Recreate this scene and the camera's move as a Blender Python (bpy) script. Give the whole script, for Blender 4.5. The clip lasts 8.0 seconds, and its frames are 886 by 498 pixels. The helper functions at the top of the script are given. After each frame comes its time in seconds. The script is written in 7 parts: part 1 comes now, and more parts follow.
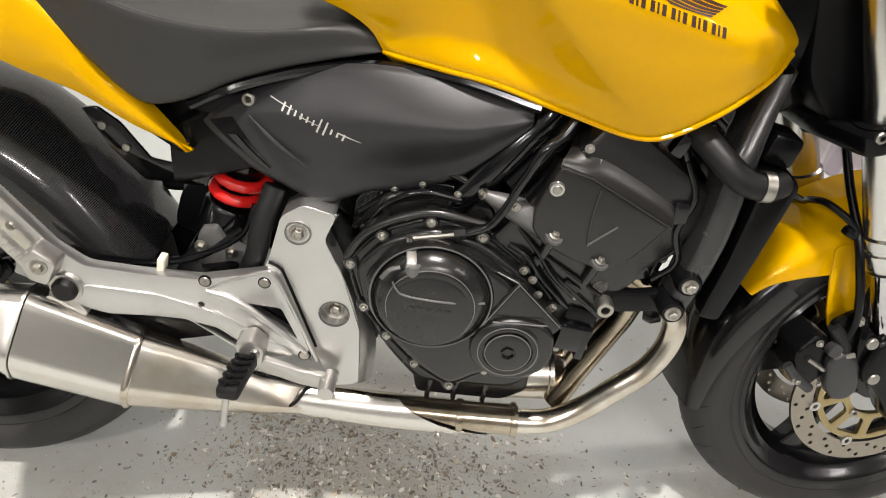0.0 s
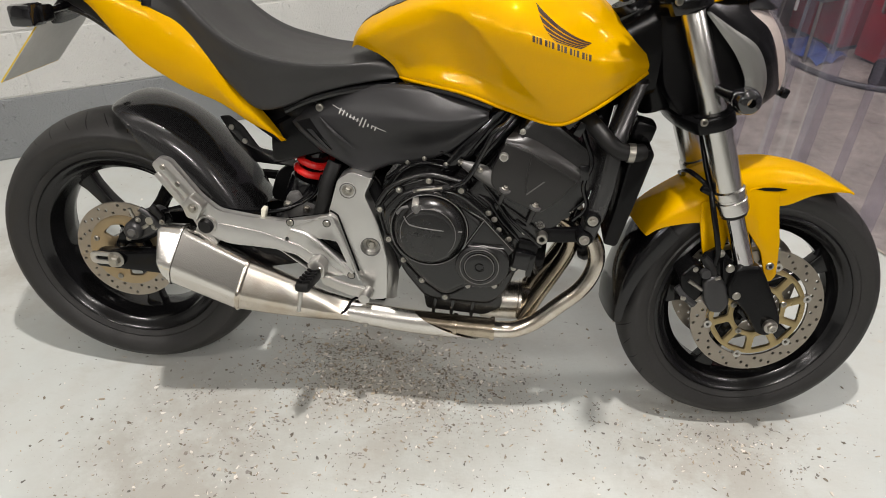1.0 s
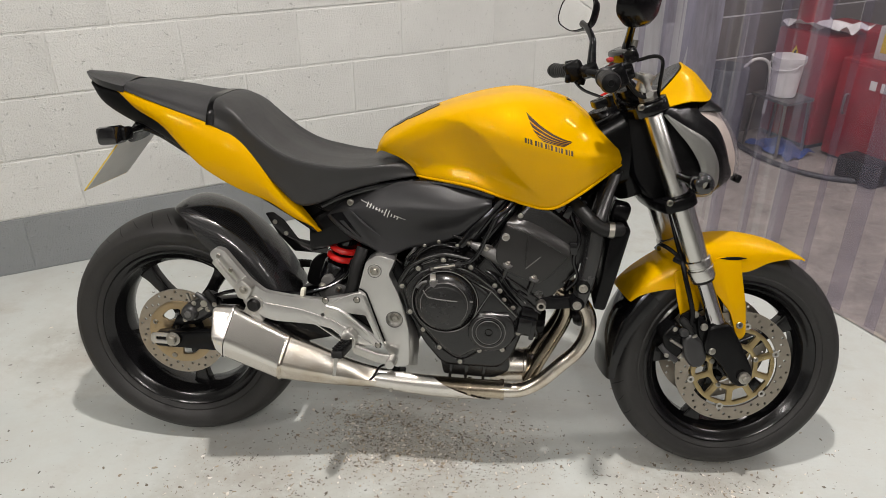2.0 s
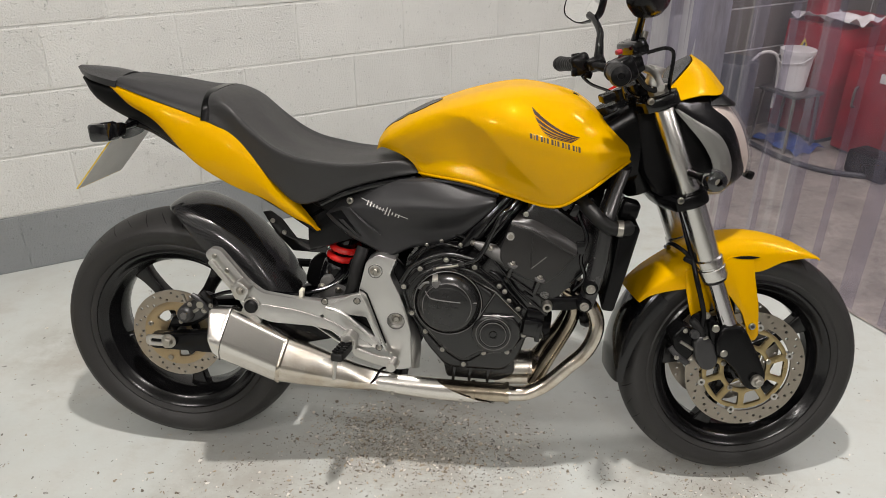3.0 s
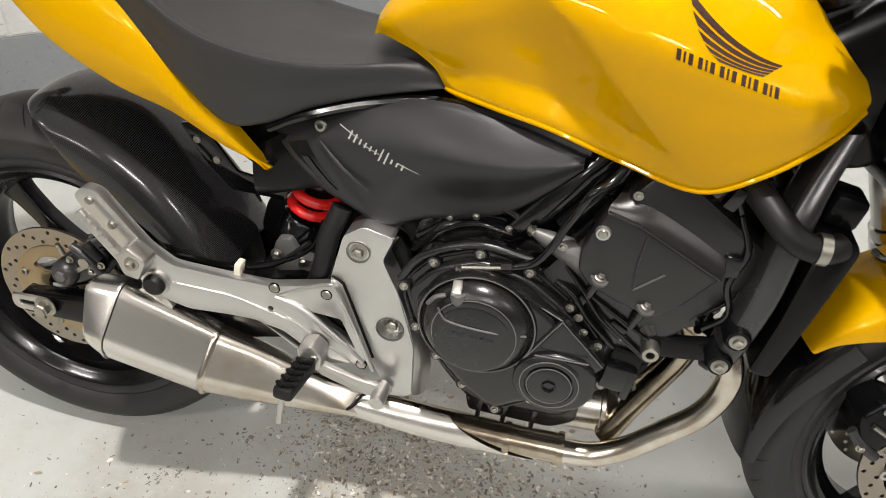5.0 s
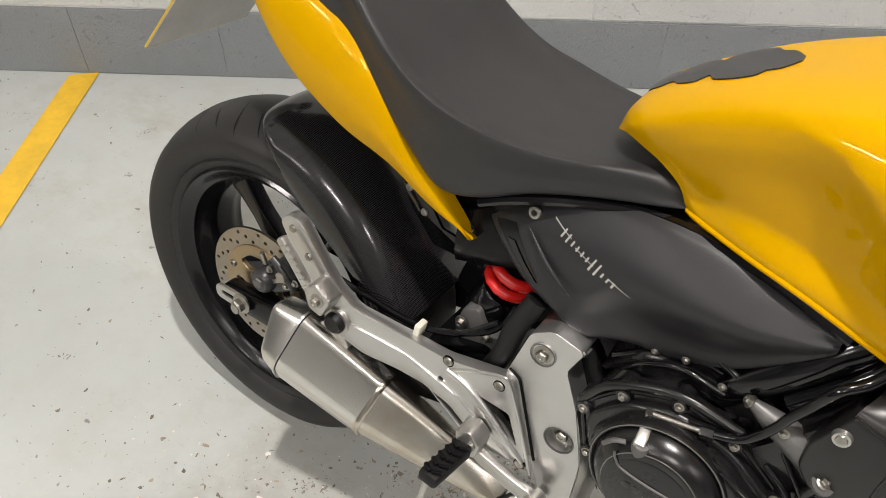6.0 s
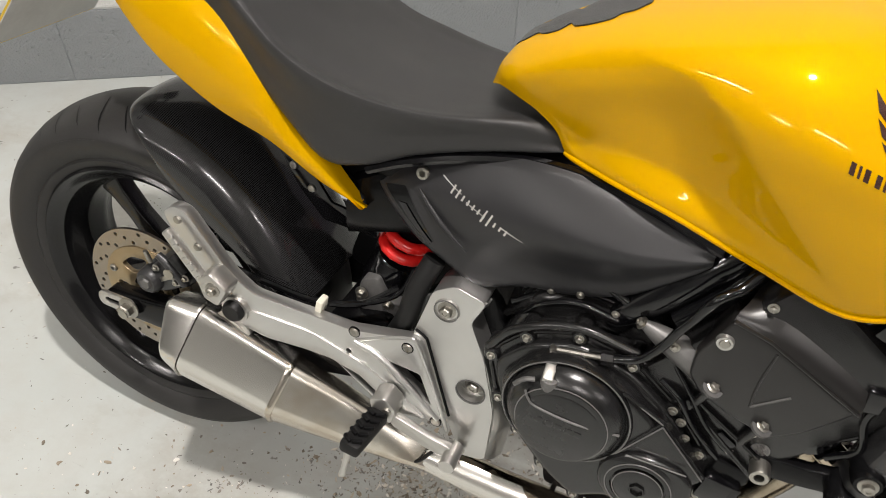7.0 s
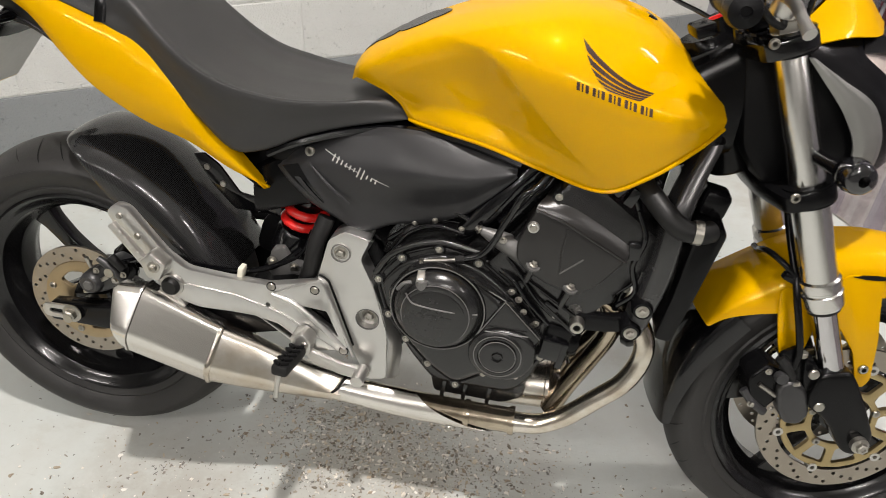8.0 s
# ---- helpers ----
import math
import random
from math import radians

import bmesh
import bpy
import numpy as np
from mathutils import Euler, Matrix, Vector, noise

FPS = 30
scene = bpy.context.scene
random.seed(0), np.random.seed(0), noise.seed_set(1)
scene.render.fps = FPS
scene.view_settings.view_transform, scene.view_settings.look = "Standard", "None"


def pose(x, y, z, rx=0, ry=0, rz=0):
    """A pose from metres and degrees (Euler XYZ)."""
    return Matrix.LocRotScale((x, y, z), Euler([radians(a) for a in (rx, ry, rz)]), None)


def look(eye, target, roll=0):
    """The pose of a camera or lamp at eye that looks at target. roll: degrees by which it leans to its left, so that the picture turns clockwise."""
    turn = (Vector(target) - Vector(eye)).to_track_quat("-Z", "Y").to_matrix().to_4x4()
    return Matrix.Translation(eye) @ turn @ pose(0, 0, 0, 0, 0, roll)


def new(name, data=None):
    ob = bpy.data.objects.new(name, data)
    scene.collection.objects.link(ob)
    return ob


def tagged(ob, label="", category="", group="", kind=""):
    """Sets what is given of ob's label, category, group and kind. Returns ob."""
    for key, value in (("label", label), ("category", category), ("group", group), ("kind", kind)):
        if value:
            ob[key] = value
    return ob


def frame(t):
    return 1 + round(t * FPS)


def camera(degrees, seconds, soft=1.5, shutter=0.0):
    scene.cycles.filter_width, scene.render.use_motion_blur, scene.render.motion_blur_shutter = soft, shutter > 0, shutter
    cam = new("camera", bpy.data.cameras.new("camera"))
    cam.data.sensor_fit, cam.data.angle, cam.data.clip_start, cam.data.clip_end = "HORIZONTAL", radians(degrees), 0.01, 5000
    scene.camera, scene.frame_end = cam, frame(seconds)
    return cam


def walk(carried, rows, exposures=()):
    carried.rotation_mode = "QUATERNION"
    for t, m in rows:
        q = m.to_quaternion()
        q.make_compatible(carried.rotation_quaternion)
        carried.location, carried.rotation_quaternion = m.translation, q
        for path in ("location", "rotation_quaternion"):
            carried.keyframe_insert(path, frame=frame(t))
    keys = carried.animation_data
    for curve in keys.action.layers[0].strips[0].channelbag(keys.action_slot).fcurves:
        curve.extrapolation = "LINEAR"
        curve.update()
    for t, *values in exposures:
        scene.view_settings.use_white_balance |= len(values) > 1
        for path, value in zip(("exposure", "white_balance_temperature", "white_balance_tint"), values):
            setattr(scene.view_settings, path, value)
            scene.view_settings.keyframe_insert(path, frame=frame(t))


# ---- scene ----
cam = camera(61.1, 8.0, soft=0.6, shutter=0.1)
PATH = [
    (0, (0.699, -0.775, 1.197), (0.749, 0.722, -0.129), 6.4),
    (0.5, (0.803, -1.06, 1.277), (0.725, 0.447, -0.035), 4.7),
    (1, (0.863, -1.333, 1.389), (0.707, 0.265, 0.197), 2.1),
    (1.5, (0.862, -1.528, 1.447), (0.68, 0.162, 0.393), 0.5),
    (2, (0.872, -1.605, 1.468), (0.682, 0.147, 0.522), 0.0),
    (3.5, (0.865, -1.423, 1.417), (0.656, 0.305, 0.432), -0.7),
    (4, (0.883, -1.189, 1.358), (0.66, 0.469, 0.261), -1.7),
    (4.2, (0.876, -1.104, 1.329), (0.655, 0.512, 0.172), -1.6),
    (5.3, (0.771, -0.653, 1.257), (0.404, 0.718, -0.152), 5.7),
    (5.5, (0.761, -0.609, 1.273), (0.206, 0.693, -0.139), 3.7),
    (6, (0.748, -0.588, 1.294), (-0.046, 0.6, -0.106), 0.7),
    (6.5, (0.756, -0.585, 1.294), (0.031, 0.645, -0.107), 1.4),
    (7, (0.746, -0.624, 1.285), (0.245, 0.695, -0.132), 2.8),
    (7.5, (0.748, -0.799, 1.304), (0.437, 0.62, -0.07), 3.3),
    (8, (0.861, -0.997, 1.347), (0.613, 0.561, 0.117), 2.6),
]
EXPOSURE = ((0.0, 0.45), (0.5, 0.15), (1.0, -0.03), (1.5, -0.1), (2.0, -0.1), (3.5, -0.05), (4.0, 0.01), (4.7, 0.18), (5.5, 0.22), (6.0, 0.0), (6.5, 0.0), (7.0, 0.1), (7.5, 0.22), (8.0, 0.16))
walk(cam, [(t, look(eye, target, roll)) for t, eye, target, roll in PATH], EXPOSURE)

# ---- world, lamps, exposure ----
scene.view_settings.exposure = 0.0
world = bpy.data.worlds.new("world")
scene.world = world
world.use_nodes = True
world.node_tree.nodes["Background"].inputs[0].default_value = (0.9, 0.95, 1.0, 1)
world.node_tree.nodes["Background"].inputs[1].default_value = 0.02
LAMPS = [  # x, y, z, size x, size y, watts
    (0.85, -0.42, 3.75, 0.12, 0.12, 116),
    # unseen tubes at guessed places: fill for the bike's side and the steel
    (-2.1, -3.4, 3.95, 1.5, 0.20, 85),
    (1.6, -4.2, 3.95, 1.2, 0.16, 105),
    (4.6, -2.2, 3.95, 1.2, 0.16, 50),
    (-1.2, -6.0, 3.95, 1.2, 0.16, 60),
    # unseen lamp added to brighten what stands behind the curtain
    (3.6, 1.5, 3.95, 1.2, 0.16, 66),
]
for lx, ly, lz, sx, sy, watts in LAMPS:
    lamp = bpy.data.lights.new("ceiling_lamp", "AREA")
    lamp.shape, lamp.size, lamp.size_y, lamp.energy, lamp.color = "RECTANGLE", sx, sy, watts, (1.0, 0.938, 0.898)
    new("ceiling_lamp_light", lamp).matrix_world = pose(lx, ly, lz - 0.07)

# ---- materials ----


def material(name):
    m = bpy.data.materials.new(name)
    m.use_nodes = True
    nt = m.node_tree
    return m, nt, nt.nodes["Principled BSDF"]


def node(nt, kind, **values):
    n = nt.nodes.new(kind)
    for k, v in values.items():
        if k in n.inputs:
            n.inputs[k].default_value = v
    return n


def coords(nt, scale=(1, 1, 1), turn=(0, 0, 0)):
    tc = nt.nodes.new("ShaderNodeTexCoord")
    mp = nt.nodes.new("ShaderNodeMapping")
    mp.inputs["Scale"].default_value = scale
    mp.inputs["Rotation"].default_value = turn
    nt.links.new(tc.outputs["Object"], mp.inputs["Vector"])
    return mp.outputs[0]


def ramp(nt, fac, stops):
    r = nt.nodes.new("ShaderNodeValToRGB")
    els = r.color_ramp.elements
    while len(els) < len(stops):
        els.new(0.5)
    for e, (p, c) in zip(els, stops):
        e.position, e.color = p, (*c, 1) if len(c) == 3 else c
    nt.links.new(fac, r.inputs[0])
    return r.outputs[0]


def mixed(nt, fac, a, b, mode="MIX"):
    n = nt.nodes.new("ShaderNodeMix")
    n.data_type, n.blend_type = "RGBA", mode
    for slot, v in ((0, fac), (6, a), (7, b)):
        if isinstance(v, bpy.types.NodeSocket):
            nt.links.new(v, n.inputs[slot])
        elif slot:
            n.inputs[slot].default_value = (*v, 1)
        else:
            n.inputs[0].default_value = v
    return n.outputs[2]


def noise_out(nt, vec, scale, detail=4.0, rough=0.6, out=0):
    n = node(nt, "ShaderNodeTexNoise", Scale=scale, Detail=detail, Roughness=rough)
    nt.links.new(vec, n.inputs["Vector"])
    return n.outputs[out]


def bump(nt, bsdf, height, strength, dist):
    b = node(nt, "ShaderNodeBump", Strength=strength, Distance=dist)
    nt.links.new(height, b.inputs["Height"])
    nt.links.new(b.outputs[0], bsdf.inputs["Normal"])
    return b


def surface(name, color, rough=0.5, metal=0.0, grain=200.0, depth=0.0, vary=0.12, coat=0.0, smudge=0.1, coat_rough=0.04, stretch=(1, 1, 1), spec=0.5):
    """A plain surface with stains at a large scale, grain at a small one and uneven gloss."""
    m, nt, b = material(name)
    vec = coords(nt, stretch)
    big = noise_out(nt, vec, 7.0, 5.0, 0.65)
    fine = noise_out(nt, vec, grain, 3.0, 0.6)
    dark = tuple(c * (1 - vary) for c in color)
    light = tuple(min(1, c * (1 + vary)) for c in color)
    col = ramp(nt, big, [(0.3, dark), (0.7, light)])
    col = mixed(nt, 0.25 * min(1, vary * 4), col, ramp(nt, fine, [(0.35, dark), (0.65, light)]))
    nt.links.new(col, b.inputs["Base Color"])
    r = ramp(nt, big, [(0.25, (max(0, rough - smudge),) * 3), (0.75, (min(1, rough + smudge),) * 3)])
    nt.links.new(r, b.inputs["Roughness"])
    b.inputs["Metallic"].default_value = metal
    b.inputs["Coat Weight"].default_value = coat
    b.inputs["Coat Roughness"].default_value = coat_rough
    b.inputs["Specular IOR Level"].default_value = spec
    if depth:
        bump(nt, b, fine, 0.6, depth)
    return m


def brushed(name, color, rough, axis_scale, tint=None, turn=(0, 0, 0)):
    """Drawn metal: long streaks along one axis, which turn lays on x; tint adds heat colour."""
    m, nt, b = material(name)
    lay = nt.nodes.new("ShaderNodeMapping")
    lay.inputs["Scale"].default_value = axis_scale
    nt.links.new(coords(nt, (1, 1, 1), turn), lay.inputs["Vector"])
    streak = noise_out(nt, lay.outputs[0], 60.0, 4.0, 0.7)
    vec = coords(nt)
    big = noise_out(nt, vec, 9.0, 5.0, 0.65)
    col = ramp(nt, streak, [(0.25, tuple(c * 0.94 for c in color)), (0.75, color)])
    if tint:
        col = mixed(nt, ramp(nt, big, [(0.42, (0, 0, 0)), (0.68, (0.85,) * 3)]), col, tint)
    nt.links.new(col, b.inputs["Base Color"])
    b.inputs["Metallic"].default_value = 1.0
    nt.links.new(ramp(nt, streak, [(0.3, (rough * 0.92,) * 3), (0.7, (rough * 1.08,) * 3)]), b.inputs["Roughness"])
    return m


YELLOW = surface("pearl_yellow_paint", (0.53, 0.287, 0.0), 0.42, 0.06, 2500.0, 0.0, 0.012, 0.36, 0.03, 0.01, spec=0.0)
DECAL = surface("brown_black_decal", (0.035, 0.012, 0.008), 0.3, 0.0, 300, 0, 0.1, 0.6)
DECAL_SILVER = surface("silver_decal", (0.62, 0.61, 0.58), 0.35, 0.7, 300, 0, 0.05)
SIDE_GREY = surface("charcoal_plastic", (0.021, 0.021, 0.0222), 0.34, 0.0, 1400.0, 0.0003, 0.10, 0.0, 0.05, spec=0.32)
BLACK_GLOSS = surface("gloss_black", (0.0025, 0.0025, 0.003), 0.12, 0.0, 500.0, 0.0, 0.2, 0.3, 0.05, spec=0.35)
BLACK_SATIN = surface("satin_black", (0.0032, 0.0032, 0.0035), 0.20, 0.0, 700.0, 0.00012, 0.25, 0.0, 0.08, spec=0.17)
BLACK_MATT = surface("matt_black_plastic", (0.0030, 0.0030, 0.0033), 0.45, 0.0, 900.0, 0.0002, 0.2, 0.0, 0.1, spec=0.13)
FRAME_BLACK = surface("satin_frame_paint", (0.020, 0.020, 0.0205), 0.26, 0.0, 900.0, 0.0001, 0.15, 0.0, 0.06, spec=0.6)
ENGINE = surface("black_cast_metal", (0.0075, 0.0074, 0.0075), 0.25, 0.0, 900.0, 0.00015, 0.2, 0.0, 0.05, 0.08, spec=0.56)
# pale edges: highlights put into the colour on top of rubbed paint
ENGINE_EDGE = surface("rubbed_edge_highlight", (0.16, 0.158, 0.156), 0.24, 0.5, 600.0, 0.0, 0.3, 0.0, 0.08)
ENGINE_GREY = surface("grey_cast_metal", (0.12, 0.118, 0.115), 0.45, 0.5, 500.0, 0.0003, 0.25)
HEAD_COVER = surface("brown_black_cover", (0.009, 0.0083, 0.008), 0.31, 0.0, 900.0, 0.0002, 0.15, 0.0, 0.06, spec=0.52)
VINYL = surface("black_seat_vinyl", (0.018, 0.0178, 0.018), 0.42, 0.0, 1700.0, 0.0005, 0.12, 0.0, 0.06, spec=0.5)
VINYL_TOP = surface("grained_seat_vinyl", (0.019, 0.019, 0.020), 0.5, 0.0, 1100.0, 0.0010, 0.12, 0.0, 0.05, spec=0.4)
RUBBER = surface("tyre_rubber", (0.017, 0.0165, 0.016), 0.52, 0.0, 260.0, 0.0003, 0.3, 0.0, 0.10, spec=0.36)
RUBBER_MARK = surface("raised_rubber_mark", (0.045, 0.044, 0.042), 0.6, 0.0, 300.0, 0.0, 0.2, spec=0.3)
RUBBER_SOFT = surface("black_rubber", (0.006, 0.006, 0.006), 0.5, 0.0, 500.0, 0.0002, 0.2, spec=0.3)
RIM = surface("black_rim_paint", (0.005, 0.005, 0.0055), 0.22, 0.1, 500.0, 0.0, 0.2, 0.15, 0.06, spec=0.35)
SILVER_CAST = surface("silver_painted_cast", (0.53, 0.525, 0.51), 0.32, 0.92, 1500.0, 0.0001, 0.05, 0.0, 0.05)
BARE_CAST = surface("bare_cast_alloy", (0.50, 0.49, 0.465), 0.38, 0.92, 900.0, 0.0002, 0.12)
STEEL = surface("zinc_plated_steel", (0.36, 0.345, 0.31), 0.36, 1.0, 500.0, 0.0, 0.2)
# pale pinkish reflector colour stands in for the lens's bright reflection
REFLECTOR = surface("headlight_reflector", (0.66, 0.58, 0.53), 0.30, 0.3, 120.0, 0.0, 0.2)
COWL_GREY = surface("grey_metallic_paint", (0.22, 0.22, 0.21), 0.38, 0.6, 1500.0, 0.0, 0.05)
CALIPER = surface("dark_grey_caliper_paint", (0.028, 0.028, 0.029), 0.34, 0.2, 500.0, 0.0002, 0.2)
CHROME = surface("hard_chrome", (0.50, 0.49, 0.50), 0.10, 1.0, 500.0, 0.0, 0.05, 0, 0.03)
STAINLESS = brushed("brushed_stainless", (0.72, 0.70, 0.66), 0.25, (0.08, 14, 14), None, (0, radians(-32), radians(-12.5)))
CONE = brushed("stained_stainless", (0.68, 0.65, 0.59), 0.24, (0.12, 12, 12), (0.48, 0.40, 0.30), (0, radians(-14.7), radians(-8.3)))
PIPE = brushed("heat_tinted_stainless", (0.68, 0.64, 0.57), 0.2, (0.6, 8, 8), (0.34, 0.25, 0.15))
SCORCHED = brushed("scorched_stainless", (0.46, 0.40, 0.31), 0.20, (0.6, 8, 8), (0.11, 0.075, 0.045))
FORK_ALLOY = brushed("brushed_fork_alloy", (0.60, 0.59, 0.57), 0.24, (10, 10, 0.5), None, (0, radians(-22), 0))
DISC = brushed("brake_disc_steel", (0.33, 0.295, 0.25), 0.32, (5, 5, 5))
GOLD = surface("gold_anodised", (0.37, 0.29, 0.15), 0.32, 0.95, 600.0, 0.0001, 0.15)
BRONZE = surface("bronze_disc_hub", (0.36, 0.28, 0.17), 0.38, 0.9, 600.0, 0.0001, 0.15)
RED = surface("red_spring_enamel", (0.55, 0.012, 0.01), 0.25, 0.0, 500.0, 0.0, 0.1, 0.5)
RED_STEEL = surface("red_cabinet_paint", (0.30, 0.012, 0.022), 0.4, 0.0, 200.0, 0.0, 0.3, 0.1)
WHITE_PLASTIC = surface("white_bucket_plastic", (0.72, 0.71, 0.69), 0.45, 0.0, 60.0, 0.0, 0.12)
GREY_PLATE = surface("plate_backing", (0.58, 0.57, 0.54), 0.45, 0.0, 120.0, 0.0, 0.15)
YELLOW_EDGE = surface("yellow_plate_face", (0.75, 0.52, 0.03), 0.4)
AMBER = surface("smoked_lens", (0.006, 0.006, 0.007), 0.06, 0.0, 300, 0, 0.1, 1.0, 0.02)
CLEAR_TIE = surface("nylon_tie", (0.62, 0.60, 0.50), 0.4, 0.0, 300, 0, 0.1)
HOSE = surface("dark_hose_rubber", (0.03, 0.032, 0.036), 0.5)
DARK_THING = surface("dark_machine_paint", (0.04, 0.045, 0.055), 0.45, 0.1, 80, 0.0, 0.3)
BLUE = surface("blue_plastic", (0.02, 0.06, 0.22), 0.4)
SIGN_YELLOW = surface("sign_yellow", (0.75, 0.55, 0.02), 0.4)
LINE_YELLOW = surface("yellow_floor_paint", (0.72, 0.44, 0.03), 0.55, 0.0, 60.0, 0.0004, 0.18)
PAPER = surface("white_paper", (0.75, 0.74, 0.72), 0.7, 0.0, 60.0, 0.0, 0.1)


def carbon_material():
    """Glossy black with a fine woven dot grain laid along the wheel's arc and across it."""
    m, nt, b = material("carbon_weave")
    tc = nt.nodes.new("ShaderNodeTexCoord")
    sep = nt.nodes.new("ShaderNodeSeparateXYZ")
    nt.links.new(tc.outputs["Object"], sep.inputs[0])

    def sums(op, *vals):
        n = nt.nodes.new("ShaderNodeMath")
        n.operation = op
        for k, v in enumerate(vals):
            if isinstance(v, bpy.types.NodeSocket):
                nt.links.new(v, n.inputs[k])
            else:
                n.inputs[k].default_value = v
        return n.outputs[0]

    x, z = sep.outputs[0], sums("SUBTRACT", sep.outputs[2], 0.316)
    arc = sums("MULTIPLY", sums("ARCTAN2", z, x), 0.33)
    rad_ = sums("SQRT", sums("ADD", sums("MULTIPLY", x, x), sums("MULTIPLY", z, z)))
    across = sums("SUBTRACT", rad_, sums("ABSOLUTE", sep.outputs[1]))
    u = sums("SINE", sums("MULTIPLY", sums("ADD", arc, across), 1150.0))
    v = sums("SINE", sums("MULTIPLY", sums("SUBTRACT", arc, across), 1150.0))
    dots = ramp(nt, sums("MULTIPLY_ADD", sums("MULTIPLY", u, v), 0.5, 0.5), [(0.42, (0, 0, 0)), (0.62, (1, 1, 1))])
    nt.links.new(mixed(nt, dots, (0.0012, 0.0012, 0.0014), (0.032, 0.032, 0.033)), b.inputs["Base Color"])
    nt.links.new(ramp(nt, dots, [(0.0, (0.08,) * 3), (1.0, (0.24,) * 3)]), b.inputs["Roughness"])
    b.inputs["Specular IOR Level"].default_value = 0.4
    b.inputs["Coat Weight"].default_value = 0.1
    b.inputs["Coat Roughness"].default_value = 0.05
    return m


CARBON = carbon_material()


def floor_material():
    """Pale grey floor paint, scuffed, with dark chips, pale flakes and brown dirt."""
    m, nt, b = material("painted_concrete")
    vec = coords(nt)
    big = noise_out(nt, vec, 1.3, 6.0, 0.6)
    mid = noise_out(nt, vec, 9.0, 6.0, 0.65)
    col = ramp(nt, big, [(0.3, (0.395, 0.418, 0.402)), (0.7, (0.495, 0.522, 0.502))])
    col = mixed(nt, ramp(nt, mid, [(0.42, (0, 0, 0)), (0.75, (0.55,) * 3)]), col, (0.42, 0.41, 0.38))
    # brown dirt in patches
    dirt = noise_out(nt, coords(nt, (1.0, 1.6, 1)), 2.2, 7.0, 0.72)
    col = mixed(nt, ramp(nt, dirt, [(0.55, (0, 0, 0)), (0.78, (0.6,) * 3)]), col, (0.30, 0.255, 0.20))
    # dark chips: stretched cells, thinned out by a slow mask
    warp = nt.nodes.new("ShaderNodeVectorMath")
    warp.operation = "MULTIPLY_ADD"
    nt.links.new(noise_out(nt, vec, 26.0, 3.0, 0.6, 1), warp.inputs[0])
    warp.inputs[1].default_value = (0.05, 0.05, 0.0)
    nt.links.new(coords(nt, (1.0, 1.7, 1), (0, 0, 0.5)), warp.inputs[2])
    # worn zones: where the paint has gone most
    zone = None
    for cx, cy, rad in ((0.64, -0.02, 0.44), (1.38, -0.12, 0.32), (0.20, -0.32, 0.36), (-0.55, 0.30, 0.25)):
        d = nt.nodes.new("ShaderNodeVectorMath")
        d.operation = "DISTANCE"
        nt.links.new(vec, d.inputs[0])
        d.inputs[1].default_value = (cx, cy, 0)
        z = ramp(nt, d.outputs["Value"], [(rad * 0.4, (1, 1, 1)), (rad, (0, 0, 0))])
        zone = z if zone is None else mixed(nt, 1.0, zone, z, "LIGHTEN")
    worn = mixed(nt, 1.0, zone, ramp(nt, noise_out(nt, vec, 6.0, 6.0, 0.7), [(0.36, (0.2,) * 3), (0.56, (1, 1, 1))]), "MULTIPLY")
    patch = ramp(nt, noise_out(nt, vec, 2.6, 5.0, 0.7), [(0.46, (0, 0, 0)), (0.66, (0.30,) * 3)])
    worn = mixed(nt, 1.0, worn, patch, "LIGHTEN")
    col = mixed(nt, mixed(nt, 1.0, worn, (0.7,) * 3, "MULTIPLY"), col, (0.30, 0.285, 0.25))
    masks = []
    for scale, seed_turn, edge, dens, push, rag in ((48.0, 0.9, 0.30, 1.02, 0.70, 0.6), (105.0, 1.4, 0.39, 1.05, 0.60, 0.55), (190.0, 0.3, 0.38, 1.07, 0.55, 0.4), (22.0, 2.0, 0.25, 0.98, 0.40, 0.65), (34.0, 2.6, 0.47, 1.07, 0.75, 0.7)):
        vo = node(nt, "ShaderNodeTexVoronoi", Scale=scale, Randomness=1.0)
        mp = nt.nodes.new("ShaderNodeMapping")
        mp.inputs["Rotation"].default_value = (0, 0, seed_turn)
        nt.links.new(warp.outputs[0], mp.inputs["Vector"])
        nt.links.new(mp.outputs[0], vo.inputs["Vector"])
        ragged = nt.nodes.new("ShaderNodeMath")
        ragged.operation = "MULTIPLY_ADD"
        nt.links.new(noise_out(nt, vec, scale * 2.2, 4.0, 0.7), ragged.inputs[0])
        ragged.inputs[1].default_value = rag
        nt.links.new(vo.outputs["Distance"], ragged.inputs[2])
        near = ramp(nt, ragged.outputs[0], [(edge + 0.16, (1, 1, 1)), (edge + 0.20, (0, 0, 0))])
        wide = ramp(nt, ragged.outputs[0], [(edge + 0.24, (1, 1, 1)), (edge + 0.28, (0, 0, 0))])
        sep = nt.nodes.new("ShaderNodeSeparateColor")
        nt.links.new(vo.outputs["Color"], sep.inputs[0])
        lift = nt.nodes.new("ShaderNodeMath")
        lift.operation = "MULTIPLY_ADD"
        nt.links.new(worn, lift.inputs[0])
        lift.inputs[1].default_value = push
        nt.links.new(sep.outputs[0], lift.inputs[2])
        pick = ramp(nt, lift.outputs[0], [(dens - 0.02, (0, 0, 0)), (dens, (1, 1, 1))])
        masks.append((mixed(nt, 1.0, near, pick, "MULTIPLY"), mixed(nt, 1.0, wide, pick, "MULTIPLY"), sep.outputs[1]))
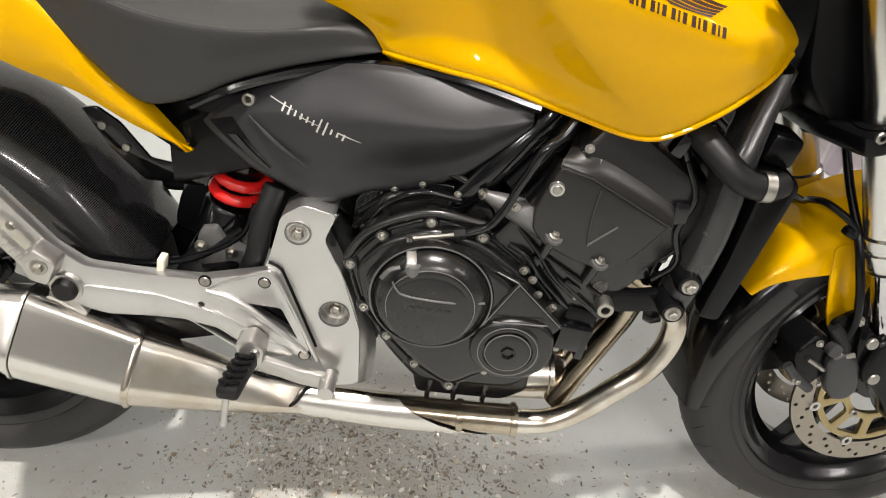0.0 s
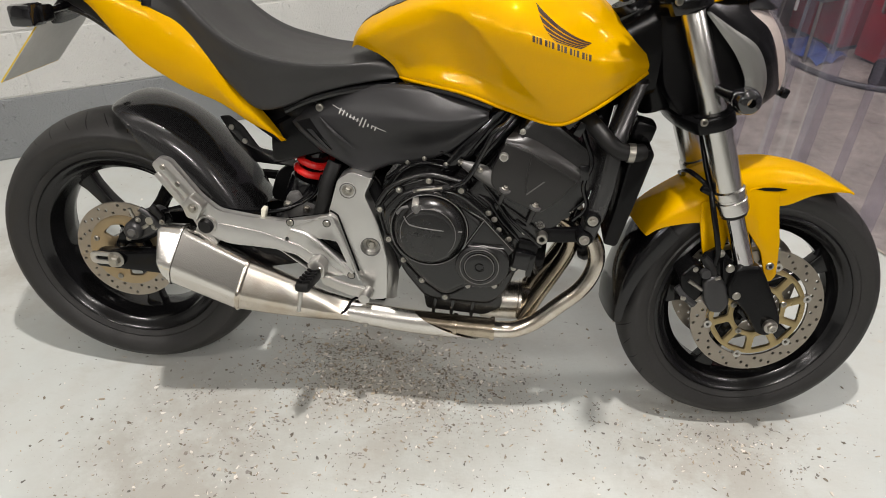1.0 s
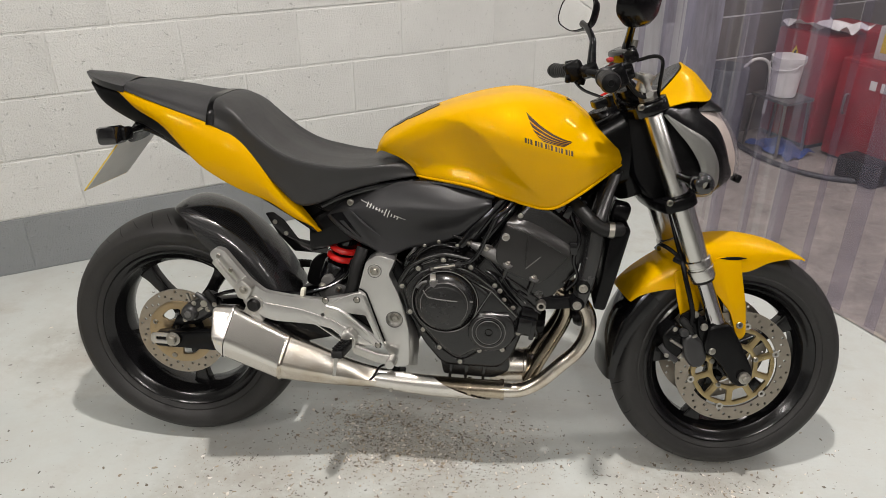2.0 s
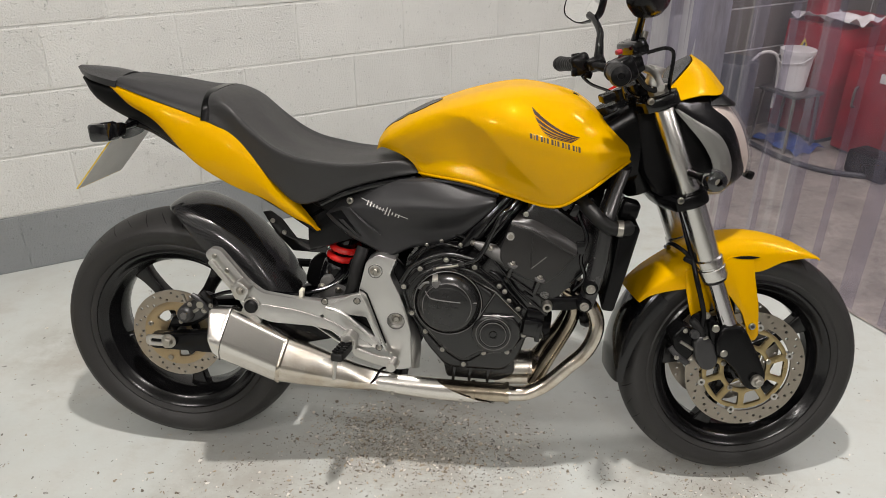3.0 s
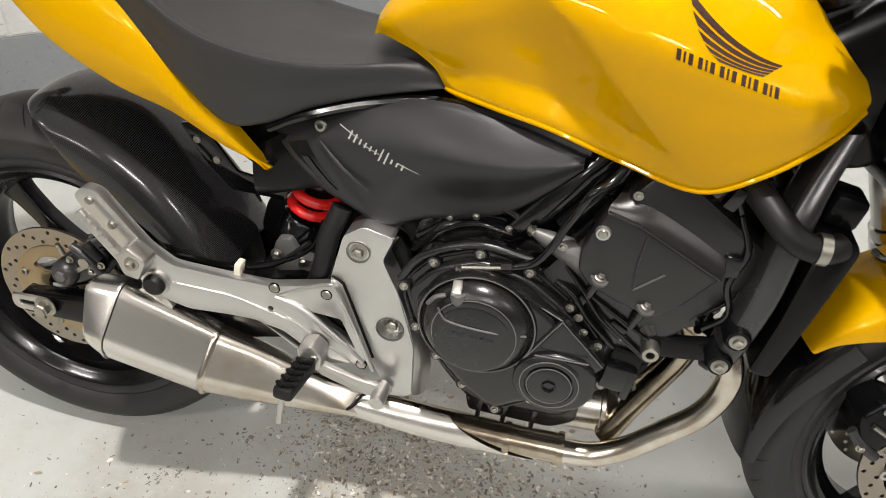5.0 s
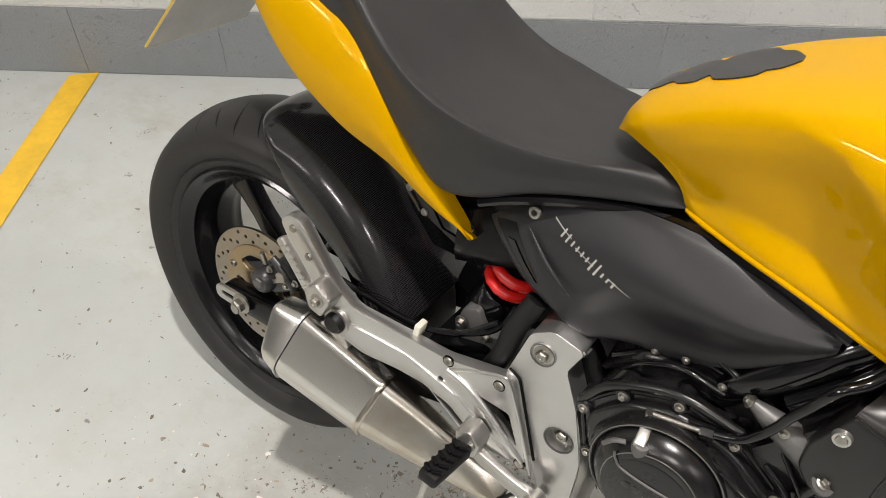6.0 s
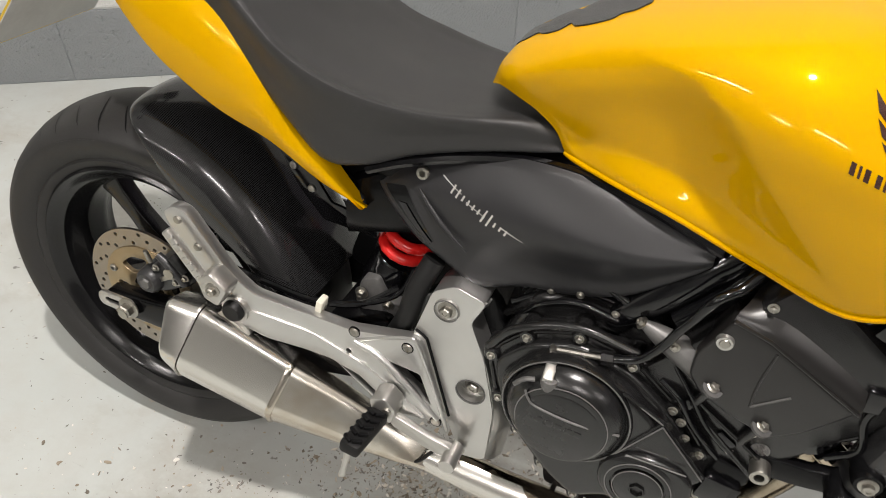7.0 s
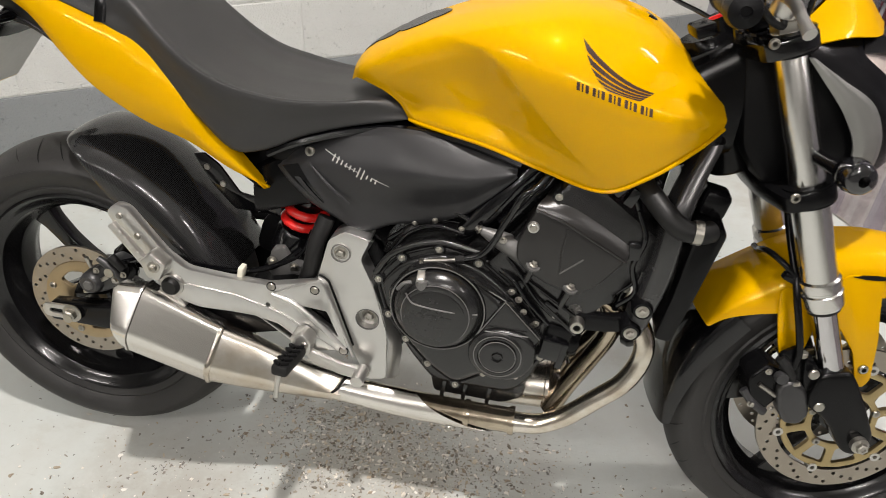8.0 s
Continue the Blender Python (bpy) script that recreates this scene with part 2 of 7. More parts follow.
    # pale flakes with a dirty rim
    flake, rim, _ = masks.pop()
    col = mixed(nt, mixed(nt, 1.0, rim, (0.7,) * 3, "MULTIPLY"), col, (0.20, 0.165, 0.12))
    col = mixed(nt, mixed(nt, 1.0, flake, (0.75,) * 3, "MULTIPLY"), col, (0.56, 0.54, 0.475))
    chips = masks[0][0]
    for k in masks[1:]:
        chips = mixed(nt, 1.0, chips, k[0], "LIGHTEN")
    tone = ramp(nt, masks[0][2], [(0.0, (0.09, 0.085, 0.08)), (0.55, (0.15, 0.135, 0.12)), (0.75, (0.30, 0.24, 0.16)), (1.0, (0.60, 0.57, 0.50))])
    col = mixed(nt, mixed(nt, 1.0, chips, (0.72,) * 3, "MULTIPLY"), col, tone)
    # hairline scuffs
    sc = noise_out(nt, coords(nt, (2, 22, 1), (0, 0, 0.7)), 7.0, 5.0, 0.7)
    col = mixed(nt, ramp(nt, sc, [(0.64, (0, 0, 0)), (0.70, (0.35,) * 3)]), col, (0.30, 0.295, 0.28))
    nt.links.new(col, b.inputs["Base Color"])
    nt.links.new(ramp(nt, mid, [(0.3, (0.42,) * 3), (0.7, (0.62,) * 3)]), b.inputs["Roughness"])
    h = mixed(nt, 0.8, noise_out(nt, vec, 70.0, 5.0, 0.7), chips, "SUBTRACT")
    bump(nt, b, h, 0.4, 0.0015)
    return m


FLOOR = floor_material()


def block_material(name, base, rough):
    """Thick paint over a pitted concrete block."""
    m, nt, b = material(name)
    geo = nt.nodes.new("ShaderNodeNewGeometry")
    info = nt.nodes.new("ShaderNodeObjectInfo")
    add = nt.nodes.new("ShaderNodeVectorMath")
    add.operation = "ADD"
    nt.links.new(geo.outputs["Position"], add.inputs[0])
    nt.links.new(info.outputs["Random"], add.inputs[1])
    vec = add.outputs[0]
    big = noise_out(nt, vec, 3.0, 6.0, 0.6)
    col = ramp(nt, big, [(0.3, tuple(c * 0.9 for c in base)), (0.7, base)])
    pits = noise_out(nt, vec, 62.0, 3.0, 0.55)
    pit = ramp(nt, pits, [(0.29, (1, 1, 1)), (0.36, (0, 0, 0))])
    # the colour is darkened in the pits too, for the shade inside them
    col = mixed(nt, pit, col, tuple(c * 0.80 for c in base))
    tone = ramp(nt, info.outputs["Random"], [(0.0, (0.93, 0.93, 0.93)), (1.0, (1, 1, 1))])
    col = mixed(nt, 1.0, col, tone, "MULTIPLY")
    nt.links.new(col, b.inputs["Base Color"])
    b.inputs["Roughness"].default_value = rough
    h = mixed(nt, 0.7, noise_out(nt, vec, 160.0, 4.0, 0.6), pit, "SUBTRACT")
    bump(nt, b, h, 0.85, 0.006)
    return m


BLOCK_WHITE = block_material("white_painted_block", (0.632, 0.638, 0.616), 0.55)
BLOCK_GREY = block_material("grey_painted_block", (0.25, 0.265, 0.272), 0.5)
BLOCK_DARK = block_material("dark_concrete_block", (0.15, 0.14, 0.125), 0.7)
# pale paints of the unseen ceiling and walls, set to bounce light
CEILING = surface("pale_bounce_ceiling", (0.72, 0.715, 0.70), 0.8, 0, 60, 0.0005, 0.1)
DULL = surface("pale_bounce_wall", (0.42, 0.42, 0.41), 0.7, 0, 60, 0.0005, 0.1)
PLASTER = surface("white_plaster", (0.70, 0.70, 0.68), 0.7, 0, 60, 0.0005, 0.06)


def glassy(name, tint, haze, gloss_rough, shine=1.0):
    """A thin clear sheet: it lets light straight through, shines by Fresnel and has a little haze."""
    m, nt, b = material(name)
    out = nt.nodes["Material Output"]
    nt.nodes.remove(b)
    tr = nt.nodes.new("ShaderNodeBsdfTransparent")
    tr.inputs[0].default_value = (*tint, 1)
    df = nt.nodes.new("ShaderNodeBsdfTranslucent")
    df.inputs[0].default_value = (0.34, 0.33, 0.40, 1)
    dd = nt.nodes.new("ShaderNodeBsdfDiffuse")
    dd.inputs[0].default_value = (0.30, 0.29, 0.36, 1)
    gl = nt.nodes.new("ShaderNodeBsdfGlossy")
    gl.inputs["Roughness"].default_value = gloss_rough
    fr = node(nt, "ShaderNodeFresnel", IOR=1.45)
    hz = nt.nodes.new("ShaderNodeMixShader")
    hz.inputs[0].default_value = 0.5
    nt.links.new(df.outputs[0], hz.inputs[1])
    nt.links.new(dd.outputs[0], hz.inputs[2])
    m1 = nt.nodes.new("ShaderNodeMixShader")
    nz = noise_out(nt, coords(nt, (3, 3, 0.6)), 3.0, 5.0, 0.65)
    nt.links.new(ramp(nt, nz, [(0.3, (haze * 0.5,) * 3), (0.75, (haze * 1.6,) * 3)]), m1.inputs[0])
    nt.links.new(tr.outputs[0], m1.inputs[1])
    nt.links.new(hz.outputs[0], m1.inputs[2])
    m2 = nt.nodes.new("ShaderNodeMixShader")
    soft = nt.nodes.new("ShaderNodeMath")
    soft.operation = "MULTIPLY"
    soft.inputs[1].default_value = shine
    nt.links.new(fr.outputs[0], soft.inputs[0])
    nt.links.new(soft.outputs[0], m2.inputs[0])
    nt.links.new(m1.outputs[0], m2.inputs[1])
    nt.links.new(gl.outputs[0], m2.inputs[2])
    nt.links.new(m2.outputs[0], out.inputs[0])
    return m


CURTAIN = glassy("clear_pvc", (0.80, 0.78, 0.85), 0.17, 0.22, 0.22)
CURTAIN_MILKY = glassy("milky_pvc", (0.45, 0.44, 0.51), 0.62, 0.32, 0.35)
SMOKED = glassy("smoked_screen", (0.35, 0.36, 0.38), 0.06, 0.05)
LENS = glassy("clear_lens", (0.96, 0.95, 0.94), 0.10, 0.05, 0.25)
MIRROR = surface("mirror_glass", (0.9, 0.9, 0.9), 0.02, 1.0, 300, 0, 0.02, 0, 0.01)
m_lamp, nt_lamp, b_lamp = material("lamp_diffuser")
b_lamp.inputs["Base Color"].default_value = (0.9, 0.9, 0.9, 1)
b_lamp.inputs["Emission Color"].default_value = (1.0, 0.938, 0.898, 1)
b_lamp.inputs["Emission Strength"].default_value = 10.0

# stained brown concrete, coloured darker to stand for dimmer light behind the curtain
WORKSHOP_FLOOR = surface("dimmed_stained_concrete", (0.26, 0.235, 0.205), 0.7, 0.0, 45.0, 0.001, 0.45)

# ---- mesh tools ----


def part(name, bm, mat, parent=None, label="", m=None, sharp=38.0, fix=True):
    """Links a bmesh as one mesh object under a thing or a part."""
    if fix:
        bmesh.ops.recalc_face_normals(bm, faces=bm.faces[:])
    lim = radians(sharp)
    for f in bm.faces:
        f.smooth = True
    for e in bm.edges:
        e.smooth = len(e.link_faces) == 2 and e.calc_face_angle(0) < lim
    me = bpy.data.meshes.new(name)
    bm.to_mesh(me)
    bm.free()
    me.materials.append(mat)
    ob = new(name, me)
    if parent:
        ob.parent = parent
    if m is not None:
        ob.matrix_basis = m
    return tagged(ob, label)


def thing(name, m, label, category, group=""):
    ob = new(name)
    ob.empty_display_size = 0.1
    ob.matrix_basis = m
    return tagged(ob, label, category, group)


def spline(pts, n, closed=False):
    """n points evenly in parameter on a Catmull-Rom curve through pts."""
    p = [np.array(q, float) for q in pts]
    k = len(p)
    if k == 2:
        return [p[0] + (p[1] - p[0]) * i / (n - 1) for i in range(n)]
    out = []
    segs = k if closed else k - 1
    for i in range(n):
        u = i / (n if closed else n - 1) * segs
        j = min(int(u), segs - 1)
        t = u - j
        if closed:
            a, b, c, d = p[(j - 1) % k], p[j % k], p[(j + 1) % k], p[(j + 2) % k]
        else:
            b, c = p[j], p[j + 1]
            a = p[j - 1] if j else 2 * b - c
            d = p[j + 2] if j + 2 < k else 2 * c - b
        out.append(0.5 * (2 * b + (c - a) * t + (2 * a - 5 * b + 4 * c - d) * t * t + (3 * b - a - 3 * c + d) * t ** 3))
    return out


def grid_faces(bm, g, closed_u=False, closed_v=False):
    nu, nv = len(g), len(g[0])
    for i in range(nu if closed_u else nu - 1):
        for j in range(nv if closed_v else nv - 1):
            q = [g[i][j], g[(i + 1) % nu][j], g[(i + 1) % nu][(j + 1) % nv], g[i][(j + 1) % nv]]
            if len(set(q)) == 4:
                bm.faces.new(q)


def loft(rows, nu=24, nv=24, closed_v=False, mirror=False, thick=0.0, bm=None):
    """A smooth sheet through rows of points; mirror adds its twin across y = 0."""
    bm = bm or bmesh.new()
    for side in ((1, -1) if mirror else (1,)):
        fine = [spline(r, nv, closed_v) for r in rows]
        cols = [spline([r[j] for r in fine], nu) for j in range(nv)]
        g = [[bm.verts.new((cols[j][i][0], cols[j][i][1] * side, cols[j][i][2])) for j in range(nv)] for i in range(nu)]
        grid_faces(bm, g, False, closed_v)
    if mirror:
        bmesh.ops.remove_doubles(bm, verts=bm.verts[:], dist=0.0004)
    if thick:
        bmesh.ops.recalc_face_normals(bm, faces=bm.faces[:])
        bmesh.ops.solidify(bm, geom=bm.faces[:], thickness=thick)
    return bm


def caps(bm):
    """Closes every open rim of a mesh."""
    edges = [e for e in bm.edges if len(e.link_faces) == 1]
    bmesh.ops.holes_fill(bm, edges=edges, sides=0)
    return bm


def rounded(pts, r, seg=3):
    """A polygon with its corners rounded off."""
    out = []
    k = len(pts)
    for i in range(k):
        a, b, c = (np.array(pts[(i + d) % k], float) for d in (-1, 0, 1))
        u, v = a - b, c - b
        lu, lv = np.linalg.norm(u), np.linalg.norm(v)
        d = min(r, lu * 0.45, lv * 0.45)
        s, e = b + u / lu * d, b + v / lv * d
        for j in range(seg + 1):
            t = j / seg
            out.append(tuple((1 - t) ** 2 * s + 2 * t * (1 - t) * b + t * t * e))
    return out


def circle(cx, cz, r, n=20, start=0.0):
    return [(cx + r * math.cos(start + 2 * math.pi * i / n), cz + r * math.sin(start + 2 * math.pi * i / n)) for i in range(n)]


def plate(outline, y0, y1, holes=(), bevel=0.0015, bm=None, seg=2):
    """A slab with that outline in x and z between two y, with holes through it."""
    own = bm or bmesh.new()
    tmp = bmesh.new()
    edges = []
    for loop in (outline, *holes):
        vs = [tmp.verts.new((x, y0, z)) for x, z in loop]
        edges += [tmp.edges.new((vs[i], vs[(i + 1) % len(vs)])) for i in range(len(vs))]
    if holes:
        bmesh.ops.triangle_fill(tmp, use_beauty=True, edges=edges, normal=(0, 1, 0))
    else:
        tmp.faces.new(tmp.verts[:])
    res = bmesh.ops.extrude_face_region(tmp, geom=tmp.faces[:])
    bmesh.ops.translate(tmp, vec=(0, y1 - y0, 0), verts=[v for v in res["geom"] if isinstance(v, bmesh.types.BMVert)])
    bmesh.ops.recalc_face_normals(tmp, faces=tmp.faces[:])
    if bevel:
        rim = [e for e in tmp.edges if len(e.link_faces) == 2 and e.calc_face_angle(0) > 1.2]
        bmesh.ops.bevel(tmp, geom=rim, offset=bevel, segments=seg, profile=0.5, affect="EDGES", clamp_overlap=True)
    me = bpy.data.meshes.new("tmp")
    tmp.to_mesh(me)
    tmp.free()
    own.from_mesh(me)
    bpy.data.meshes.remove(me)
    return own


def lathe(profile, origin, axis=(0, 1, 0), n=48, closed=False, bm=None):
    """Turns a profile of (radius, height along the axis) round it."""
    bm = bm or bmesh.new()
    ax = Vector(axis).normalized()
    u = ax.orthogonal().normalized()
    v = ax.cross(u)
    g = []
    for r, h in profile:
        c = Vector(origin) + ax * h
        g.append([bm.verts.new(c + (u * math.cos(2 * math.pi * i / n) + v * math.sin(2 * math.pi * i / n)) * max(r, 1e-5)) for i in range(n)])
    grid_faces(bm, g, closed, True)
    if not closed:
        for ring, (r, _) in ((g[0], profile[0]), (g[-1], profile[-1])):
            if r > 1e-4:
                bm.faces.new(ring)
    return bm


def tube(pts, r, n=12, sub=6, bm=None, flat=1.0):
    """A pipe along a smooth curve; r is one radius or one for each point."""
    bm = bm or bmesh.new()
    k = len(pts)
    m = (k - 1) * sub + 1 if k > 2 else 2
    line = [Vector(p) for p in spline(pts, m)]
    rad = [r] * m if isinstance(r, (int, float)) else [float(q[0]) for q in spline([(a, 0, 0) for a in r], m)]
    up = None
    g = []
    for i, p in enumerate(line):
        d = (line[min(i + 1, m - 1)] - line[max(i - 1, 0)]).normalized()
        if up is None:
            up = d.orthogonal().normalized()
        up = (up - d * up.dot(d)).normalized()
        w = d.cross(up)
        g.append([bm.verts.new(p + (up * math.cos(2 * math.pi * j / n) + w * (flat * math.sin(2 * math.pi * j / n))) * rad[i]) for j in range(n)])
    grid_faces(bm, g, False, True)
    bm.faces.new(g[0])
    bm.faces.new(g[-1])
    return bm


def box(c, size, turn=(0, 0, 0), bevel=0.004, bm=None, seg=2):
    """A block with rounded edges, turned by degrees."""
    tmp = bmesh.new()
    bmesh.ops.create_cube(tmp, size=1.0)
    bmesh.ops.scale(tmp, vec=size, verts=tmp.verts[:])
    if bevel:
        bmesh.ops.bevel(tmp, geom=tmp.edges[:], offset=min(bevel, min(size) * 0.45), segments=seg, profile=0.5, affect="EDGES", clamp_overlap=True)
    bmesh.ops.transform(tmp, matrix=pose(*c, *turn), verts=tmp.verts[:])
    if bm is None:
        return tmp
    me = bpy.data.meshes.new("tmp")
    tmp.to_mesh(me)
    tmp.free()
    bm.from_mesh(me)
    bpy.data.meshes.remove(me)
    return bm


def bolt_mesh():
    """A flanged hexagon bolt with radius 1, its head along +z."""
    bm = lathe([(1.0, 0.0), (1.0, 0.12), (0.72, 0.2)], (0, 0, 0), (0, 0, 1), 18)
    lathe([(0.66, 0.15), (0.66, 0.72), (0.52, 0.82), (0.30, 0.82), (0.26, 0.70), (0.0, 0.70)], (0, 0, 0), (0, 0, 1), 6, bm=bm)
    me = bpy.data.meshes.new("bolt")
    bm.to_mesh(me)
    bm.free()
    me.materials.append(STEEL)
    return me


def cap_mesh():
    """A round socket-head screw with radius 1."""
    bm = lathe([(1.0, 0.0), (1.0, 0.35), (0.85, 0.55), (0.5, 0.6)], (0, 0, 0), (0, 0, 1), 18)
    lathe([(0.5, 0.6), (0.45, 0.25), (0.0, 0.25)], (0, 0, 0), (0, 0, 1), 6, bm=bm)
    bm.normal_update()
    me = bpy.data.meshes.new("screw")
    bm.to_mesh(me)
    bm.free()
    me.materials.append(STEEL)
    return me


BOLT, SCREW = bolt_mesh(), cap_mesh()


def bolt(parent, x, y, z, r=0.008, facing=(0, -1, 0), data=None):
    ob = new("bolt" if data is None else "screw", data or BOLT)
    ob.parent = parent
    ob.matrix_basis = Matrix.Translation((x, y, z)) @ Vector(facing).to_track_quat("Z", "Y").to_matrix().to_4x4() @ Matrix.Diagonal((r, r, r, 1))
    return ob


# ---- the setting ----
WALL_TURN = 32.0
WALL_AT = pose(-1.0, 0.765, 0, 0, 0, WALL_TURN)   # x along the wall, y into it
COURSE, BLOCK = 0.225, 0.45

bm = bmesh.new()
bmesh.ops.create_grid(bm, x_segments=2, y_segments=2, size=0.5)
bmesh.ops.scale(bm, vec=(22, 22, 1), verts=bm.verts[:])
floor = part("floor", bm, FLOOR)
tagged(floor, "pale grey painted concrete floor with chips and dirt", "floor", kind="structure")

# the block wall: a backing, with the blocks as pieces on it at the end of the file
bm = box((1.2, 0.1010, 2.1), (10.0, 0.2, 3.75), bevel=0)
wall = part("wall_north", bm, BLOCK_WHITE, m=WALL_AT)
part("lowest_course", box((1.2, 0.1006, 0.1125), (10.0, 0.2, COURSE), bevel=0), BLOCK_GREY, wall)
tagged(wall, "white painted concrete block wall with a grey lowest course", "wall", kind="structure")
# unseen walls and ceiling, added to close the room and bounce light
for wname, c, size in (("wall_south", (0, -9, 2.05), (22, 0.2, 4.1)), ("wall_west", (-8, 0, 2.05), (0.2, 22, 4.1)), ("wall_east", (9, 0, 2.05), (0.2, 22, 4.1)), ("wall_far", (0, 8.5, 2.05), (22, 0.2, 4.1))):
    tagged(part(wname, box(c, size, bevel=0), DULL), "plain pale wall out of view, closing the room and bouncing light", "wall", kind="structure")
ceil = part("ceiling", box((0, 0, 4.15), (22, 22, 0.2), bevel=0), CEILING)
tagged(ceil, "pale ceiling out of view, closing the room and bouncing light", "ceiling", kind="structure")
for lx, ly, lz, sx, sy, watts in LAMPS:
    lum = thing("ceiling_light", pose(lx, ly, lz), "white ceiling light out of view, with an opal diffuser", "lamp", "ceiling lights")
    part("housing", box((0, 0, 0.045), (sx + 0.06, sy + 0.06, 0.09)), PLASTER, lum)
    part("diffuser", box((0, 0, -0.015), (sx, sy, 0.03)), m_lamp, lum)

# a painted bay line on the floor
bm = bmesh.new()
a, d = Vector((-1.385, 0.525, 0.003)), Vector((0.37, -0.56, 0)).normalized()
n = Vector((d.y, -d.x, 0)) * 0.045
q = [bm.verts.new(a + d * s + n * w) for s, w in ((0.0, -1), (0.02, 1), (2.2, 1), (2.2, -1))]
bm.faces.new(q)
tagged(part("floor_line", bm, LINE_YELLOW), "worn yellow bay line painted on the floor", "marking", kind="structure")

# ---- the motorcycle ----
# x forward from the rear axle, y to its left, z up from the tyres' line
LEAN = 9.5
bike = thing("motorcycle", pose(0, 0, 0.001, -LEAN, 0, 0), "yellow and black naked motorcycle leaning on its side stand", "motorcycle")
AXIS_AT, RAKE, STEER_BY = Vector((1.385, 0, 0.31)), 23.5, 9.0
AXIS = Vector((-math.sin(radians(RAKE)), 0, math.cos(radians(RAKE))))
STEER = Matrix.Translation(AXIS_AT) @ Matrix.Rotation(radians(STEER_BY), 4, AXIS) @ Matrix.Translation(-AXIS_AT)
REAR, FRONT = (0.0, 0.0, 0.316), (1.423, 0.0, 0.303)


def spoke(c, angle, y0, y1, hub, rim, spread):
    """One cast spoke that widens towards the rim."""
    tip = rim + 0.006
    out = [(hub, -0.026), (hub + 0.04, -0.018), (rim - 0.07, -0.014), (rim - 0.025, -0.017), (tip, -spread * 0.62), (tip, spread * 0.62), (rim - 0.025, 0.017), (rim - 0.07, 0.014), (hub + 0.04, 0.018), (hub, 0.026)]
    bm = plate(rounded(out, 0.008), y0, y1, (), 0.006, seg=3)
    bmesh.ops.transform(bm, matrix=pose(*c, 0, angle, 0), verts=bm.verts[:])
    return bm


def wheel(name, c, hw, r_tyre, tyre_hw, rim_r, parent, m, label, turn):
    """Rim with five cast spokes, and its tyre."""
    prof = [(rim_r, -hw), (rim_r - 0.005, -hw - 0.004), (rim_r - 0.012, -hw), (rim_r - 0.017, -hw + 0.008), (rim_r - 0.026, -hw + 0.014),
            (rim_r - 0.030, -hw + 0.03), (rim_r - 0.040, -hw + 0.042), (rim_r - 0.043, -0.015)]
    prof = prof + [(r, -h) for r, h in reversed(prof)]
    prof += [(rim_r - 0.01, hw - 0.006), (rim_r - 0.02, 0.0), (rim_r - 0.01, -hw + 0.006)]
    rim = part(name, lathe(prof, c, n=72, closed=True), RIM, parent, label, m)
    for i in range(5):
        part("spoke", spoke(c, turn + 72 * i, -0.016, 0.016, 0.035, rim_r - 0.04, 0.042), RIM, rim)
    part("hub", lathe([(0.018, -0.055), (0.032, -0.055), (0.036, -0.04), (0.050, -0.02), (0.050, 0.02), (0.036, 0.04), (0.032, 0.055), (0.018, 0.055)], c, n=32, closed=True), RIM, rim)
    h = tyre_hw
    tp = [(rim_r - 0.004, -hw + 0.003), (rim_r + 0.004, -hw - 0.002), (rim_r + 0.012, -hw - 0.006), (rim_r + 0.016, -hw - 0.004)]
    span = r_tyre - rim_r
    tp += [(rim_r + span * a, -h * b) for a, b in ((0.30, 0.955), (0.45, 0.99), (0.57, 1.0), (0.60, 0.985), (0.70, 0.93), (0.80, 0.80), (0.89, 0.60), (0.96, 0.36), (0.99, 0.16))]
    tp = tp + [(r_tyre, 0.0)] + [(r, -y) for r, y in reversed(tp)]
    tyre = part("tyre", lathe(tp, c, n=96, closed=True), RUBBER, rim, "black road tyre with a worn slick tread")
    # black strips on the tread draw the shade in its slanting grooves
    def at(ang, f):
        i = f * (len(tp) - 1)
        j = min(int(i), len(tp) - 2)
        t = i - j
        r = tp[j][0] * (1 - t) + tp[j + 1][0] * t + 0.0006
        y = tp[j][1] * (1 - t) + tp[j + 1][1] * t
        return Vector((c[0] + r * math.cos(ang), y, c[2] + r * math.sin(ang)))
    bm = bmesh.new()
    for i in range(40):
        for side in (0, 1):
            a0 = 2 * math.pi * (i + 0.5 * side) / 40
            f0, f1 = (0.30, 0.46) if i % 2 else (0.33, 0.42)
            strip = []
            for k in range(7):
                f = f0 + (f1 - f0) * k / 6
                ff = 1 - f if side else f
                w = 0.007 * (0.5 + math.sin(math.pi * k / 6)) * 0.5
                aa = a0 + 0.10 * k / 6
                strip.append((bm.verts.new(at(aa - w, ff)), bm.verts.new(at(aa + w, ff))))
            for k in range(6):
                bm.faces.new((strip[k][0], strip[k][1], strip[k + 1][1], strip[k + 1][0]))
    tagged(part("tread_groove", bm, BLACK_MATT, rim), kind="stuff")
    # raised sidewall marks as plain bars
    bm = bmesh.new()
    for a0, cnt in ((1.75, 9), (4.9, 10), (5.6, 7)):
        for k in range(cnt):
            a1 = a0 + k * 0.034
            q = [bm.verts.new(at(a1 + da, f)) for da, f in ((0, 0.185), (0.024, 0.185), (0.024, 0.232), (0, 0.232))]
            bm.faces.new(q)
    tagged(part("sidewall_mark", bm, RUBBER_MARK, rim), kind="stuff")
    return rim


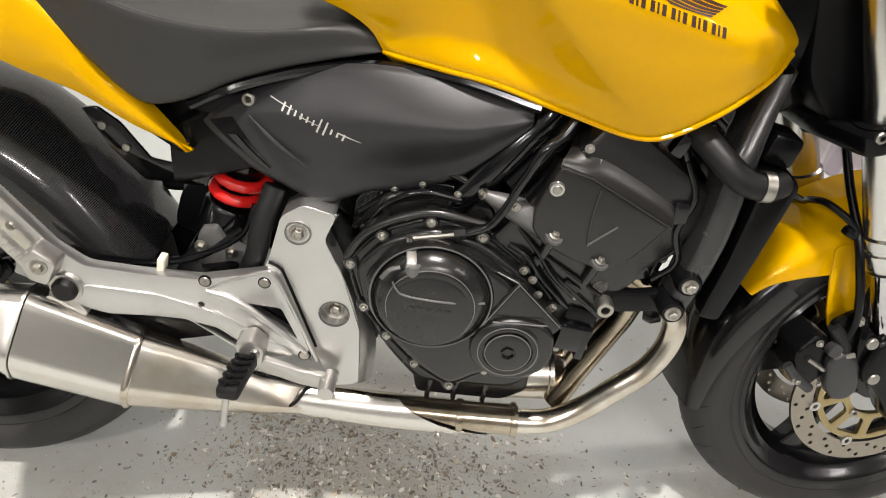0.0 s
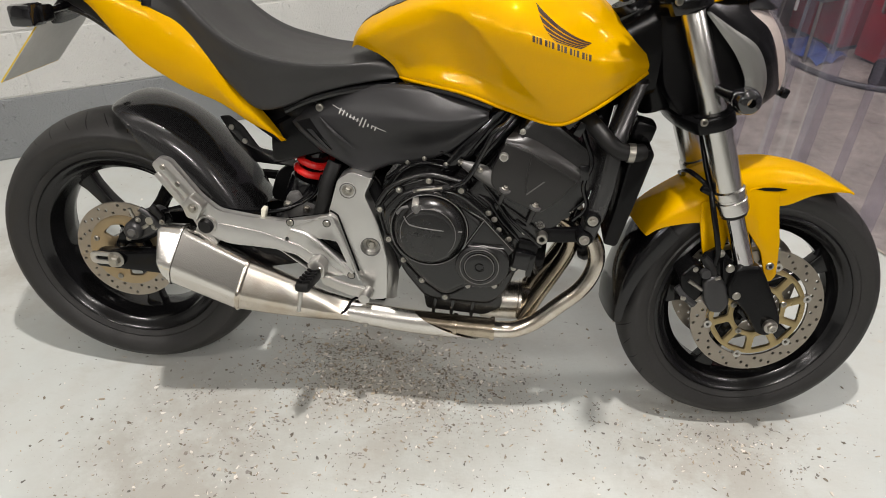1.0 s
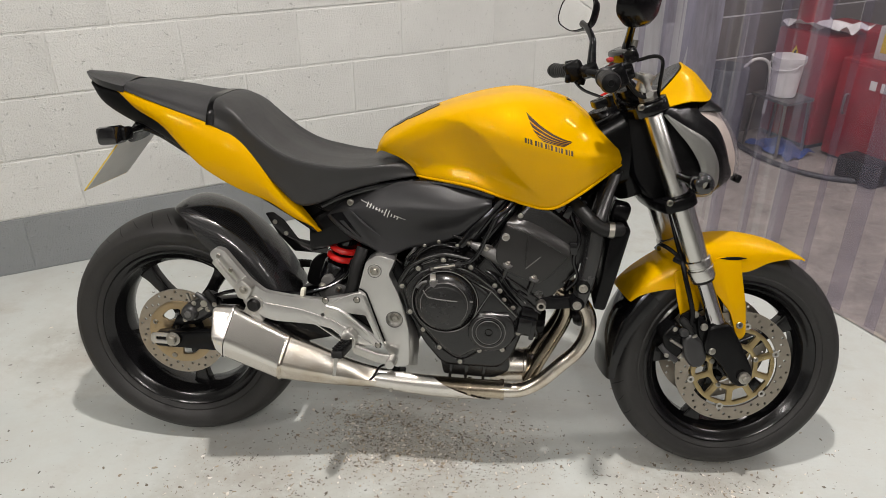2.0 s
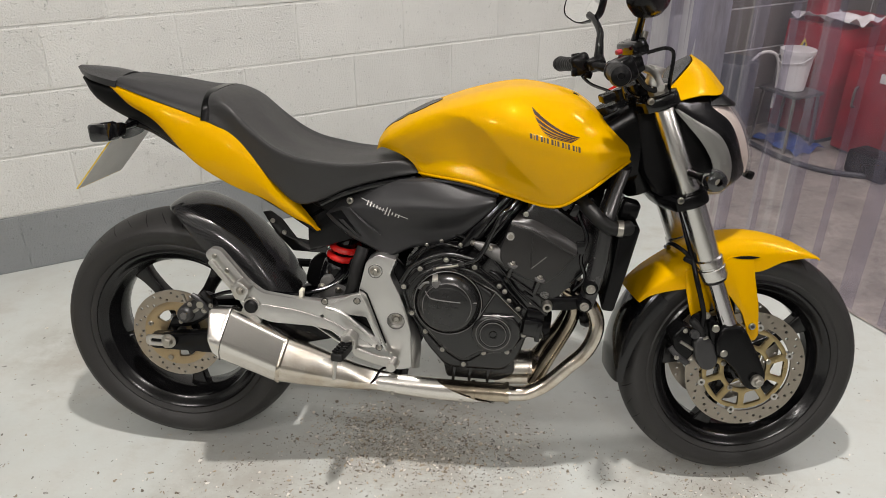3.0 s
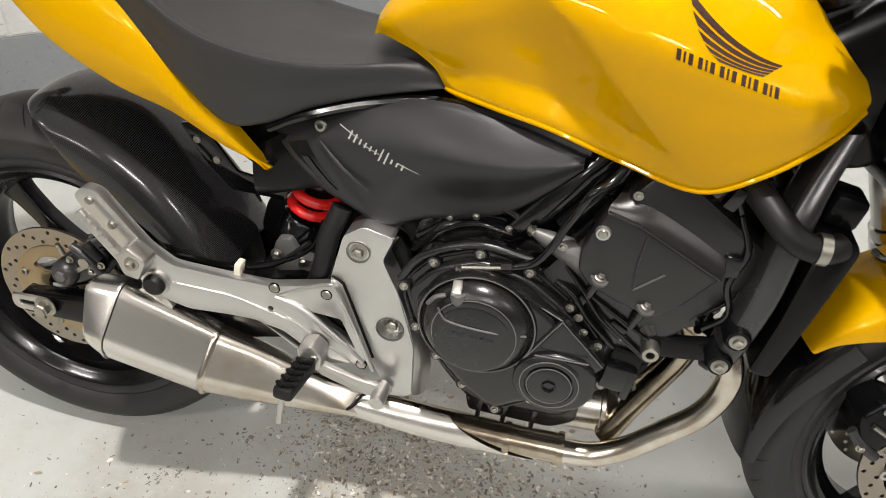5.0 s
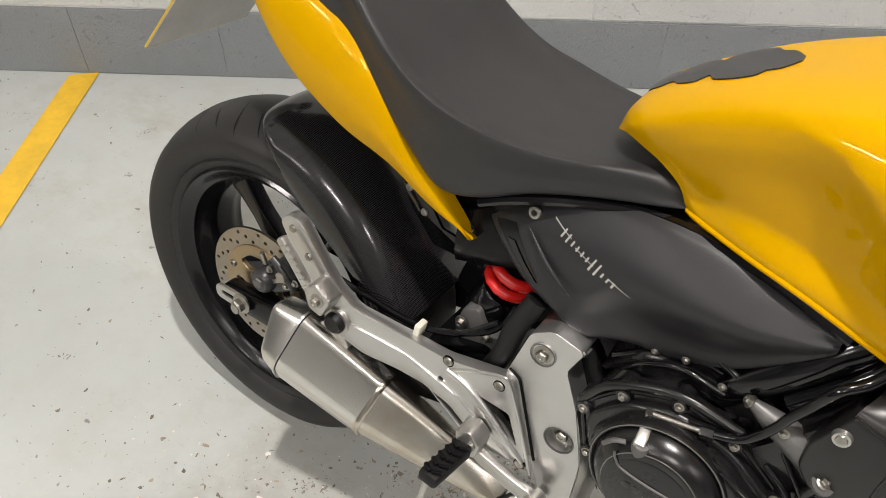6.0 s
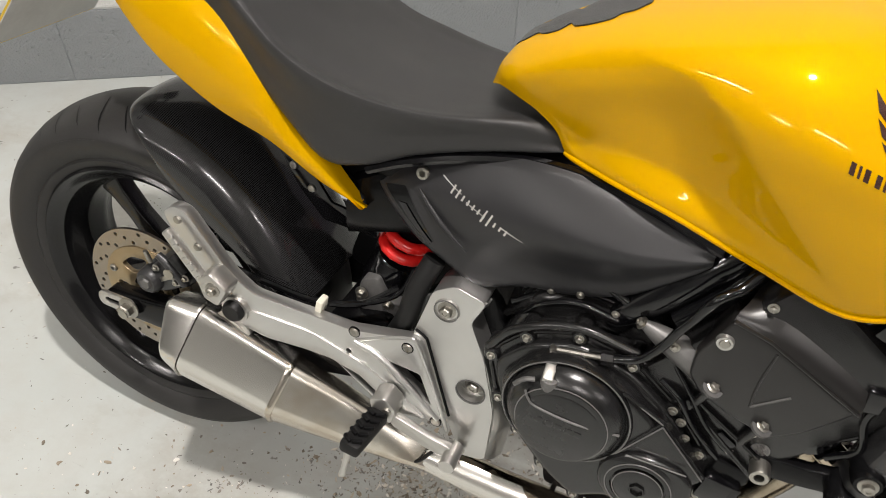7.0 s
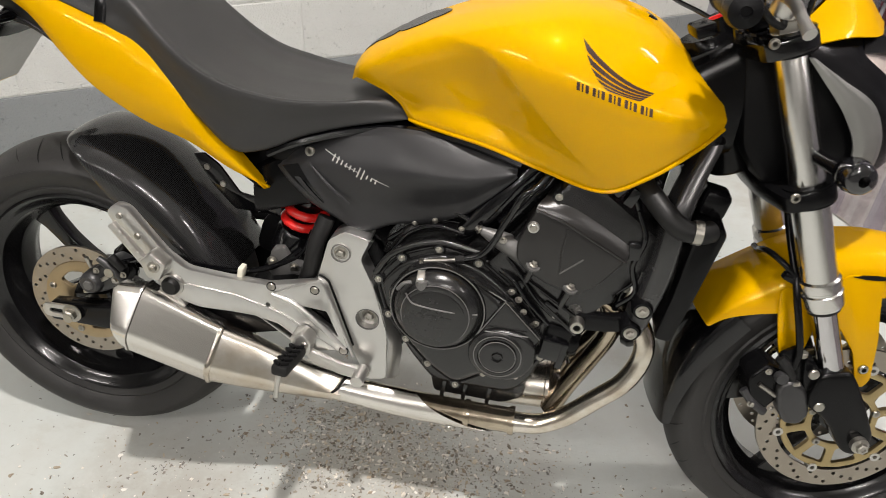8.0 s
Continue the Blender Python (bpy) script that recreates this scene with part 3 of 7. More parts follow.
def disc_plate(c, y, r_out, r_in, holes, mat, parent, name, thick=0.005, m=None, label=""):
    bm = plate(circle(c[0], c[2], r_out, 64), y - thick / 2, y + thick / 2, [circle(c[0], c[2], r_in, 48), *holes], 0.0)
    return part(name, bm, mat, parent, label, m)


def drilled(c, r_in, r_out, rows, count):
    out = []
    for i in range(count):
        for k in range(rows):
            a = 2 * math.pi * (i + 0.33 * k) / count
            r = r_in + (r_out - r_in) * (k + 0.7) / (rows + 0.4)
            out.append(circle(c[0] + r * math.cos(a), c[2] + r * math.sin(a), 0.0036, 8))
    return out


# rear wheel, disc, caliper, swing arm
rw = wheel("rear_wheel", REAR, 0.072, 0.317, 0.090, 0.226, bike, None, "gloss black cast wheel with five spokes", 14)
disc_plate(REAR, -0.078, 0.120, 0.086, drilled(REAR, 0.088, 0.118, 3, 14), DISC, rw, "brake_disc", label="drilled steel brake disc")
hub_holes = [[(REAR[0] + r * math.cos(radians(a0 + da)), REAR[2] + r * math.sin(radians(a0 + da))) for r, da in ((0.042, -24), (0.066, -27), (0.069, 0), (0.066, 27), (0.042, 24), (0.040, 0))] for a0 in (25, 115, 205, 295)]
part("disc_carrier", plate(circle(*REAR[::2], 0.088, 48), -0.083, -0.074, [circle(*REAR[::2], 0.030, 24), *[rounded(h, 0.008) for h in hub_holes]], 0.001), BRONZE, rw, "bronze-coloured brake disc hub")
for i in range(4):
    a = radians(70 + 90 * i)
    bolt(rw, 0.074 * math.cos(a), -0.083, 0.316 + 0.074 * math.sin(a), 0.007, data=SCREW)
arm_out = rounded([(-0.055, 0.330), (0.02, 0.338), (0.13, 0.352), (0.34, 0.405), (0.56, 0.455), (0.56, 0.385), (0.34, 0.330), (0.13, 0.288), (-0.055, 0.292)], 0.012)
swing = part("swing_arm", plate(arm_out, -0.128, -0.096, (), 0.006), BLACK_SATIN, bike, "satin black box-section swing arm")
part("arm", plate(arm_out, 0.096, 0.128, (), 0.006), BLACK_SATIN, swing)
part("cross_beam", box((0.40, 0, 0.40), (0.10, 0.20, 0.075), (0, -14, 0), 0.012), BLACK_SATIN, swing)
part("adjuster_plate", plate(rounded([(-0.062, 0.333), (0.010, 0.333), (0.010, 0.303), (-0.062, 0.303)], 0.014), -0.133, -0.127, [rounded([(-0.048, 0.323), (-0.012, 0.323), (-0.012, 0.313), (-0.048, 0.313)], 0.005)], 0.001), BARE_CAST, swing)
part("axle", lathe([(0.009, -0.15), (0.009, 0.15)], REAR), STEEL, swing)
bolt(swing, 0.0, -0.133, 0.319, 0.019)
cal = part("rear_caliper", plate(rounded([(0.030, 0.388), (0.052, 0.420), (0.088, 0.440), (0.112, 0.428), (0.110, 0.398), (0.078, 0.376), (0.052, 0.366)], 0.010, 4), -0.124, -0.070, (), 0.007, seg=3), CALIPER, bike, "dark grey rear brake caliper")
part("piston_housing", lathe([(0.0, -0.022), (0.016, -0.022), (0.020, -0.018), (0.022, -0.010), (0.022, 0.02)], (0.050, -0.118, 0.394), n=28), CALIPER, cal)
part("piston_cap", lathe([(0.0, -0.004), (0.009, -0.004), (0.011, 0.0), (0.011, 0.004)], (0.050, -0.139, 0.394), n=6), ENGINE_GREY, cal)
part("bracket", plate(rounded([(-0.016, 0.340), (0.05, 0.348), (0.100, 0.378), (0.128, 0.412), (0.118, 0.430), (0.096, 0.420), (0.04, 0.380), (0.0, 0.372)], 0.008), -0.100, -0.090, (), 0.003), BLACK_SATIN, cal)
part("guide_pin", tube([(0.070, -0.126, 0.448), (0.092, -0.126, 0.432), (0.114, -0.124, 0.404)], [0.006, 0.008, 0.007], 12), CALIPER, cal)
part("pin_boot", tube([(0.096, -0.126, 0.456), (0.118, -0.126, 0.432)], [0.009, 0.0075], 12), RUBBER_SOFT, cal)
part("pad_spring", box((0.074, -0.1275, 0.404), (0.026, 0.003, 0.008), (0, -34, 0), 0.001), STEEL, cal)
part("bleed_nipple", tube([(0.050, -0.122, 0.424), (0.046, -0.126, 0.446)], 0.0038, 10), STEEL, cal)
part("banjo", lathe([(0.0, -0.007), (0.009, -0.007), (0.010, 0.004), (0.0, 0.006)], (0.092, -0.128, 0.424), (0, 1, 0), 16), STEEL, cal)
for x, z, r in ((0.062, 0.420, 0.0065), (0.098, 0.406, 0.0075), (0.034, 0.372, 0.006), (0.116, 0.420, 0.0065)):
    bolt(cal, x, -0.126, z, r)
part("brake_pipe", tube([(0.10, -0.10, 0.43), (0.16, -0.10, 0.45), (0.25, -0.115, 0.46), (0.33, -0.12, 0.462), (0.40, -0.11, 0.475), (0.45, -0.09, 0.51)], 0.005, 8), BLACK_GLOSS, cal)

# hugger over the rear tyre, in woven carbon look
rows = []
for cx, cz, ex, ez, k in ((-0.004, 0.645, 0.040, 0.650, 0.55), (0.004, 0.656, 0.052, 0.640, 0.85), (0.035, 0.667, 0.066, 0.612, 1.0), (0.085, 0.662, 0.088, 0.578, 1.0), (0.155, 0.632, 0.128, 0.540, 1.0),
                          (0.222, 0.572, 0.180, 0.500, 1.0), (0.272, 0.502, 0.235, 0.455, 1.0), (0.308, 0.425, 0.285, 0.405, 1.0)):
    near = []
    for f, yy in ((1.0, 0.103), (0.72, 0.106), (0.44, 0.101), (0.20, 0.082), (0.06, 0.048)):
        near.append((cx + (ex - cx) * f, -yy * k, cz + (ez - cz) * f))
    rows.append(near + [(cx, 0, cz)] + [(x, -y, z) for x, y, z in reversed(near)])
hug = part("hugger", loft(rows, 44, 40, thick=-0.003), CARBON, bike, "black carbon-weave rear tyre hugger")
part("chain_guard", tube([(0.10, 0.13, 0.45), (0.30, 0.13, 0.45)], 0.012, 8), BLACK_MATT, hug)

# black bracket between the hugger and the tail
tb = part("tail_bracket", plate(rounded([(0.237, 0.647), (0.257, 0.65), (0.285, 0.63), (0.32, 0.582), (0.4, 0.569), (0.393, 0.546), (0.309, 0.549), (0.269, 0.592)], 0.004), -0.048, -0.042, (), 0.001), BLACK_GLOSS, bike, "glossy black steel bracket under the tail")
for x, z in [(0.262, 0.625), (0.29, 0.596)]:
    bolt(tb, x, -0.048, z, 0.006, data=SCREW)

# silencer and exhaust pipes
FACETS = rounded([(-0.90, 0.80), (0.10, 1.0), (1.0, -0.22), (0.55, -1.0), (-0.80, -0.92)], 0.30, 5)


def silencer_ring(c, half_d, half_h, slope, skew=0.0, soft=0.0):
    """One cross-section of the silencer; soft blends its facets into a circle."""
    s = math.tan(radians(slope))
    out = []
    for u, v in FACETS:
        q = math.hypot(u, v)
        u, v = u + (u / q - u) * soft, v + (v / q - v) * soft
        out.append((c[0] + v * half_h * s + skew * v, c[1] - u * half_d, c[2] + v * half_h))
    return out


def rings(rows):
    bm = bmesh.new()
    grid_faces(bm, [[bm.verts.new(q) for q in r] for r in rows], False, True)
    return caps(bm)


sil = part("silencer", rings([silencer_ring((0.184 + 0.121 * f, -0.192 + 0.032 * f, 0.383 - 0.075 * f), 0.050 - 0.005 * f, 0.064 - 0.005 * f, 14) for f in (0, 0.02, 0.5, 0.98, 1)]), STAINLESS, bike, "faceted brushed stainless steel silencer", sharp=28)
part("end_cap", rings([silencer_ring(c, d, h, k) for c, d, h, k in (((0.154, -0.200, 0.389), 0.036, 0.050, -4), ((0.150, -0.199, 0.392), 0.041, 0.055, -4), ((0.154, -0.198, 0.392), 0.045, 0.059, -2), ((0.182, -0.1925, 0.384), 0.0515, 0.0655, 14))]), STAINLESS, sil, sharp=28)
part("front_cone", rings([silencer_ring(c, d, h, 14, 0, k) for c, d, h, k in (((0.308, -0.160, 0.306), 0.043, 0.057, 0), ((0.36, -0.150, 0.289), 0.040, 0.051, 0.1), ((0.42, -0.141, 0.270), 0.034, 0.042, 0.4), ((0.48, -0.133, 0.254), 0.029, 0.033, 0.8), ((0.53, -0.126, 0.245), 0.0255, 0.027, 1), ((0.56, -0.122, 0.240), 0.024, 0.024, 1))]), CONE, sil, "stainless steel cone with heat stains", sharp=28)
part("weld_seam", rings([silencer_ring((0.302 + d, -0.1605, 0.3095 - d * 0.6), w, w + 0.0125, 14) for d, w in ((0.0, 0.0455), (0.003, 0.0475), (0.006, 0.0475), (0.009, 0.045))]), PIPE, sil)
part("cap_seam", rings([silencer_ring((0.180 + d, -0.1935, 0.3855 - d * 0.6), 0.0522, 0.0662, 14) for d in (0.0, 0.003)]), STAINLESS, sil)
# black tube drawn for the dark gap along the shield
part("shield_gap_line", tube([(0.464, -0.150, 0.231), (0.505, -0.150, 0.242), (0.528, -0.150, 0.253), (0.550, -0.150, 0.288), (0.579, -0.150, 0.298)], 0.003, 8), BLACK_SATIN, sil)
exh = part("exhaust_pipe", tube([(0.845, -0.125, 0.231), (0.880, -0.125, 0.232), (0.911, -0.125, 0.238), (0.954, -0.124, 0.264), (1.000, -0.122, 0.311), (1.039, -0.118, 0.351), (1.060, -0.112, 0.395), (1.0615, -0.106, 0.436), (1.040, -0.098, 0.472), (0.985, -0.09, 0.505)], [0.0195, 0.0190, 0.0185, 0.018, 0.018, 0.018, 0.018, 0.018, 0.018, 0.018], 20, 6), PIPE, bike, "heat-stained stainless steel exhaust pipe")
part("link_pipe", tube([(0.55, -0.122, 0.240), (0.65, -0.120, 0.232), (0.75, -0.120, 0.229), (0.86, -0.122, 0.230)], [0.0225, 0.0235, 0.0240, 0.0235], 20), SCORCHED, exh)
for pts in (((0.923, -0.085, 0.238), (0.948, -0.075, 0.293), (0.978, -0.065, 0.349), (1.004, -0.060, 0.404), (1.010, -0.058, 0.445), (0.985, -0.055, 0.495)),
            ((0.905, -0.045, 0.225), (0.930, -0.030, 0.276), (0.950, -0.022, 0.320), (0.982, -0.020, 0.370), (1.004, -0.020, 0.425), (0.985, -0.018, 0.49)),
            ((0.900, -0.020, 0.235), (0.940, 0.010, 0.270), (0.975, 0.025, 0.335), (1.005, 0.030, 0.395), (1.010, 0.030, 0.44), (0.985, 0.030, 0.49)),
            ((0.905, 0.030, 0.235), (0.955, 0.065, 0.280), (1.000, 0.085, 0.350), (1.030, 0.088, 0.410), (1.025, 0.088, 0.45), (0.985, 0.085, 0.495))):
    part("header", tube(pts, 0.0175, 16), SCORCHED, exh)
part("collector", lathe([(0.030, -0.075), (0.044, -0.066), (0.045, -0.060), (0.045, 0.018), (0.0475, 0.020), (0.0475, 0.026), (0.044, 0.030), (0.036, 0.042), (0.020, 0.050)], (0.892, -0.040, 0.262), (1, 0, 0.05), 40), CONE, exh, "stainless steel exhaust collector can")
for x0, rr in ((0.858, 0.0262), (0.775, 0.0258)):
    part("clamp_ring", lathe([(0.0225, -0.005), (rr, -0.005), (rr + 0.001, 0.0), (rr, 0.005), (0.0225, 0.005)], (x0, -0.1220, 0.2302), (1, 0, 0.03), 28), SCORCHED, exh)
# a polished shield that wraps the pipe, cut slantwise at its front end
bm = bmesh.new()
ring = []
for f in range(17):
    row = []
    for k in range(25):
        a = math.pi * (0.62 + 1.16 * k / 24)
        cut = 0.150 * (0.5 - 0.5 * math.sin(a)) ** 1.3
        x = 0.534 + (0.146 + cut) * f / 16
        rr = 0.0263 + 0.0022 * math.sin(math.pi * f / 16)
        row.append(bm.verts.new((x, -0.1215 + rr * math.cos(a), 0.2435 - 0.11 * (x - 0.534) * (1 - 0.55 * f / 16) + rr * math.sin(a))))
    ring.append(row)
grid_faces(bm, ring)
bmesh.ops.recalc_face_normals(bm, faces=bm.faces[:])
bmesh.ops.solidify(bm, geom=bm.faces[:], thickness=0.0018)
part("heat_shield", bm, STAINLESS, exh, "polished steel heat shield on the pipe")
for x, z in ((0.575, 0.222), (0.745, 0.206)):
    part("shield_rivet", lathe([(0.0, -0.003), (0.005, -0.002), (0.006, 0.0), (0.0, 0.001)], (x, -0.1465, z), (0, 1, 0), 14), STEEL, exh)

# silver footrest hanger and frame plate
piv_out = [(0.513, 0.561), (0.541, 0.58), (0.585, 0.569), (0.569, 0.53), (0.594, 0.476), (0.619, 0.386), (0.62, 0.288), (0.584, 0.28), (0.563, 0.327), (0.492, 0.48)]
piv = plate(rounded(piv_out, 0.008), -0.134, -0.085, [circle(0.583, 0.412, 0.0205, 28)], 0.004, seg=3)
piv = part("pivot_plate", piv, SILVER_CAST, bike, "silver painted cast frame plate")
edge_ = [(x, -0.132, z) for x, z in piv_out[2:7]]
rear_ = [(x, -0.100, z) for x, z in [(0.583, 0.552), (0.571, 0.517), (0.594, 0.463), (0.638, 0.361), (0.637, 0.274)]]
part("side_bevel", loft([edge_, [((a[0] + b[0]) / 2 + 0.001, -0.120, (a[2] + b[2]) / 2) for a, b in zip(edge_, rear_)], rear_], 8, 30, thick=0.003), SILVER_CAST, piv)
part("recess", lathe([(0.0, -0.117), (0.0203, -0.117), (0.0203, -0.092)], (0.583, 0, 0.412), n=28), BARE_CAST, piv)
part("boss", lathe([(0.014, -0.128), (0.0155, -0.1365), (0.0175, -0.1365), (0.0185, -0.130)], (0.535, 0, 0.539), n=28, closed=True), BARE_CAST, piv)
for x, y, z, r in ((0.583, -0.1342, 0.412, 0.0205), (0.535, -0.1368, 0.539, 0.0160)):
    part("bolt_seat", lathe([(r - 0.0004, -0.0006), (r + 0.0012, -0.0006), (r + 0.0012, 0.002), (r - 0.0004, 0.002)], (x, y, z), n=32, closed=True), ENGINE_GREY, piv)
bolt(piv, 0.583, -0.118, 0.412, 0.0135)
bolt(piv, 0.535, -0.133, 0.539, 0.0125)
hang = rounded([(0.134, 0.566), (0.150, 0.582), (0.172, 0.578), (0.232, 0.502), (0.266, 0.474), (0.33, 0.463), (0.405, 0.460), (0.498, 0.482), (0.512, 0.470), (0.552, 0.352), (0.535, 0.340), (0.520, 0.352), (0.475, 0.332),
                (0.440, 0.355), (0.385, 0.392), (0.330, 0.395), (0.285, 0.398), (0.236, 0.415), (0.214, 0.440), (0.207, 0.468), (0.150, 0.538)], 0.009)
hole_a = rounded([(0.455, 0.429), (0.513, 0.425), (0.535, 0.373)], 0.005)
hole_b = rounded([(0.392, 0.392), (0.425, 0.385), (0.462, 0.358), (0.448, 0.352)], 0.005)
def flare(bm):
    """The hanger bends outwards to the rear."""
    for v in bm.verts:
        f = min(1.0, max(0.0, (0.37 - v.co.x) / 0.14))
        v.co.y -= 0.024 * f * f * (3 - 2 * f)
        v.co.z += 0.008 * f * f * (3 - 2 * f)
    return bm


hg = part("footrest_hanger", flare(plate(hang, -0.148, -0.130, [hole_a, hole_b, circle(0.405, 0.420, 0.0045, 12)], 0.0022, seg=2)), SILVER_CAST, bike, "silver cast footrest hanger with triangular opening")
lower = rounded([(0.262, 0.447), (0.35, 0.432), (0.43, 0.408), (0.50, 0.366), (0.532, 0.347), (0.476, 0.337), (0.442, 0.360), (0.387, 0.396), (0.33, 0.399), (0.285, 0.402), (0.243, 0.419)], 0.010)
part("lower_web", flare(plate(lower, -0.1515, -0.140, [hole_b], 0.003, seg=2)), SILVER_CAST, hg)
part("seam", flare(tube([(0.496, -0.1345, 0.490), (0.510, -0.1345, 0.482), (0.518, -0.1345, 0.466), (0.558, -0.1345, 0.352)], 0.0022, 6)), BLACK_MATT, hg)
for x, z in ((0.413, 0.459), (0.492, 0.465), (0.544, 0.346)):
    # thin black ring stands in for the dark recess round each screw
    part("bolt_seat", lathe([(0.0074, -0.0006), (0.0087, -0.0006), (0.0087, 0.002), (0.0074, 0.002)], (x, -0.1482, z), n=24, closed=True), BLACK_MATT, hg)
    bolt(hg, x, -0.1465, z, 0.0072, data=SCREW)
part("arm_ridge", flare(tube([(x, -0.1490, z) for x, z in [(0.414, 0.444), (0.455, 0.431), (0.503, 0.392), (0.547, 0.352)]], [0.004, 0.0055, 0.0055, 0.003], 10)), SILVER_CAST, hg)
part("hanger_rim", flare(tube([(x, -0.1478, z) for x, z in [(0.417, 0.446), (0.45, 0.465), (0.491, 0.482), (0.506, 0.475), (0.534, 0.411), (0.562, 0.337)]], 0.0028, 8)), SILVER_CAST, hg)
part("rubber_bush", lathe([(0.004, -0.186), (0.013, -0.186), (0.0165, -0.181), (0.0165, -0.170)], (0.240, 0, 0.448), n=28), RUBBER_SOFT, hg)
part("bush_ring", lathe([(0.0, -0.176), (0.021, -0.176), (0.0225, -0.165)], (0.240, 0, 0.448), n=28), BARE_CAST, hg)
bolt(hg, 0.240, -0.182, 0.448, 0.0065, data=SCREW)
part("silencer_lug", plate(rounded([(0.215, 0.44), (0.25, 0.425), (0.262, 0.405), (0.24, 0.40), (0.212, 0.42)], 0.005), -0.172, -0.160, (), 0.001), BARE_CAST, hg)
for x, z in ((0.158, 0.562), (0.186, 0.527)):
    bolt(hg, x, -0.172, z + 0.008, 0.006, data=SCREW)
FOLD = Matrix.Translation((0.008, -0.021, 0.010))
peg2 = part("pillion_footrest", box((0.176, -0.172, 0.520), (0.092, 0.013, 0.014), (0, 52, 0), 0.003), BARE_CAST, bike, "folded bare alloy pillion footrest", FOLD)
for k in range(8):
    part("tooth", box((0.158 + 0.0065 * k, -0.178, 0.549 - 0.0083 * k), (0.0035, 0.005, 0.011), (0, 52, 0), 0.001), BARE_CAST, peg2)
part("clevis", plate(rounded([(0.192, 0.494), (0.214, 0.512), (0.240, 0.490), (0.224, 0.458), (0.202, 0.464)], 0.005), -0.180, -0.148, (), 0.004), BARE_CAST, peg2)
bolt(peg2, 0.219, -0.180, 0.487, 0.011)

# rider's footrest and brake pedal
rest = part("footrest", box((0.470, -0.224, 0.366), (0.030, 0.082, 0.020), (-6, 0, -5), 0.006), RUBBER_SOFT, bike, "ribbed black rubber footrest")
for k in range(5):
    for s in (-1, 1):
        part("rib", box((0.4735 - 0.0014 * k + s * 0.007, -0.196 - 0.0145 * k, 0.3755 + 0.0015 * k), (0.015, 0.006, 0.006), (-6, 0, -5 + s * 28), 0.002), BLACK_MATT, rest)
part("clevis", plate(rounded([(0.456, 0.384), (0.478, 0.394), (0.496, 0.378), (0.492, 0.350), (0.464, 0.346)], 0.006), -0.184, -0.150, (), 0.003), BARE_CAST, rest)
bolt(rest, 0.484, -0.184, 0.372, 0.007, data=SCREW)
part("feeler", tube([(0.464, -0.258, 0.360), (0.461, -0.262, 0.330), (0.459, -0.263, 0.316)], [0.005, 0.004, 0.005], 10), BARE_CAST, rest)
ped = part("brake_pedal", plate(rounded([(0.478, 0.352), (0.500, 0.345), (0.545, 0.332), (0.575, 0.327), (0.588, 0.316), (0.575, 0.302), (0.540, 0.308), (0.485, 0.328)], 0.006), -0.168, -0.156, (), 0.003), BARE_CAST, bike, "bare alloy brake pedal lever")
part("pivot_tube", lathe([(0.006, -0.190), (0.011, -0.190), (0.012, -0.186), (0.012, -0.15)], (0.580, 0, 0.314), n=24), BARE_CAST, ped)
bolt(ped, 0.582, -0.14, 0.298, 0.009)

# engine
eng = part("engine", plate(rounded([(0.60, 0.50), (0.64, 0.60), (0.78, 0.62), (0.86, 0.56), (0.92, 0.52), (0.905, 0.40), (0.88, 0.32), (0.85, 0.285), (0.705, 0.285), (0.655, 0.345), (0.61, 0.43)], 0.02), -0.118, 0.150, (), 0.012, seg=3), ENGINE, bike, "black four-cylinder engine")
CASE_BOLTS = ((0.606, 0.512), (0.645, 0.559), (0.705, 0.584), (0.771, 0.569), (0.829, 0.526), (0.875, 0.472), (0.8905, 0.406), (0.854, 0.359), (0.798, 0.353), (0.751, 0.3195), (0.699, 0.355), (0.658, 0.4005), (0.6255, 0.446))
case = rounded([(0.745 + (x - 0.745) * 1.035, 0.452 + (z - 0.452) * 1.035) for x, z in CASE_BOLTS], 0.022, 5)
def scaled(pts, k):
    return [(0.745 + (x - 0.745) * k, 0.452 + (z - 0.452) * k) for x, z in pts]


rc = part("clutch_case", plate(case, -0.150, -0.11, (), 0.004, seg=3), ENGINE, eng, "satin black clutch cover held by many bolts")
part("case_step", plate(scaled(case, 0.93), -0.162, -0.14, (), 0.006, seg=3), ENGINE, rc)
part("case_dome", plate(scaled(case, 0.84), -0.180, -0.15, (), 0.012, seg=4), ENGINE, rc)
part("clutch_cover", lathe([(0.0, -0.2045), (0.050, -0.2045), (0.056, -0.2035), (0.066, -0.196), (0.073, -0.185), (0.0755, -0.15)], (0.713, 0, 0.488), n=72), ENGINE, rc)
part("cover_recess", lathe([(0.0, -0.2058), (0.050, -0.2058), (0.0535, -0.2042)], (0.712, 0, 0.482), n=64), ENGINE, rc)
part("cover_rim", lathe([(0.074, -0.181), (0.0765, -0.1835), (0.0795, -0.1835), (0.081, -0.180), (0.081, -0.162), (0.074, -0.162)], (0.713, 0, 0.488), n=72, closed=True), ENGINE, rc)
part("cover_ridge", tube([(0.664, -0.2045, 0.524), (0.669, -0.206, 0.515), (0.6815, -0.2065, 0.506), (0.7305, -0.2065, 0.501), (0.7806, -0.197, 0.498)], 0.0015, 8), ENGINE_GREY, rc)
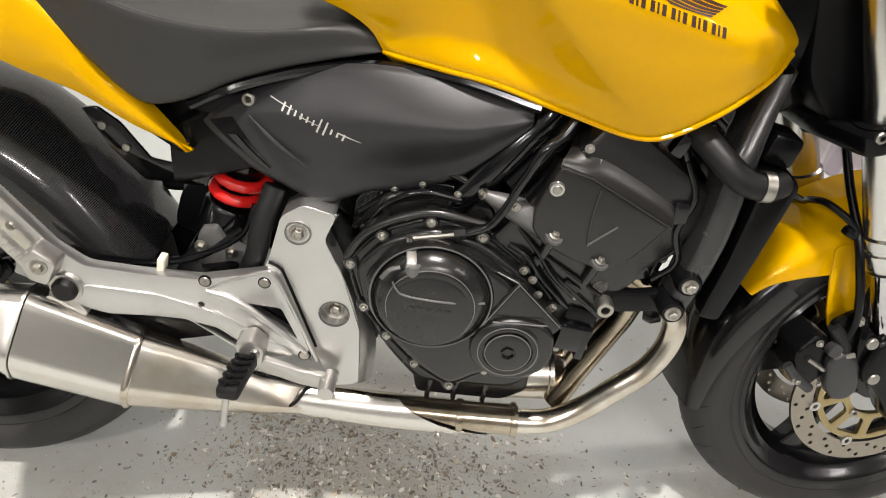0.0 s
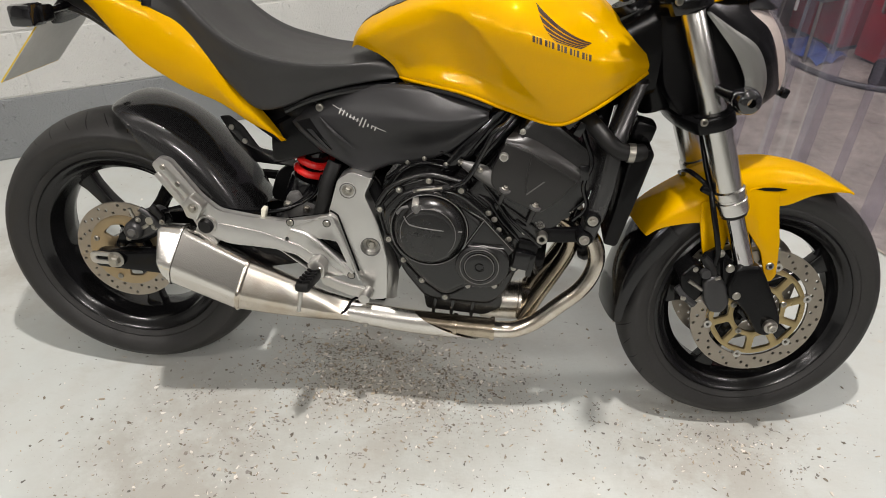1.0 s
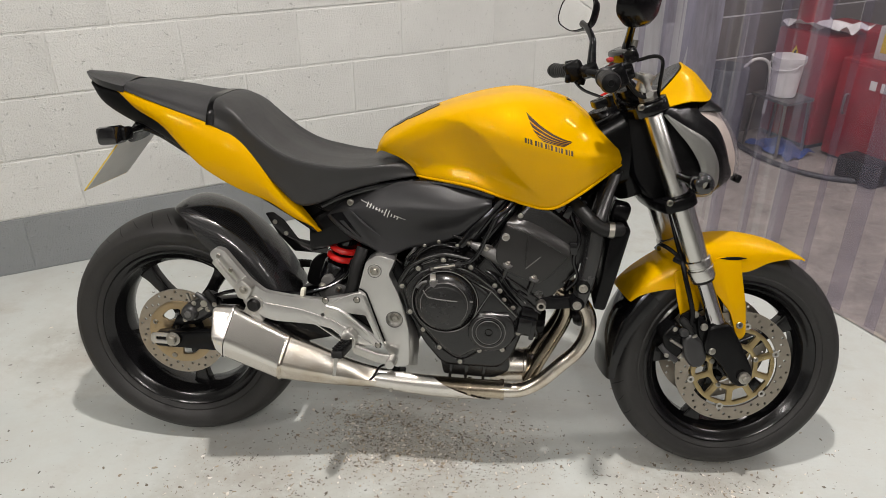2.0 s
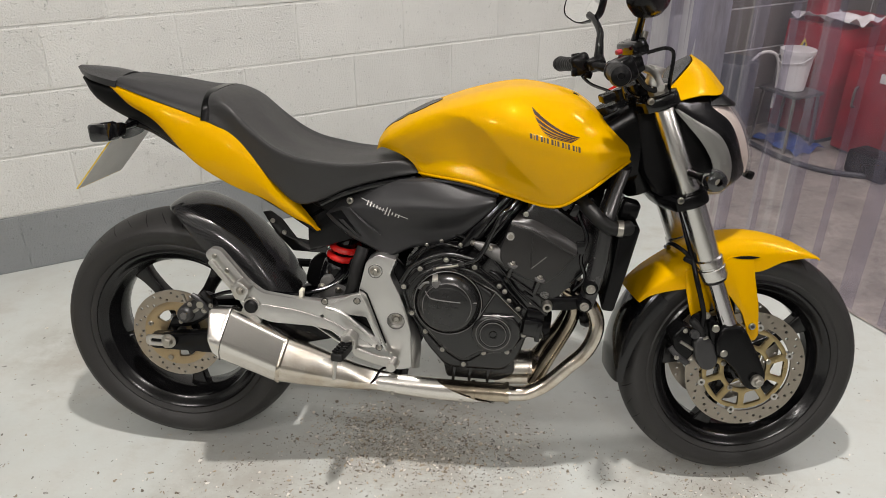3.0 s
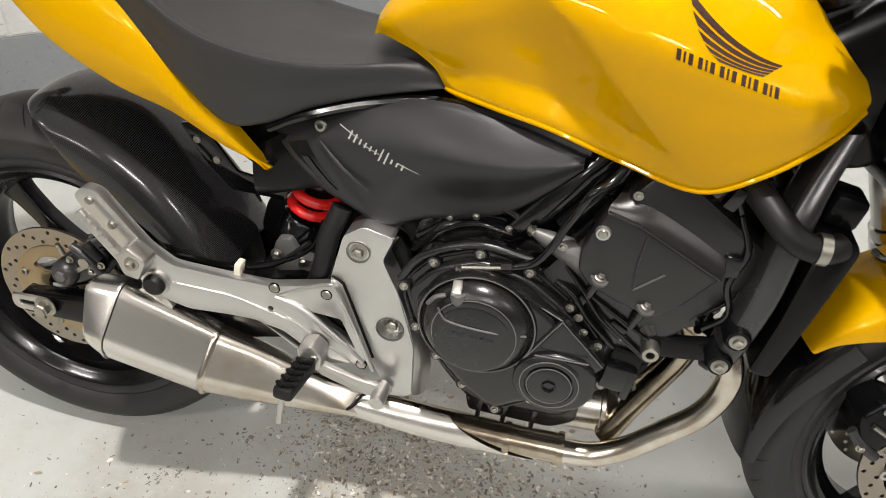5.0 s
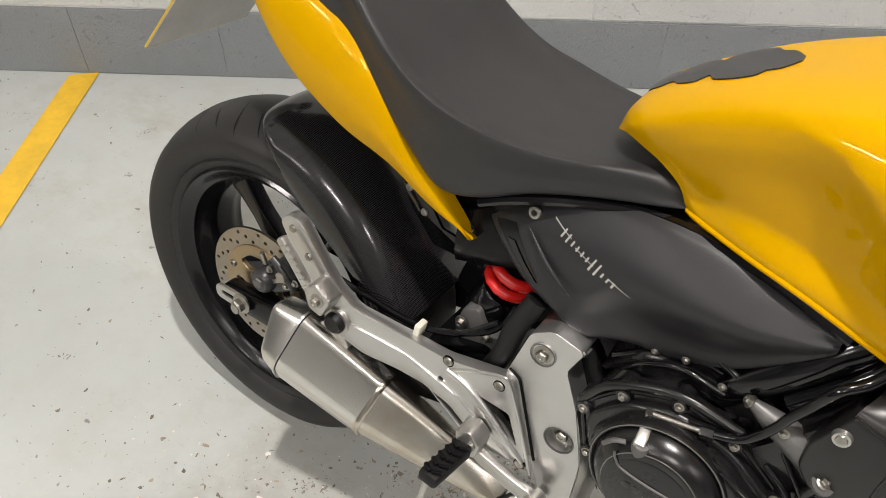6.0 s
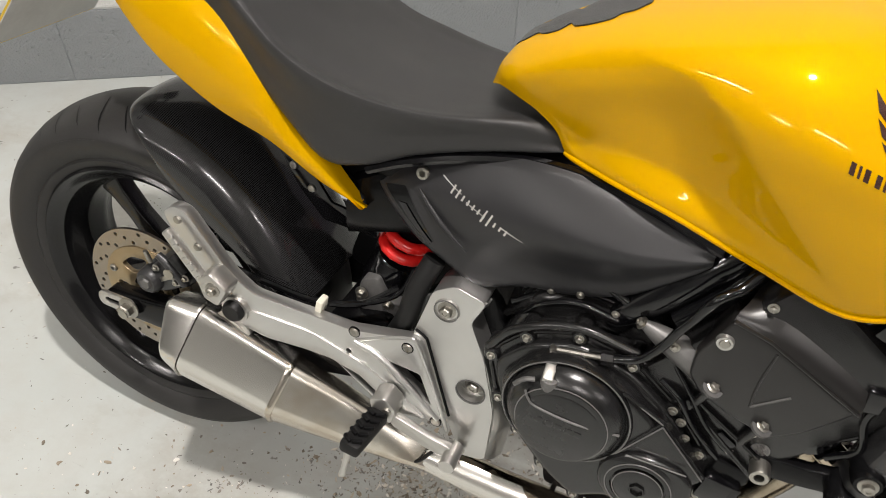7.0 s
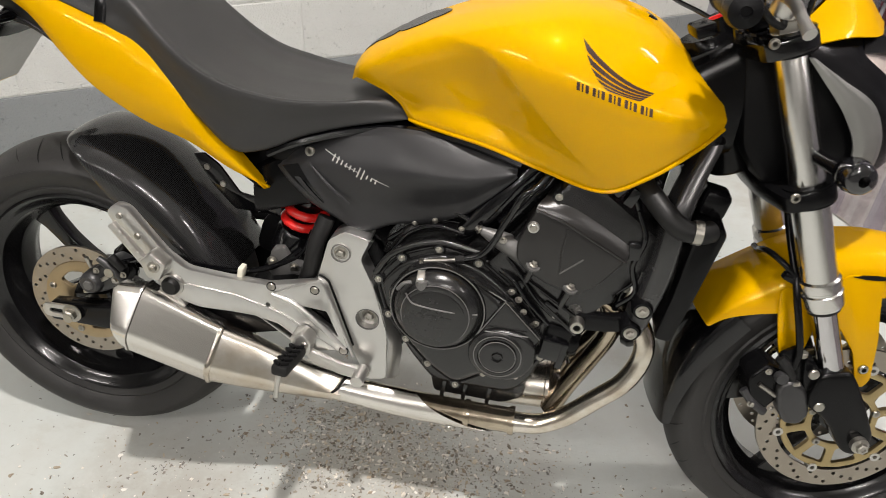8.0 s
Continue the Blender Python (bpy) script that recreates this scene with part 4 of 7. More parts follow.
# raised marks on the clutch cover, as plain bars
for k in range(5):
    part("mark", box((0.688 + 0.0118 * k, -0.2062, 0.487 - 0.0008 * k), (0.0085, 0.0014, 0.0085), (0, 3, 0), 0.0005), ENGINE, rc)
part("starter_boss", plate(rounded([(0.770, 0.424), (0.776, 0.446), (0.795, 0.464), (0.820, 0.470), (0.862, 0.466), (0.880, 0.446), (0.882, 0.410), (0.868, 0.384), (0.840, 0.370), (0.806, 0.370), (0.782, 0.388), (0.771, 0.406)], 0.014, 4), -0.191, -0.15, (), 0.006, seg=3), ENGINE, rc)
part("crank_ring", lathe([(0.0335, -0.189), (0.0335, -0.1945), (0.039, -0.1945), (0.046, -0.190)], (0.8204, 0, 0.4208), n=48), ENGINE, rc)
part("crank_cap", lathe([(0.009, -0.1960), (0.0105, -0.1960), (0.0105, -0.1970), (0.0275, -0.1970), (0.0305, -0.1955), (0.0305, -0.1915), (0.0330, -0.1915), (0.0330, -0.188)], (0.8204, 0, 0.4208), n=48), ENGINE, rc)
part("cap_hex", lathe([(0.0, -0.194), (0.0075, -0.194), (0.0085, -0.2000), (0.0098, -0.2000), (0.0098, -0.194)], (0.8204, 0, 0.4208), n=6), ENGINE, rc)
part("triangle_web", plate(rounded([(0.8229, 0.5206), (0.886, 0.458), (0.872, 0.440), (0.780, 0.440), (0.785, 0.452)], 0.005), -0.183, -0.15, (), 0.005, seg=3), ENGINE, rc)
for p0, p1 in (((0.784, 0.452), (0.8229, 0.5206)), ((0.8229, 0.5206), (0.886, 0.458)), ((0.793, 0.462), (0.868, 0.466)), ((0.770, 0.548), (0.8229, 0.5206)), ((0.722, 0.568), (0.770, 0.548))):
    part("web_rib", tube([(p0[0], -0.180, p0[1]), (p1[0], -0.176, p1[1])], 0.0026, 8), ENGINE, rc)
for x, z in CASE_BOLTS:
    part("bolt_boss", lathe([(0.0, -0.157), (0.0085, -0.157), (0.0115, -0.15), (0.0115, -0.12)], (x, 0, z), n=16), ENGINE, rc)
    bolt(rc, x, -0.156, z, 0.0066)
part("case_rib", tube([(0.600, -0.150, 0.520), (0.632, -0.153, 0.566), (0.700, -0.153, 0.596), (0.772, -0.152, 0.586)], 0.006, 10), ENGINE, rc)
def hoop(name, c, r, wire, mat, parent, axis=(0, 1, 0), n=56):
    """A thin round ring."""
    prof = [(r + wire * math.cos(2 * math.pi * k / 8), wire * math.sin(2 * math.pi * k / 8)) for k in range(8)]
    return part(name, lathe(prof, c, axis, n, closed=True), mat, parent)


# thin pale rings and lines draw the highlights along the cover edges
hoop("cover_edge", (0.713, -0.1836, 0.488), 0.0782, 0.0010, ENGINE_EDGE, rc)
hoop("cover_edge", (0.713, -0.2035, 0.488), 0.0560, 0.0008, ENGINE_EDGE, rc)
hoop("cap_edge", (0.8204, -0.1965, 0.4208), 0.0300, 0.0008, ENGINE_EDGE, rc)
hoop("cap_edge", (0.8204, -0.1945, 0.4208), 0.0395, 0.0009, ENGINE_EDGE, rc)
outline_ = [Vector((x, -0.1500, z)) for x, z in case] + [Vector((case[0][0], -0.1500, case[0][1]))]
part("case_flange", tube(outline_, 0.0030, 8, 2), ENGINE, rc)
part("gasket_line", tube([(x, -0.1400, z) for x, z in [(0.745 + (a - 0.745) * 1.012, 0.452 + (b - 0.452) * 1.012) for a, b in [*case, case[0]]]], 0.0018, 6, 2), ENGINE_EDGE, rc)
for p0, p1, y0, y1 in (((0.770, 0.548), (0.8229, 0.5206), -0.1800, -0.1795), ((0.784, 0.454), (0.8229, 0.5222), -0.1845, -0.1845), ((0.8229, 0.5222), (0.885, 0.460), -0.1845, -0.1845), ((0.795, 0.466), (0.866, 0.467), -0.1915, -0.1915)):
    part("web_edge", tube([(p0[0], y0, p0[1]), (p1[0], y1, p1[1])], 0.0011, 6), ENGINE_EDGE, rc)
lever = part("clutch_lever", box((0.684, -0.182, 0.553), (0.013, 0.044, 0.010), (14, 0, 4), 0.002), BARE_CAST, eng, "pale metal clutch lever")
part("lever_post", lathe([(0.0, -0.006), (0.009, -0.006), (0.011, -0.002), (0.011, 0.022)], (0.688, -0.196, 0.543), (0, 0.25, -0.97), 20), ENGINE_GREY, lever)
part("lever_pin", lathe([(0.0, 0.008), (0.005, 0.008), (0.005, -0.008), (0.0, -0.008)], (0.680, -0.163, 0.558), (0, 0, 1), 14), STEEL, lever)
part("lever_bracket", tube([(0.650, -0.2065, 0.530), (0.660, -0.207, 0.543), (0.672, -0.204, 0.546)], 0.003, 8), ENGINE_GREY, lever)
part("adjuster_rod", tube([(0.684, -0.165, 0.565), (0.720, -0.165, 0.572), (0.745, -0.165, 0.578)], 0.0035, 10), STEEL, lever)
part("adjuster_nut", lathe([(0.0, -0.007), (0.008, -0.007), (0.008, 0.007), (0.0, 0.007)], (0.742, -0.165, 0.577), (1, 0, 0.25), 6), ENGINE, lever)
part("cable_bracket", box((0.735, -0.158, 0.570), (0.030, 0.006, 0.020), (0, -12, 0), 0.002), ENGINE, lever)
part("clutch_cable", tube([(0.748, -0.165, 0.579), (0.773, -0.165, 0.590), (0.787, -0.165, 0.608), (0.797, -0.165, 0.628), (0.803, -0.165, 0.645), (0.815, -0.165, 0.671), (0.828, -0.165, 0.700), (0.849, -0.150, 0.713), (0.868, -0.13, 0.735)], 0.0055, 12), BLACK_GLOSS, lever)
# cylinder block and head with its side cover
part("cylinder_block", box((0.90, 0, 0.57), (0.19, 0.30, 0.30), (0, 35, 0), 0.012), ENGINE, eng)
head_out = rounded([(0.851, 0.680), (0.892, 0.667), (0.943, 0.640), (0.997, 0.612), (0.964, 0.5656), (0.932, 0.5385), (0.885, 0.552), (0.846, 0.5705), (0.829, 0.592), (0.828, 0.622)], 0.007, 4)
hc = part("head_cover", plate(head_out, -0.163, -0.06, (), 0.004, seg=3), HEAD_COVER, eng, "matt brown-black plastic engine side cover")
part("cover_lip", loft([[(0.850, -0.162, 0.679), (0.892, -0.164, 0.668), (0.943, -0.164, 0.641), (0.999, -0.161, 0.611)], [(0.853, -0.156, 0.687), (0.896, -0.157, 0.680), (0.948, -0.157, 0.656), (1.000, -0.155, 0.626)], [(0.862, -0.136, 0.693), (0.902, -0.136, 0.699), (0.950, -0.136, 0.676), (0.996, -0.136, 0.650)], [(0.872, -0.100, 0.700), (0.912, -0.100, 0.706), (0.955, -0.100, 0.684), (0.992, -0.100, 0.656)]], 14, 28, thick=0.004), HEAD_COVER, hc)
for p0, p1 in (((0.851, 0.680), (0.892, 0.668)), ((0.892, 0.668), (0.943, 0.641)), ((0.943, 0.641), (0.998, 0.612))):
    part("lip_edge", tube([(p0[0], -0.1635, p0[1]), (p1[0], -0.1635, p1[1])], 0.0022, 8), HEAD_COVER, hc)
part("lip_crease", tube([(0.892, -0.163, 0.668), (0.898, -0.150, 0.686), (0.906, -0.132, 0.701)], 0.0016, 8), HEAD_COVER, hc)
part("cover_line", tube([(0.900, -0.1635, 0.576), (0.9326, -0.1635, 0.606)], 0.0014, 8), ENGINE_GREY, hc)
part("cover_fold", tube([(0.902, -0.1630, 0.655), (0.898, -0.1632, 0.61), (0.900, -0.1630, 0.576)], 0.0016, 8), HEAD_COVER, hc)
part("grommet", lathe([(0.005, -0.168), (0.0085, -0.168), (0.0098, -0.162)], (0.8501, 0, 0.651), n=20), BARE_CAST, hc)
bolt(hc, 0.8501, -0.166, 0.651, 0.006, data=SCREW)
for x, z in ((0.858, 0.582), (0.921, 0.551)):
    part("stud_post", tube([(x - 0.011, -0.152, z - 0.038), (x, -0.160, z)], 0.0065, 10), ENGINE, hc)
    part("stud_flange", lathe([(0.0, -0.004), (0.012, -0.004), (0.012, 0.0), (0.0, 0.0)], (x, -0.163, z + 0.003), (0.25, -0.3, 0.9), 14), ENGINE_GREY, hc)
    bolt(hc, x, -0.163, z + 0.004, 0.0075, (0.25, -0.3, 0.9))
for x, z in ((1.004, 0.668), (1.006, 0.60)):
    bolt(hc, x, -0.140, z, 0.0085)
for k in range(4):
    part("head_fin", box((0.878 + 0.014 * k, -0.148, 0.532 - 0.009 * k), (0.062, 0.016, 0.005), (0, 34, 0), 0.0018), ENGINE, hc)
part("head_step", plate(rounded([(0.846, 0.568), (0.93, 0.536), (0.955, 0.506), (0.905, 0.494), (0.862, 0.530)], 0.006), -0.146, -0.06, (), 0.005), ENGINE, hc)
part("water_outlet", tube([(0.768, -0.142, 0.623), (0.788, -0.142, 0.615), (0.815, -0.142, 0.604), (0.850, -0.140, 0.585)], [0.006, 0.012, 0.017, 0.019], 16), ENGINE_GREY, eng)
bolt(eng, 0.766, -0.143, 0.624, 0.008, (-0.8, -0.2, 0.5))
bolt(eng, 0.806, -0.158, 0.618, 0.006)
for k in range(5):
    part("cooling_rib", box((0.875 + 0.012 * k, -0.150, 0.515 - 0.010 * k), (0.05, 0.012, 0.006), (0, 38, 0), 0.002), ENGINE, eng)
sump = part("oil_sump", plate(rounded([(0.690, 0.33), (0.875, 0.34), (0.873, 0.273), (0.837, 0.251), (0.705, 0.254)], 0.010), -0.105, 0.10, (), 0.010), ENGINE, eng)
for x in (0.725, 0.765, 0.81):
    part("sump_rib", box((x, -0.106, 0.275), (0.008, 0.01, 0.05), (0, 6, 0), 0.002), ENGINE, sump)
part("oil_filter", lathe([(0.0, -0.02), (0.034, -0.02), (0.038, -0.012), (0.038, 0.06)], (0.935, -0.06, 0.395), (-1, 0, 0.1), 32), BLACK_SATIN, eng)
part("sensor_block", box((0.915, -0.135, 0.455), (0.045, 0.04, 0.035), (0, 10, 0), 0.006), BLACK_SATIN, eng)
part("breather_hose", tube([(0.66, -0.08, 0.58), (0.69, -0.10, 0.625), (0.73, -0.10, 0.63), (0.77, -0.09, 0.60)], 0.012, 12), BLACK_MATT, eng)
part("injector_body", box((0.79, -0.06, 0.68), (0.16, 0.10, 0.10), (0, 25, 0), 0.015), BLACK_MATT, eng)
part("gearbox_hump", loft([[(0.60, -0.10, 0.535), (0.64, -0.12, 0.582), (0.70, -0.125, 0.606), (0.77, -0.12, 0.598), (0.82, -0.115, 0.57)], [(0.60, -0.05, 0.55), (0.64, -0.06, 0.60), (0.70, -0.06, 0.625), (0.77, -0.06, 0.615), (0.82, -0.06, 0.59)]], 6, 30, thick=0.006), ENGINE, eng)
part("crankcase_pipe", tube([(0.61, -0.10, 0.56), (0.66, -0.105, 0.60), (0.72, -0.105, 0.612), (0.79, -0.11, 0.59), (0.83, -0.12, 0.545)], 0.005, 10), BLACK_GLOSS, eng)
bolt(eng, 0.655, -0.112, 0.605, 0.006)
# hoses, wires and plugs round the cylinder head
for pts, r in ((((0.620, -0.105, 0.545), (0.650, -0.125, 0.590), (0.690, -0.130, 0.612), (0.740, -0.130, 0.606)), 0.0042), (((0.700, -0.110, 0.640), (0.745, -0.120, 0.628), (0.780, -0.120, 0.600), (0.800, -0.125, 0.560)), 0.0060),
               (((0.806, -0.150, 0.560), (0.830, -0.158, 0.548), (0.850, -0.158, 0.520), (0.872, -0.156, 0.495), (0.895, -0.150, 0.470)), 0.0038), (((0.815, -0.148, 0.585), (0.842, -0.156, 0.556), (0.868, -0.156, 0.520), (0.900, -0.150, 0.488)), 0.0032),
               (((1.004, -0.140, 0.690), (1.020, -0.152, 0.650), (1.010, -0.150, 0.600), (1.022, -0.150, 0.555), (1.000, -0.140, 0.520)), 0.0046), (((1.000, -0.130, 0.700), (1.012, -0.140, 0.640), (1.022, -0.142, 0.580), (0.996, -0.136, 0.540)), 0.0036),
               (((0.905, -0.120, 0.700), (0.950, -0.128, 0.715), (0.985, -0.130, 0.728), (1.010, -0.120, 0.750)), 0.0044), (((0.890, -0.130, 0.455), (0.915, -0.145, 0.440), (0.930, -0.140, 0.415), (0.940, -0.120, 0.380)), 0.0045)):
    part("wire", tube(pts, r, 10), BLACK_GLOSS, eng)
for (x, y, z), size, turn in (((0.905, -0.150, 0.428), (0.034, 0.030, 0.040), 8), ((0.925, -0.150, 0.418), (0.012, 0.026, 0.052), 8), ((0.990, -0.138, 0.712), (0.016, 0.018, 0.030), 24), ((0.972, -0.136, 0.722), (0.014, 0.016, 0.026), 40), ((1.008, -0.150, 0.628), (0.018, 0.014, 0.030), -6),
                              ((0.895, -0.148, 0.505), (0.026, 0.012, 0.012), 34), ((0.842, -0.150, 0.540), (0.012, 0.014, 0.018), 20), ((0.975, -0.140, 0.545), (0.020, 0.018, 0.045), -32)):
    part("plug", box((x, y, z), size, (0, turn, 0), 0.0025), BLACK_GLOSS, eng)
for x, y, z, r in ((0.842, -0.158, 0.514, 0.0060), (0.853, -0.158, 0.492, 0.0055), (0.690, -0.120, 0.617, 0.0050), (0.735, -0.128, 0.612, 0.0050), (0.998, -0.142, 0.643, 0.0055), (0.905, -0.150, 0.488, 0.0050), (0.882, -0.150, 0.700, 0.0060)):
    bolt(eng, x, y, z, r)

# frame
frame_ = part("frame_spine", loft([[(x, -w, z + h), (x, 0, z + h * 1.15), (x, w, z + h), (x, w, z - h), (x, 0, z - h), (x, -w, z - h)] for x, w, z, h in ((0.36, 0.07, 0.60, 0.04), (0.50, 0.070, 0.66, 0.055), (0.75, 0.065, 0.72, 0.055), (1.0, 0.075, 0.80, 0.07), (1.13, 0.06, 0.86, 0.08))], 24, 24, True), BLACK_SATIN, bike, "black frame hidden under tank and seat")
caps_bm = lathe([(0.0, -0.11), (0.036, -0.11), (0.042, -0.10), (0.042, 0.10), (0.036, 0.11), (0.0, 0.11)], (1.105, 0, 0.83), tuple(AXIS), 28)
part("steering_head", caps_bm, BLACK_SATIN, frame_)
for s in (-1, 1):
    part("frame_tube", tube([(0.735, s * 0.110, 0.590), (0.775, s * 0.116, 0.645), (0.82, s * 0.110, 0.70), (0.86, s * 0.09, 0.75)], [0.018, 0.02, 0.02, 0.02], 16), BLACK_GLOSS, frame_)
    part("upper_tube", tube([(0.80, s * 0.122, 0.63), (0.845, s * 0.118, 0.685), (0.885, s * 0.09, 0.74)], 0.013, 14), BLACK_GLOSS, frame_)
    part("side_plate", plate(rounded([(0.51, 0.40), (0.52, 0.55), (0.58, 0.56), (0.63, 0.48), (0.65, 0.36), (0.62, 0.30), (0.56, 0.31)], 0.02), s * 0.085 - 0.010, s * 0.085 + 0.010, (), 0.004), BLACK_SATIN, frame_)
    part("down_tube", loft([[(x - w, s * (y - 0.014), z), (x - w * 0.6, s * y, z), (x + w * 0.6, s * y, z + 0.003), (x + w, s * (y - 0.014), z + 0.003), (x + w, s * (y - 0.05), z), (x - w, s * (y - 0.05), z)] for x, w, z, y in ((1.094, 0.015, 0.800, 0.122), (1.074, 0.016, 0.745, 0.146), (1.063, 0.0175, 0.705, 0.162), (1.057, 0.018, 0.658, 0.171), (1.0505, 0.0185, 0.590, 0.174), (1.037, 0.017, 0.520, 0.174), (1.031, 0.014, 0.484, 0.170))], 30, 28, True), FRAME_BLACK, frame_, "satin black frame down tube")
    part("tail_tube", tube([(0.38, s * 0.07, 0.62), (0.20, s * 0.075, 0.74), (0.02, s * 0.05, 0.83)], 0.014, 10), BLACK_SATIN, frame_)
for x, z in ((1.0345, 0.541), (1.0235, 0.498)):
    part("mount_boss", lathe([(0.0, -0.183), (0.014, -0.183), (0.017, -0.176), (0.017, -0.14)], (x, 0, z), n=22), BLACK_SATIN, frame_)
    bolt(frame_, x, -0.183, z, 0.0105)
mount = part("engine_mount", plate(rounded([(0.928, 0.488), (0.940, 0.502), (0.985, 0.503), (1.030, 0.512), (1.030, 0.480), (0.985, 0.472), (0.945, 0.470)], 0.010), -0.152, -0.136, (), 0.003), BLACK_SATIN, frame_)
part("mount_tube", lathe([(0.006, -0.172), (0.0105, -0.172), (0.012, -0.168), (0.012, -0.14), (0.006, -0.14)], (0.941, 0, 0.485), n=20, closed=True), STEEL, mount)
part("white_spacer", lathe([(0.0, -0.150), (0.011, -0.150), (0.012, -0.125)], (0.934, 0, 0.506), n=20), WHITE_PLASTIC, mount)

# radiator and its hose
rad = part("radiator", plate(rounded([(1.088, 0.690), (1.125, 0.693), (1.132, 0.680), (1.112, 0.580), (1.090, 0.482), (1.062, 0.486), (1.076, 0.570)], 0.008), -0.170, 0.165, (), 0.005), BLACK_SATIN, bike, "black radiator behind the front wheel")
for k in range(9):
    part("fin", box((1.122 - 0.0035 * k, 0, 0.665 - 0.021 * k), (0.012, 0.26, 0.003), (0, 0, 0), 0), BLACK_MATT, rad)
part("top_hose", tube([(0.985, -0.10, 0.745), (1.003, -0.125, 0.730), (1.022, -0.150, 0.716), (1.043, -0.170, 0.700), (1.066, -0.178, 0.687), (1.092, -0.176, 0.684), (1.108, -0.165, 0.684)], 0.0165, 18), RUBBER_SOFT, rad)
part("hose_clip", lathe([(0.0165, -0.006), (0.0185, -0.006), (0.0185, 0.006), (0.0165, 0.006)], (1.086, -0.177, 0.6845), (1, 0.05, -0.05), 24, closed=True), STEEL, rad)
part("filler_neck", box((1.110, -0.12, 0.715), (0.04, 0.05, 0.04), (0, 12, 0), 0.008), BLACK_SATIN, rad)
part("horn", lathe([(0.0, -0.012), (0.036, -0.012), (0.040, 0.0), (0.034, 0.014), (0.0, 0.018)], (1.045, -0.05, 0.43), (0.9, -0.3, 0.1), 28), BLACK_SATIN, rad)
for k, (x, z) in enumerate(((0.985, 0.745), (1.005, 0.738), (1.018, 0.728))):
    part("connector", box((x, -0.13, z), (0.012, 0.016, 0.026), (0, 25 * k, 0), 0.003), BLACK_SATIN, rad)
part("wiring", tube([(0.97, -0.12, 0.74), (1.0, -0.135, 0.70), (1.02, -0.13, 0.62), (1.01, -0.125, 0.55), (1.0, -0.12, 0.50)], 0.006, 10), BLACK_GLOSS, rad)
for x, z in ((1.012, 0.665), (1.018, 0.600), (1.010, 0.548)):
    bolt(rad, x, -0.132, z, 0.0065)

# rear shock absorber
sh_ax = Vector((0.34, 0, 0.94)).normalized()
shock = part("shock_absorber", lathe([(0.0, -0.17), (0.018, -0.17), (0.020, -0.06), (0.030, -0.05), (0.040, -0.04), (0.040, 0.012), (0.036, 0.018), (0.022, 0.02), (0.024, 0.15)], (0.418, -0.025, 0.500), tuple(sh_ax), 28), BLACK_GLOSS, bike, "rear shock absorber with a bright red coil spring")
coil = []
for i in range(15 * 2 + 1):
    a = 2 * math.pi * i / 15
    u = sh_ax.orthogonal().normalized()
    v = sh_ax.cross(u)
    coil.append(Vector((0.418, -0.025, 0.500)) + sh_ax * (0.022 + 0.024 * i / 15) + (u * math.cos(a) + v * math.sin(a)) * 0.034)
part("coil_spring", tube(coil, 0.0085, 10, 1), RED, shock)
link = part("linkage", plate(rounded([(0.375, 0.445), (0.385, 0.490), (0.41, 0.50), (0.425, 0.47), (0.455, 0.455), (0.45, 0.42), (0.40, 0.42)], 0.008), -0.075, -0.05, (), 0.004), ENGINE_GREY, shock)
bolt(link, 0.388, -0.078, 0.468, 0.010)
bolt(link, 0.430, -0.078, 0.462, 0.009)
part("hose_bend", tube([(0.455, -0.10, 0.44), (0.475, -0.115, 0.49), (0.485, -0.115, 0.54), (0.50, -0.10, 0.585)], 0.015, 12), RUBBER_SOFT, shock)
part("reservoir_pipe", tube([(0.37, -0.115, 0.468), (0.42, -0.108, 0.485), (0.455, -0.10, 0.51), (0.47, -0.09, 0.55)], 0.004, 8), BLACK_GLOSS, shock)
part("cable_tie", box((0.352, -0.13, 0.470), (0.010, 0.02, 0.022), (0, 8, 0), 0.002), CLEAR_TIE, shock)
part("inner_guard", plate(rounded([(0.31, 0.43), (0.33, 0.50), (0.38, 0.53), (0.46, 0.62), (0.52, 0.62), (0.52, 0.48), (0.42, 0.40)], 0.02), 0.03, 0.05, (), 0.004), BLACK_MATT, shock)

# charcoal side cover under seat and tank
def cover_row(x, zt, zb, top, mid, bot):
    h = zt - zb
    return [(x, top + 0.012, zt), (x, top, zt - h * 0.06), (x, mid + 0.004, zt - h * 0.28), (x, mid, zt - h * 0.45), (x, bot - 0.002, zt - h * 0.75), (x, bot, zb + h * 0.05), (x + 0.002, bot + 0.014, zb)]


rows = [cover_row(*r) for r in ((0.402, 0.668, 0.655, -0.062, -0.068, -0.070), (0.430, 0.694, 0.632, -0.068, -0.082, -0.086), (0.470, 0.716, 0.606, -0.076, -0.098, -0.101), (0.520, 0.738, 0.583, -0.088, -0.112, -0.108), (0.562, 0.749, 0.566, -0.097, -0.121, -0.110),
                                  (0.620, 0.757, 0.590, -0.105, -0.132, -0.112), (0.680, 0.757, 0.604, -0.112, -0.141, -0.116), (0.735, 0.750, 0.630, -0.120, -0.145, -0.122), (0.775, 0.742, 0.668, -0.127, -0.142, -0.128), (0.803, 0.734, 0.699, -0.131, -0.138, -0.131), (0.814, 0.729, 0.712, -0.130, -0.133, -0.130))]
side = part("side_cover", loft(rows, 48, 30, mirror=True, thick=0.004), SIDE_GREY, bike, "charcoal plastic side cover with silver lettering bars")
part("crease", tube([(0.470, -0.100, 0.680), (0.505, -0.113, 0.652), (0.545, -0.1195, 0.625)], [0.001, 0.0032, 0.001], 8), SIDE_GREY, side)
